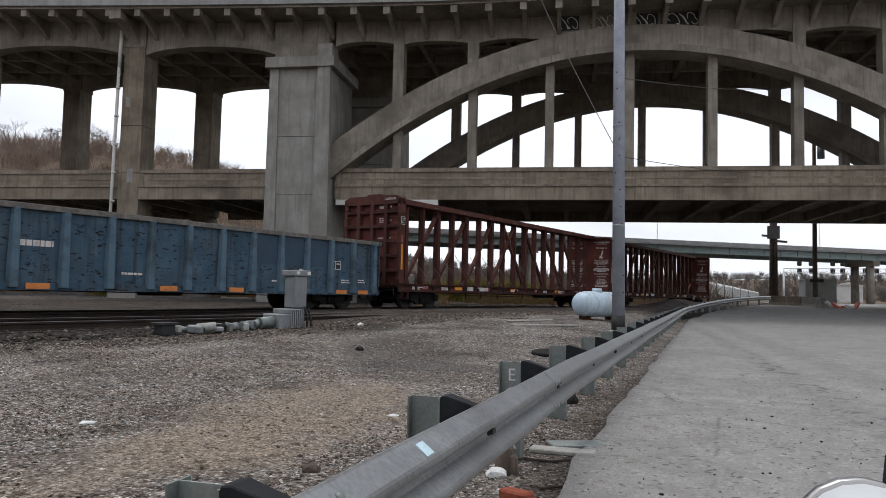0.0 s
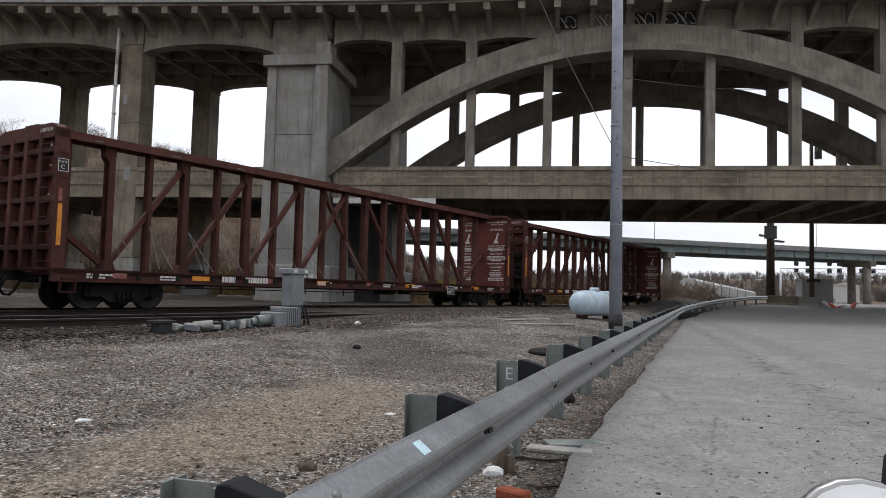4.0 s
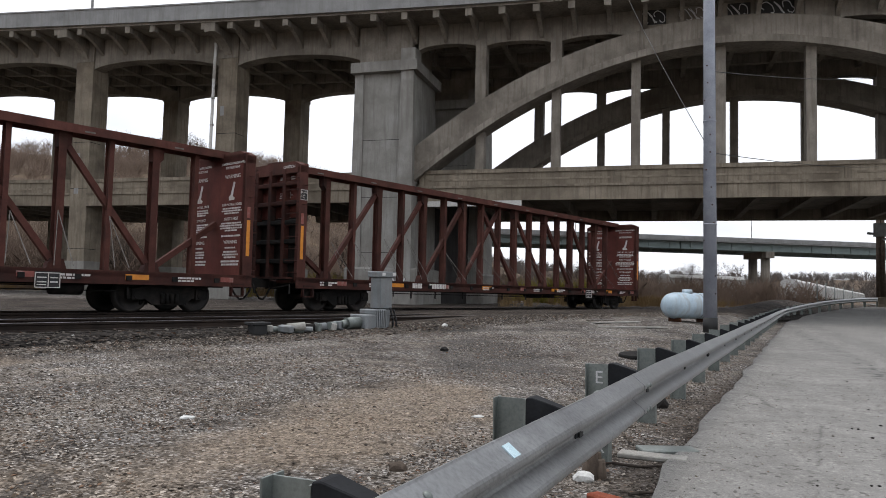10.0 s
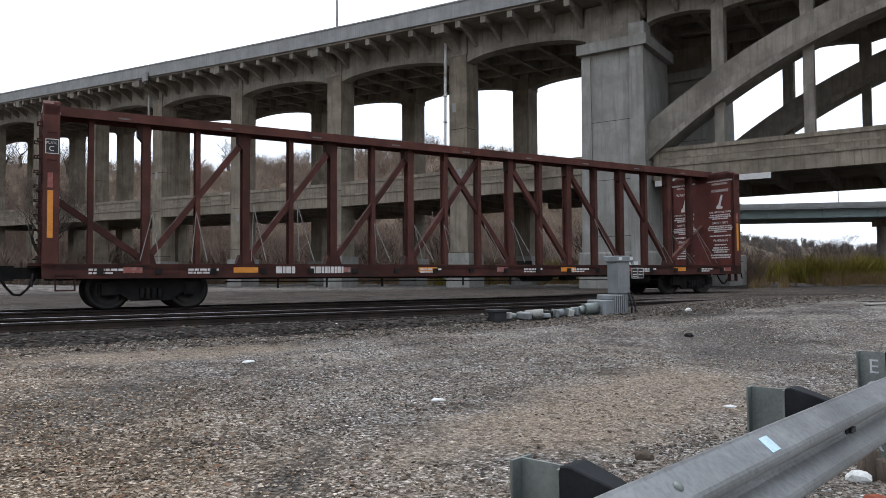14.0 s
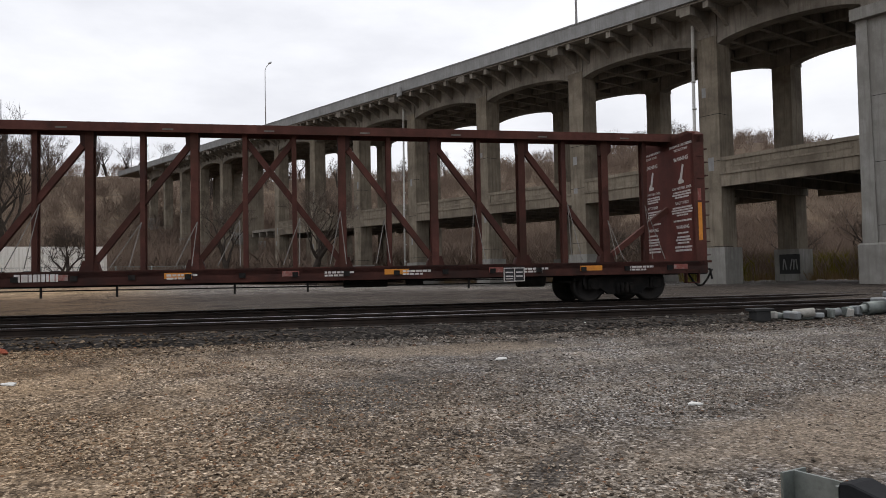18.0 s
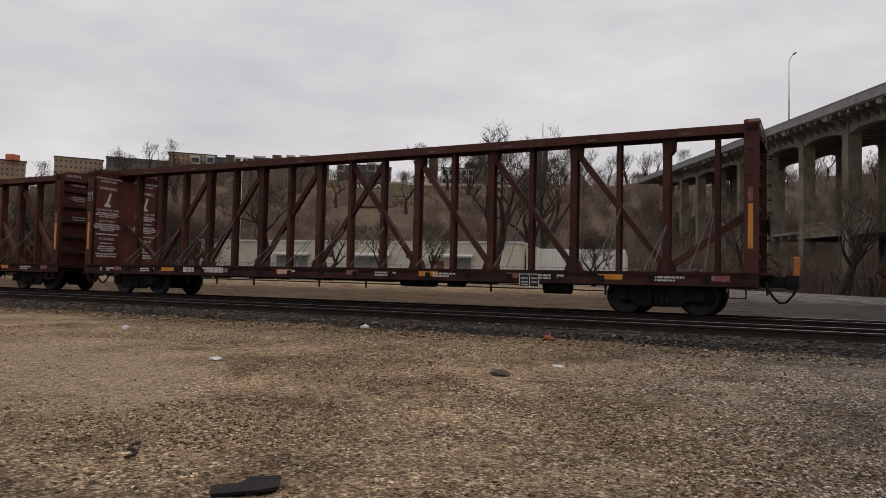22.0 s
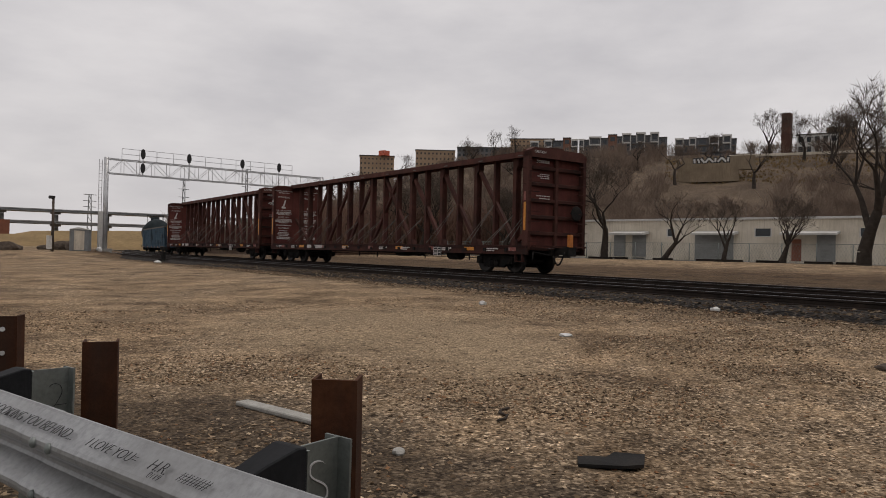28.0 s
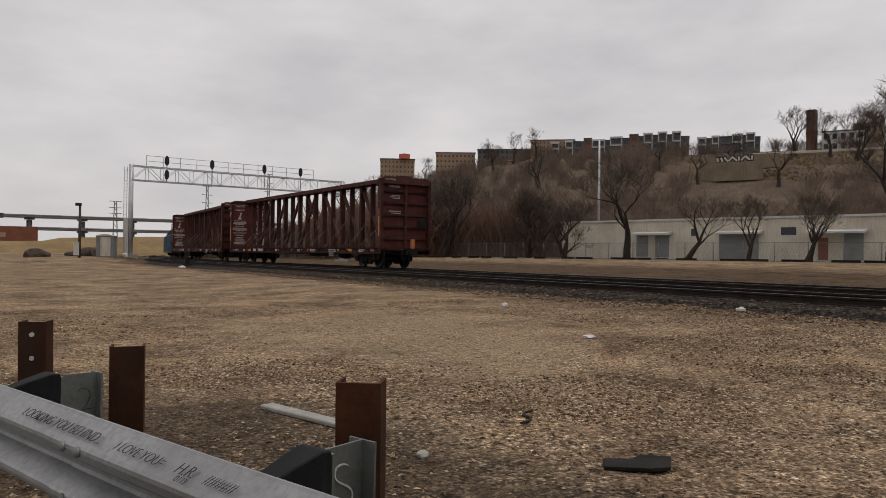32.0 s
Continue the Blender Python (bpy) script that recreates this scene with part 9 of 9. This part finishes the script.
def trees():
    kinds = [tree_meshes(1, 11), tree_meshes(2, 12, 2), tree_meshes(3, 10, 3), tree_meshes(4, 12, 1, 6, 0.58), tree_meshes(6, 9, 1, 5, 0.5, (0.1, 0.75))]
    far_kinds = [tree_meshes(21, 11, 1, 5), tree_meshes(22, 12, 2, 5), tree_meshes(23, 10, 2, 5), tree_meshes(24, 12, 1, 5, 0.58)]
    # along the fence in front of the warehouse
    for x, y, k, s, turn, lab in ((-69, -69.0, 2, 1.1, 10, "bare tree with several stems by the fence"), (-68, -64.5, 1, 1.05, 60, "bare forked tree by the fence"), (-68.5, -50.6, 2, 0.85, 120, "bare tree with several stems by the fence"), (-67.5, -48.0, 1, 0.75, 200, "bare forked tree by the fence"), (-68.0, -45.6, 2, 0.7, 20, "small bare tree by the fence"), (-67.5, -37.4, 3, 0.95, 30, "spreading bare tree before the warehouse"), (-68.0, -31.6, 4, 0.8, 0, "leaning bare tree before the warehouse"), (-69.0, -25.6, 0, 0.58, 200, "small bare tree before the warehouse"), (-69.2, -20.5, 1, 0.6, 80, "thin bare tree before the warehouse"), (-62.5, -12.6, 0, 1.3, 140, "large bare tree with dark trunk before the warehouse"), (-67, -4.0, 2, 0.55, 90, "small bare tree by the end of the fence"), (-68, 9.0, 0, 0.75, 300, "bare tree below the viaduct"), (-66, 16.0, 1, 0.9, 44, "bare tree below the viaduct")):
        put_tree(kinds[k], x, y, s, turn, lab, "fence-side trees")
    rnd = random.Random(12)
    # skyline of the bluff
    for i in range(60):
        az = rnd.uniform(44, 150)
        d = rnd.uniform(235, 300)
        if 108 < az < 126 and d > 262:
            d = rnd.uniform(200, 250)
        p = polar(az, d)
        put_tree(far_kinds[rnd.randrange(4)], p.x, p.y, rnd.uniform(0.75, 1.25), rnd.uniform(0, 360), "bare tree on the bluff", "bluff trees")
    # a large one beside the chimney and the big crown above the warehouse
    for az, d, s, k in ((107.2, 262, 1.5, 0), (105.0, 255, 1.3, 3), (98.3, 96, 1.75, 1), (103.4, 250, 1.5, 1)):
        p = polar(az, d)
        put_tree(kinds[k], p.x, p.y, s, az * 7, "tall bare tree on the slope", "slope trees")
    # beyond the arch
    for i in range(52):
        x, y = rnd.uniform(-66, -12), rnd.uniform(98, 150)
        put_tree(far_kinds[rnd.randrange(4)], x, y, rnd.uniform(0.35, 0.6), rnd.uniform(0, 360), "small bare tree beyond the bridge", "trees beyond the bridge")
    for i in range(24):
        u, v = rnd.uniform(20, 70), rnd.uniform(22, 45)
        x, y, _ = uv(u, 0, v)
        put_tree(far_kinds[rnd.randrange(4)], x, y, rnd.uniform(0.45, 0.75), rnd.uniform(0, 360), "small bare tree behind the viaduct", "trees behind the viaduct")


trees()


def twig_clumps(name, label, cat, places, material, stems, height, width, seed):
    """Brush as many thin forking blades: one stuff object."""
    rng = np.random.default_rng(seed)
    P = np.array([(x, y, ground_z(x, y) - 0.1, k) for x, y, k in places])
    P = np.repeat(P, stems, axis=0)
    n = len(P)
    k = P[:, 3]
    h = height * k * rng.uniform(0.45, 1.15, n)
    a = rng.uniform(0, 6.283, n)
    o = P[:, :2] + rng.normal(0, 0.16 * height, (n, 2))
    lean = rng.normal(0, 1, (n, 2)) * (0.2 * h)[:, None]
    w = np.stack([np.cos(a), np.sin(a)], 1) * (width * k)[:, None]
    z = P[:, 2]
    fork = rng.normal(0, 1, (n, 2)) * (0.16 * h)[:, None]
    pts = np.empty((n, 6, 3))
    for i, (xy, zz) in enumerate(((o - w, z), (o + w, z), (o + lean * 0.5 + w * 0.6, z + h * 0.55), (o + lean, z + h), (o + lean * 0.5 - w * 0.6, z + h * 0.5), (o + lean * 0.6 + fork, z + h * 0.9))):
        pts[:, i, :2], pts[:, i, 2] = xy, zz
    f = np.array([(0, 1, 2), (0, 2, 4), (4, 2, 3), (4, 2, 5)])
    F = (f[None] + 6 * np.arange(n)[:, None, None]).reshape(-1, 3)
    me = bpy.data.meshes.new(name)
    V = pts.reshape(-1, 3)
    me.vertices.add(len(V))
    me.vertices.foreach_set("co", V.ravel())
    me.loops.add(F.size)
    me.loops.foreach_set("vertex_index", F.ravel())
    me.polygons.add(len(F))
    me.polygons.foreach_set("loop_start", np.arange(0, F.size, 3))
    me.materials.append(material)
    me.update(calc_edges=True)
    tagged(new(name, me), label, cat, kind="stuff")


def brush():
    rng = np.random.default_rng(3)
    slope, red, straw = [], [], []
    for i in range(5200):
        az = rng.uniform(30, 152)
        d = rng.uniform(112, 290) if rng.random() < 0.75 else rng.uniform(100, 150)
        p = polar(az, d)
        if WX - 23 < p.x < WX + 9 and -53 < p.y < 19:
            continue
        # the mown tan bank below the road stays open
        if (99 < az < 114.5 and 225 < d < 262) or (106.5 < az < 114.5 and 190 < d < 262):
            continue
        slope.append((p.x, p.y, rng.uniform(0.6, 1.3)))
    twig_clumps("hillside_brush", "dense bare brown brush covering the bluff", "brush", slope, BRUSH, 44, 4.6, 0.024, 5)
    for i in range(240):
        az = rng.uniform(125, 143)
        p = polar(az, rng.uniform(95, 125))
        red.append((p.x, p.y, rng.uniform(0.7, 1.2)))
    twig_clumps("red_saplings", "reddish bare saplings below the bluff", "brush", red, BRUSH_RED, 110, 6.5, 0.016, 6)
    under = []
    for i in range(1500):
        u, v = rng.uniform(-30, 150), rng.uniform(14.5, 60)
        x, y, _ = uv(u, 0, v)
        s, q = to_sq(x, y)
        if q > -23 or (math.degrees(math.atan2(-x, y)) < 23 and math.hypot(x, y) < 86):
            continue
        under.append((x, y, rng.uniform(0.5, 1.2)))
    for i in range(500):
        x, y = rng.uniform(-85, -11), rng.uniform(98, 165)
        under.append((x, y, rng.uniform(0.25, 0.6)))
    twig_clumps("undergrowth", "tangled bare undergrowth behind the viaduct", "brush", under, BRUSH, 70, 3.2, 0.009, 7)
    for i in range(1500):
        u, v = rng.uniform(-30, 150), rng.uniform(-6, 22)
        x, y, _ = uv(u, 0, v)
        s, q = to_sq(x, y)
        if q > -26 + 3 * rng.random() or (u > 10 and v < 12):
            continue
        straw.append((x, y, rng.uniform(0.5, 1.2)))
    for i in range(700):
        x, y = rng.uniform(-45, 4), rng.uniform(70, 112)
        s, q = to_sq(x, y)
        if q > -23:
            continue
        straw.append((x, y, rng.uniform(0.5, 1.2)))
    for i in range(420):
        p = polar(rng.uniform(10.0, 19.0), rng.uniform(66, 84))
        if to_sq(p.x, p.y)[1] < -25:
            straw.append((p.x, p.y, rng.uniform(0.6, 1.4)))
    twig_clumps("dry_grass", "tall dry straw-coloured grass", "grass", straw, GRASS_DRY, 26, 0.9, 0.016, 8)
    leaf = []
    for cx, cy, r in ((-46.5, 61.0, 1.9), (-50.5, 59.0, 1.6), (-54.0, 58.5, 1.8), (-21.5, 72.5, 1.6), (-25.0, 70.0, 1.5), (-22.5, 80.0, 2.0), (-32.5, 78.0, 2.2), (-38.0, 75.0, 2.5), (-30.0, 60.5, 1.8), (-37.0, 56.0, 2.0), (-26.0, 88.0, 2.4), (-48.0, 47.5, 2.0)):
        for i in range(60):
            leaf.append((cx + rng.normal(0, r * 0.5), cy + rng.normal(0, r * 0.5), rng.uniform(0.5, 1.2)))
    twig_clumps("yellow_shrubs", "yellow-green leafy shrubs beyond the tracks", "shrub", leaf, LEAF_YELLOW, 24, 2.4, 0.035, 9)
    bank = []
    for i in range(900):
        p = polar(rng.uniform(99, 114.5), rng.uniform(222, 262))
        bank.append((p.x, p.y, rng.uniform(0.5, 1.0)))
    twig_clumps("bank_grass", "mown dry grass bank on the bluff", "grass", bank, GRASS_DRY, 10, 1.0, 0.12, 10)
    far = []
    for i in range(2400):
        p = polar(rng.uniform(-30, 30), rng.uniform(440, 660))
        far.append((p.x, p.y, rng.uniform(0.5, 1.7)))
    twig_clumps("far_woods", "far line of bare woods", "woods", far, WOODS_HAZED, 40, 4.5, 0.05, 11)


brush()


# ---- loose stones ----
def stones(name, label, n, place, size, seed, material=None, height=None):
    rng = np.random.default_rng(seed)
    octa = np.array([(1, 0, 0), (-1, 0, 0), (0, 1, 0), (0, -1, 0), (0, 0, 1), (0, 0, -0.6)], float)
    tri = np.array([(0, 2, 4), (2, 1, 4), (1, 3, 4), (3, 0, 4), (2, 0, 5), (1, 2, 5), (3, 1, 5), (0, 3, 5)])
    V, F = [], []
    k = 0
    while k < n:
        x, y = place(rng)
        z = height(x, y) if height else ground_z(x, y)
        s = size * min(2.0, rng.lognormal(0, 0.4))
        a = rng.uniform(0, 6.283)
        c, d = math.cos(a), math.sin(a)
        sh = octa * rng.uniform(0.75, 1.15, (6, 3)) * (1.25, 0.95, 0.5) + rng.normal(0, 0.2, (6, 3))
        pts = np.stack([sh[:, 0] * c - sh[:, 1] * d, sh[:, 0] * d + sh[:, 1] * c, sh[:, 2]], 1) * s + (x, y, z + s * 0.2)
        V.append(pts)
        F.append(tri + 6 * k)
        k += 1
    ob = new(name, raw_mesh(name, np.concatenate(V), np.concatenate(F), material or STONE))
    tagged(ob, label, "gravel", kind="stuff")


def yard_place(rng):
    while True:
        d = 1.8 + 15 * rng.random() ** 1.5
        a = math.radians(rng.uniform(2, 168))
        x, y = -math.sin(a) * d, math.cos(a) * d
        if x > rail_x(y) + 0.45 or to_sq(x, y)[1] < -12.2:
            continue
        bare = any(((x - cx) / (ra * 1.1)) ** 2 + ((y - cy) / (rb * 1.1)) ** 2 < 1 for cx, cy, ra, rb, turn in SAND)
        if bare and rng.random() < 0.85:
            continue
        if x > rail_x(y) - 0.35 and rng.random() < 0.8:
            continue
        if ((x + 2.1) / 1.5) ** 2 + ((y + 4.0) / 3.0) ** 2 < 1 and rng.random() < 0.75:
            continue
        keep = 0.2 + 0.8 * (noise.noise((x * 0.42, y * 0.42, 6.0)) > (-0.08 if y > 0 else 0.02))
        if y > 1:
            keep = min(1, keep + 0.15)
        if rng.random() < keep:
            return x, y


def ballast_place(rng):
    return sq(rng.uniform(-40, 34), rng.uniform(-13.3, -10.9))[:2]


def edge_place(rng):
    y = rng.uniform(1.5, 22)
    return rail_x(y) + rng.uniform(-0.6, 0.55), y


stones("yard_gravel", "loose grey crushed stone over the yard", 150000, yard_place, 0.0098, 1)
stones("ballast_stones", "loose grey ballast stones at the track's foot", 24000, ballast_place, 0.02, 2, stone_material("dusty ballast stone", 0.62))
stones("edge_gravel", "loose grit along the road's edge", 9000, edge_place, 0.0075, 3, stone_material("dirty road grit", 0.75))


def shoulder_place(rng):
    q = rng.uniform(-13.9, -11.7) if rng.random() < 0.7 else rng.uniform(-18.2, -15.7)
    return sq(rng.uniform(-40, 34), q)[:2]


def bed_height(x, y):
    """Top of the ballast bed across the tracks."""
    q = to_sq(x, y)[1]
    return 0.32 if q < -13.4 else 0.3 if q < -12.6 else 0.3 - 0.2 * (q + 12.6) / 0.9


stones("track_ballast", "dark oily ballast stones along the sleepers", 26000, shoulder_place, 0.026, 4, BALLAST_STONE, bed_height)


def road_place(rng):
    y = 2.4 + 14 * rng.random() ** 1.6
    return rail_x(y) + 0.25 + 4.2 * rng.random() ** 1.3, y


stones("road_grit", "fine loose grit lying on the asphalt", 3500, road_place, 0.0048, 5, None, lambda x, y: 0.034 + road_rise(y))


def on_rails(s):
    """A car's pose with both trucks on the bent track."""
    a, b = Vector(on_track(s - 8.0, TRAIN_Q, RAIL_Z)), Vector(on_track(s + 8.0, TRAIN_Q, RAIL_Z))
    return Matrix.Translation((a + b) / 2) @ pose(0, 0, 0, 0, 0, math.degrees(math.atan2(b.y - a.y, b.x - a.x)))


def motions():
    for car, off in CARS:
        walk(car, [(t, on_rails(train_s(t) + off)) for t in range(0, 33)])
    steps = [i * 0.2 for i in range(161)]
    for wheelset, dx in WHEELSETS:
        walk(wheelset, [(t, pose(dx, 0, 0.457) @ Matrix.Rotation((train_s(t) - train_s(0)) / 0.457, 4, "Y")) for t in steps])


motions()
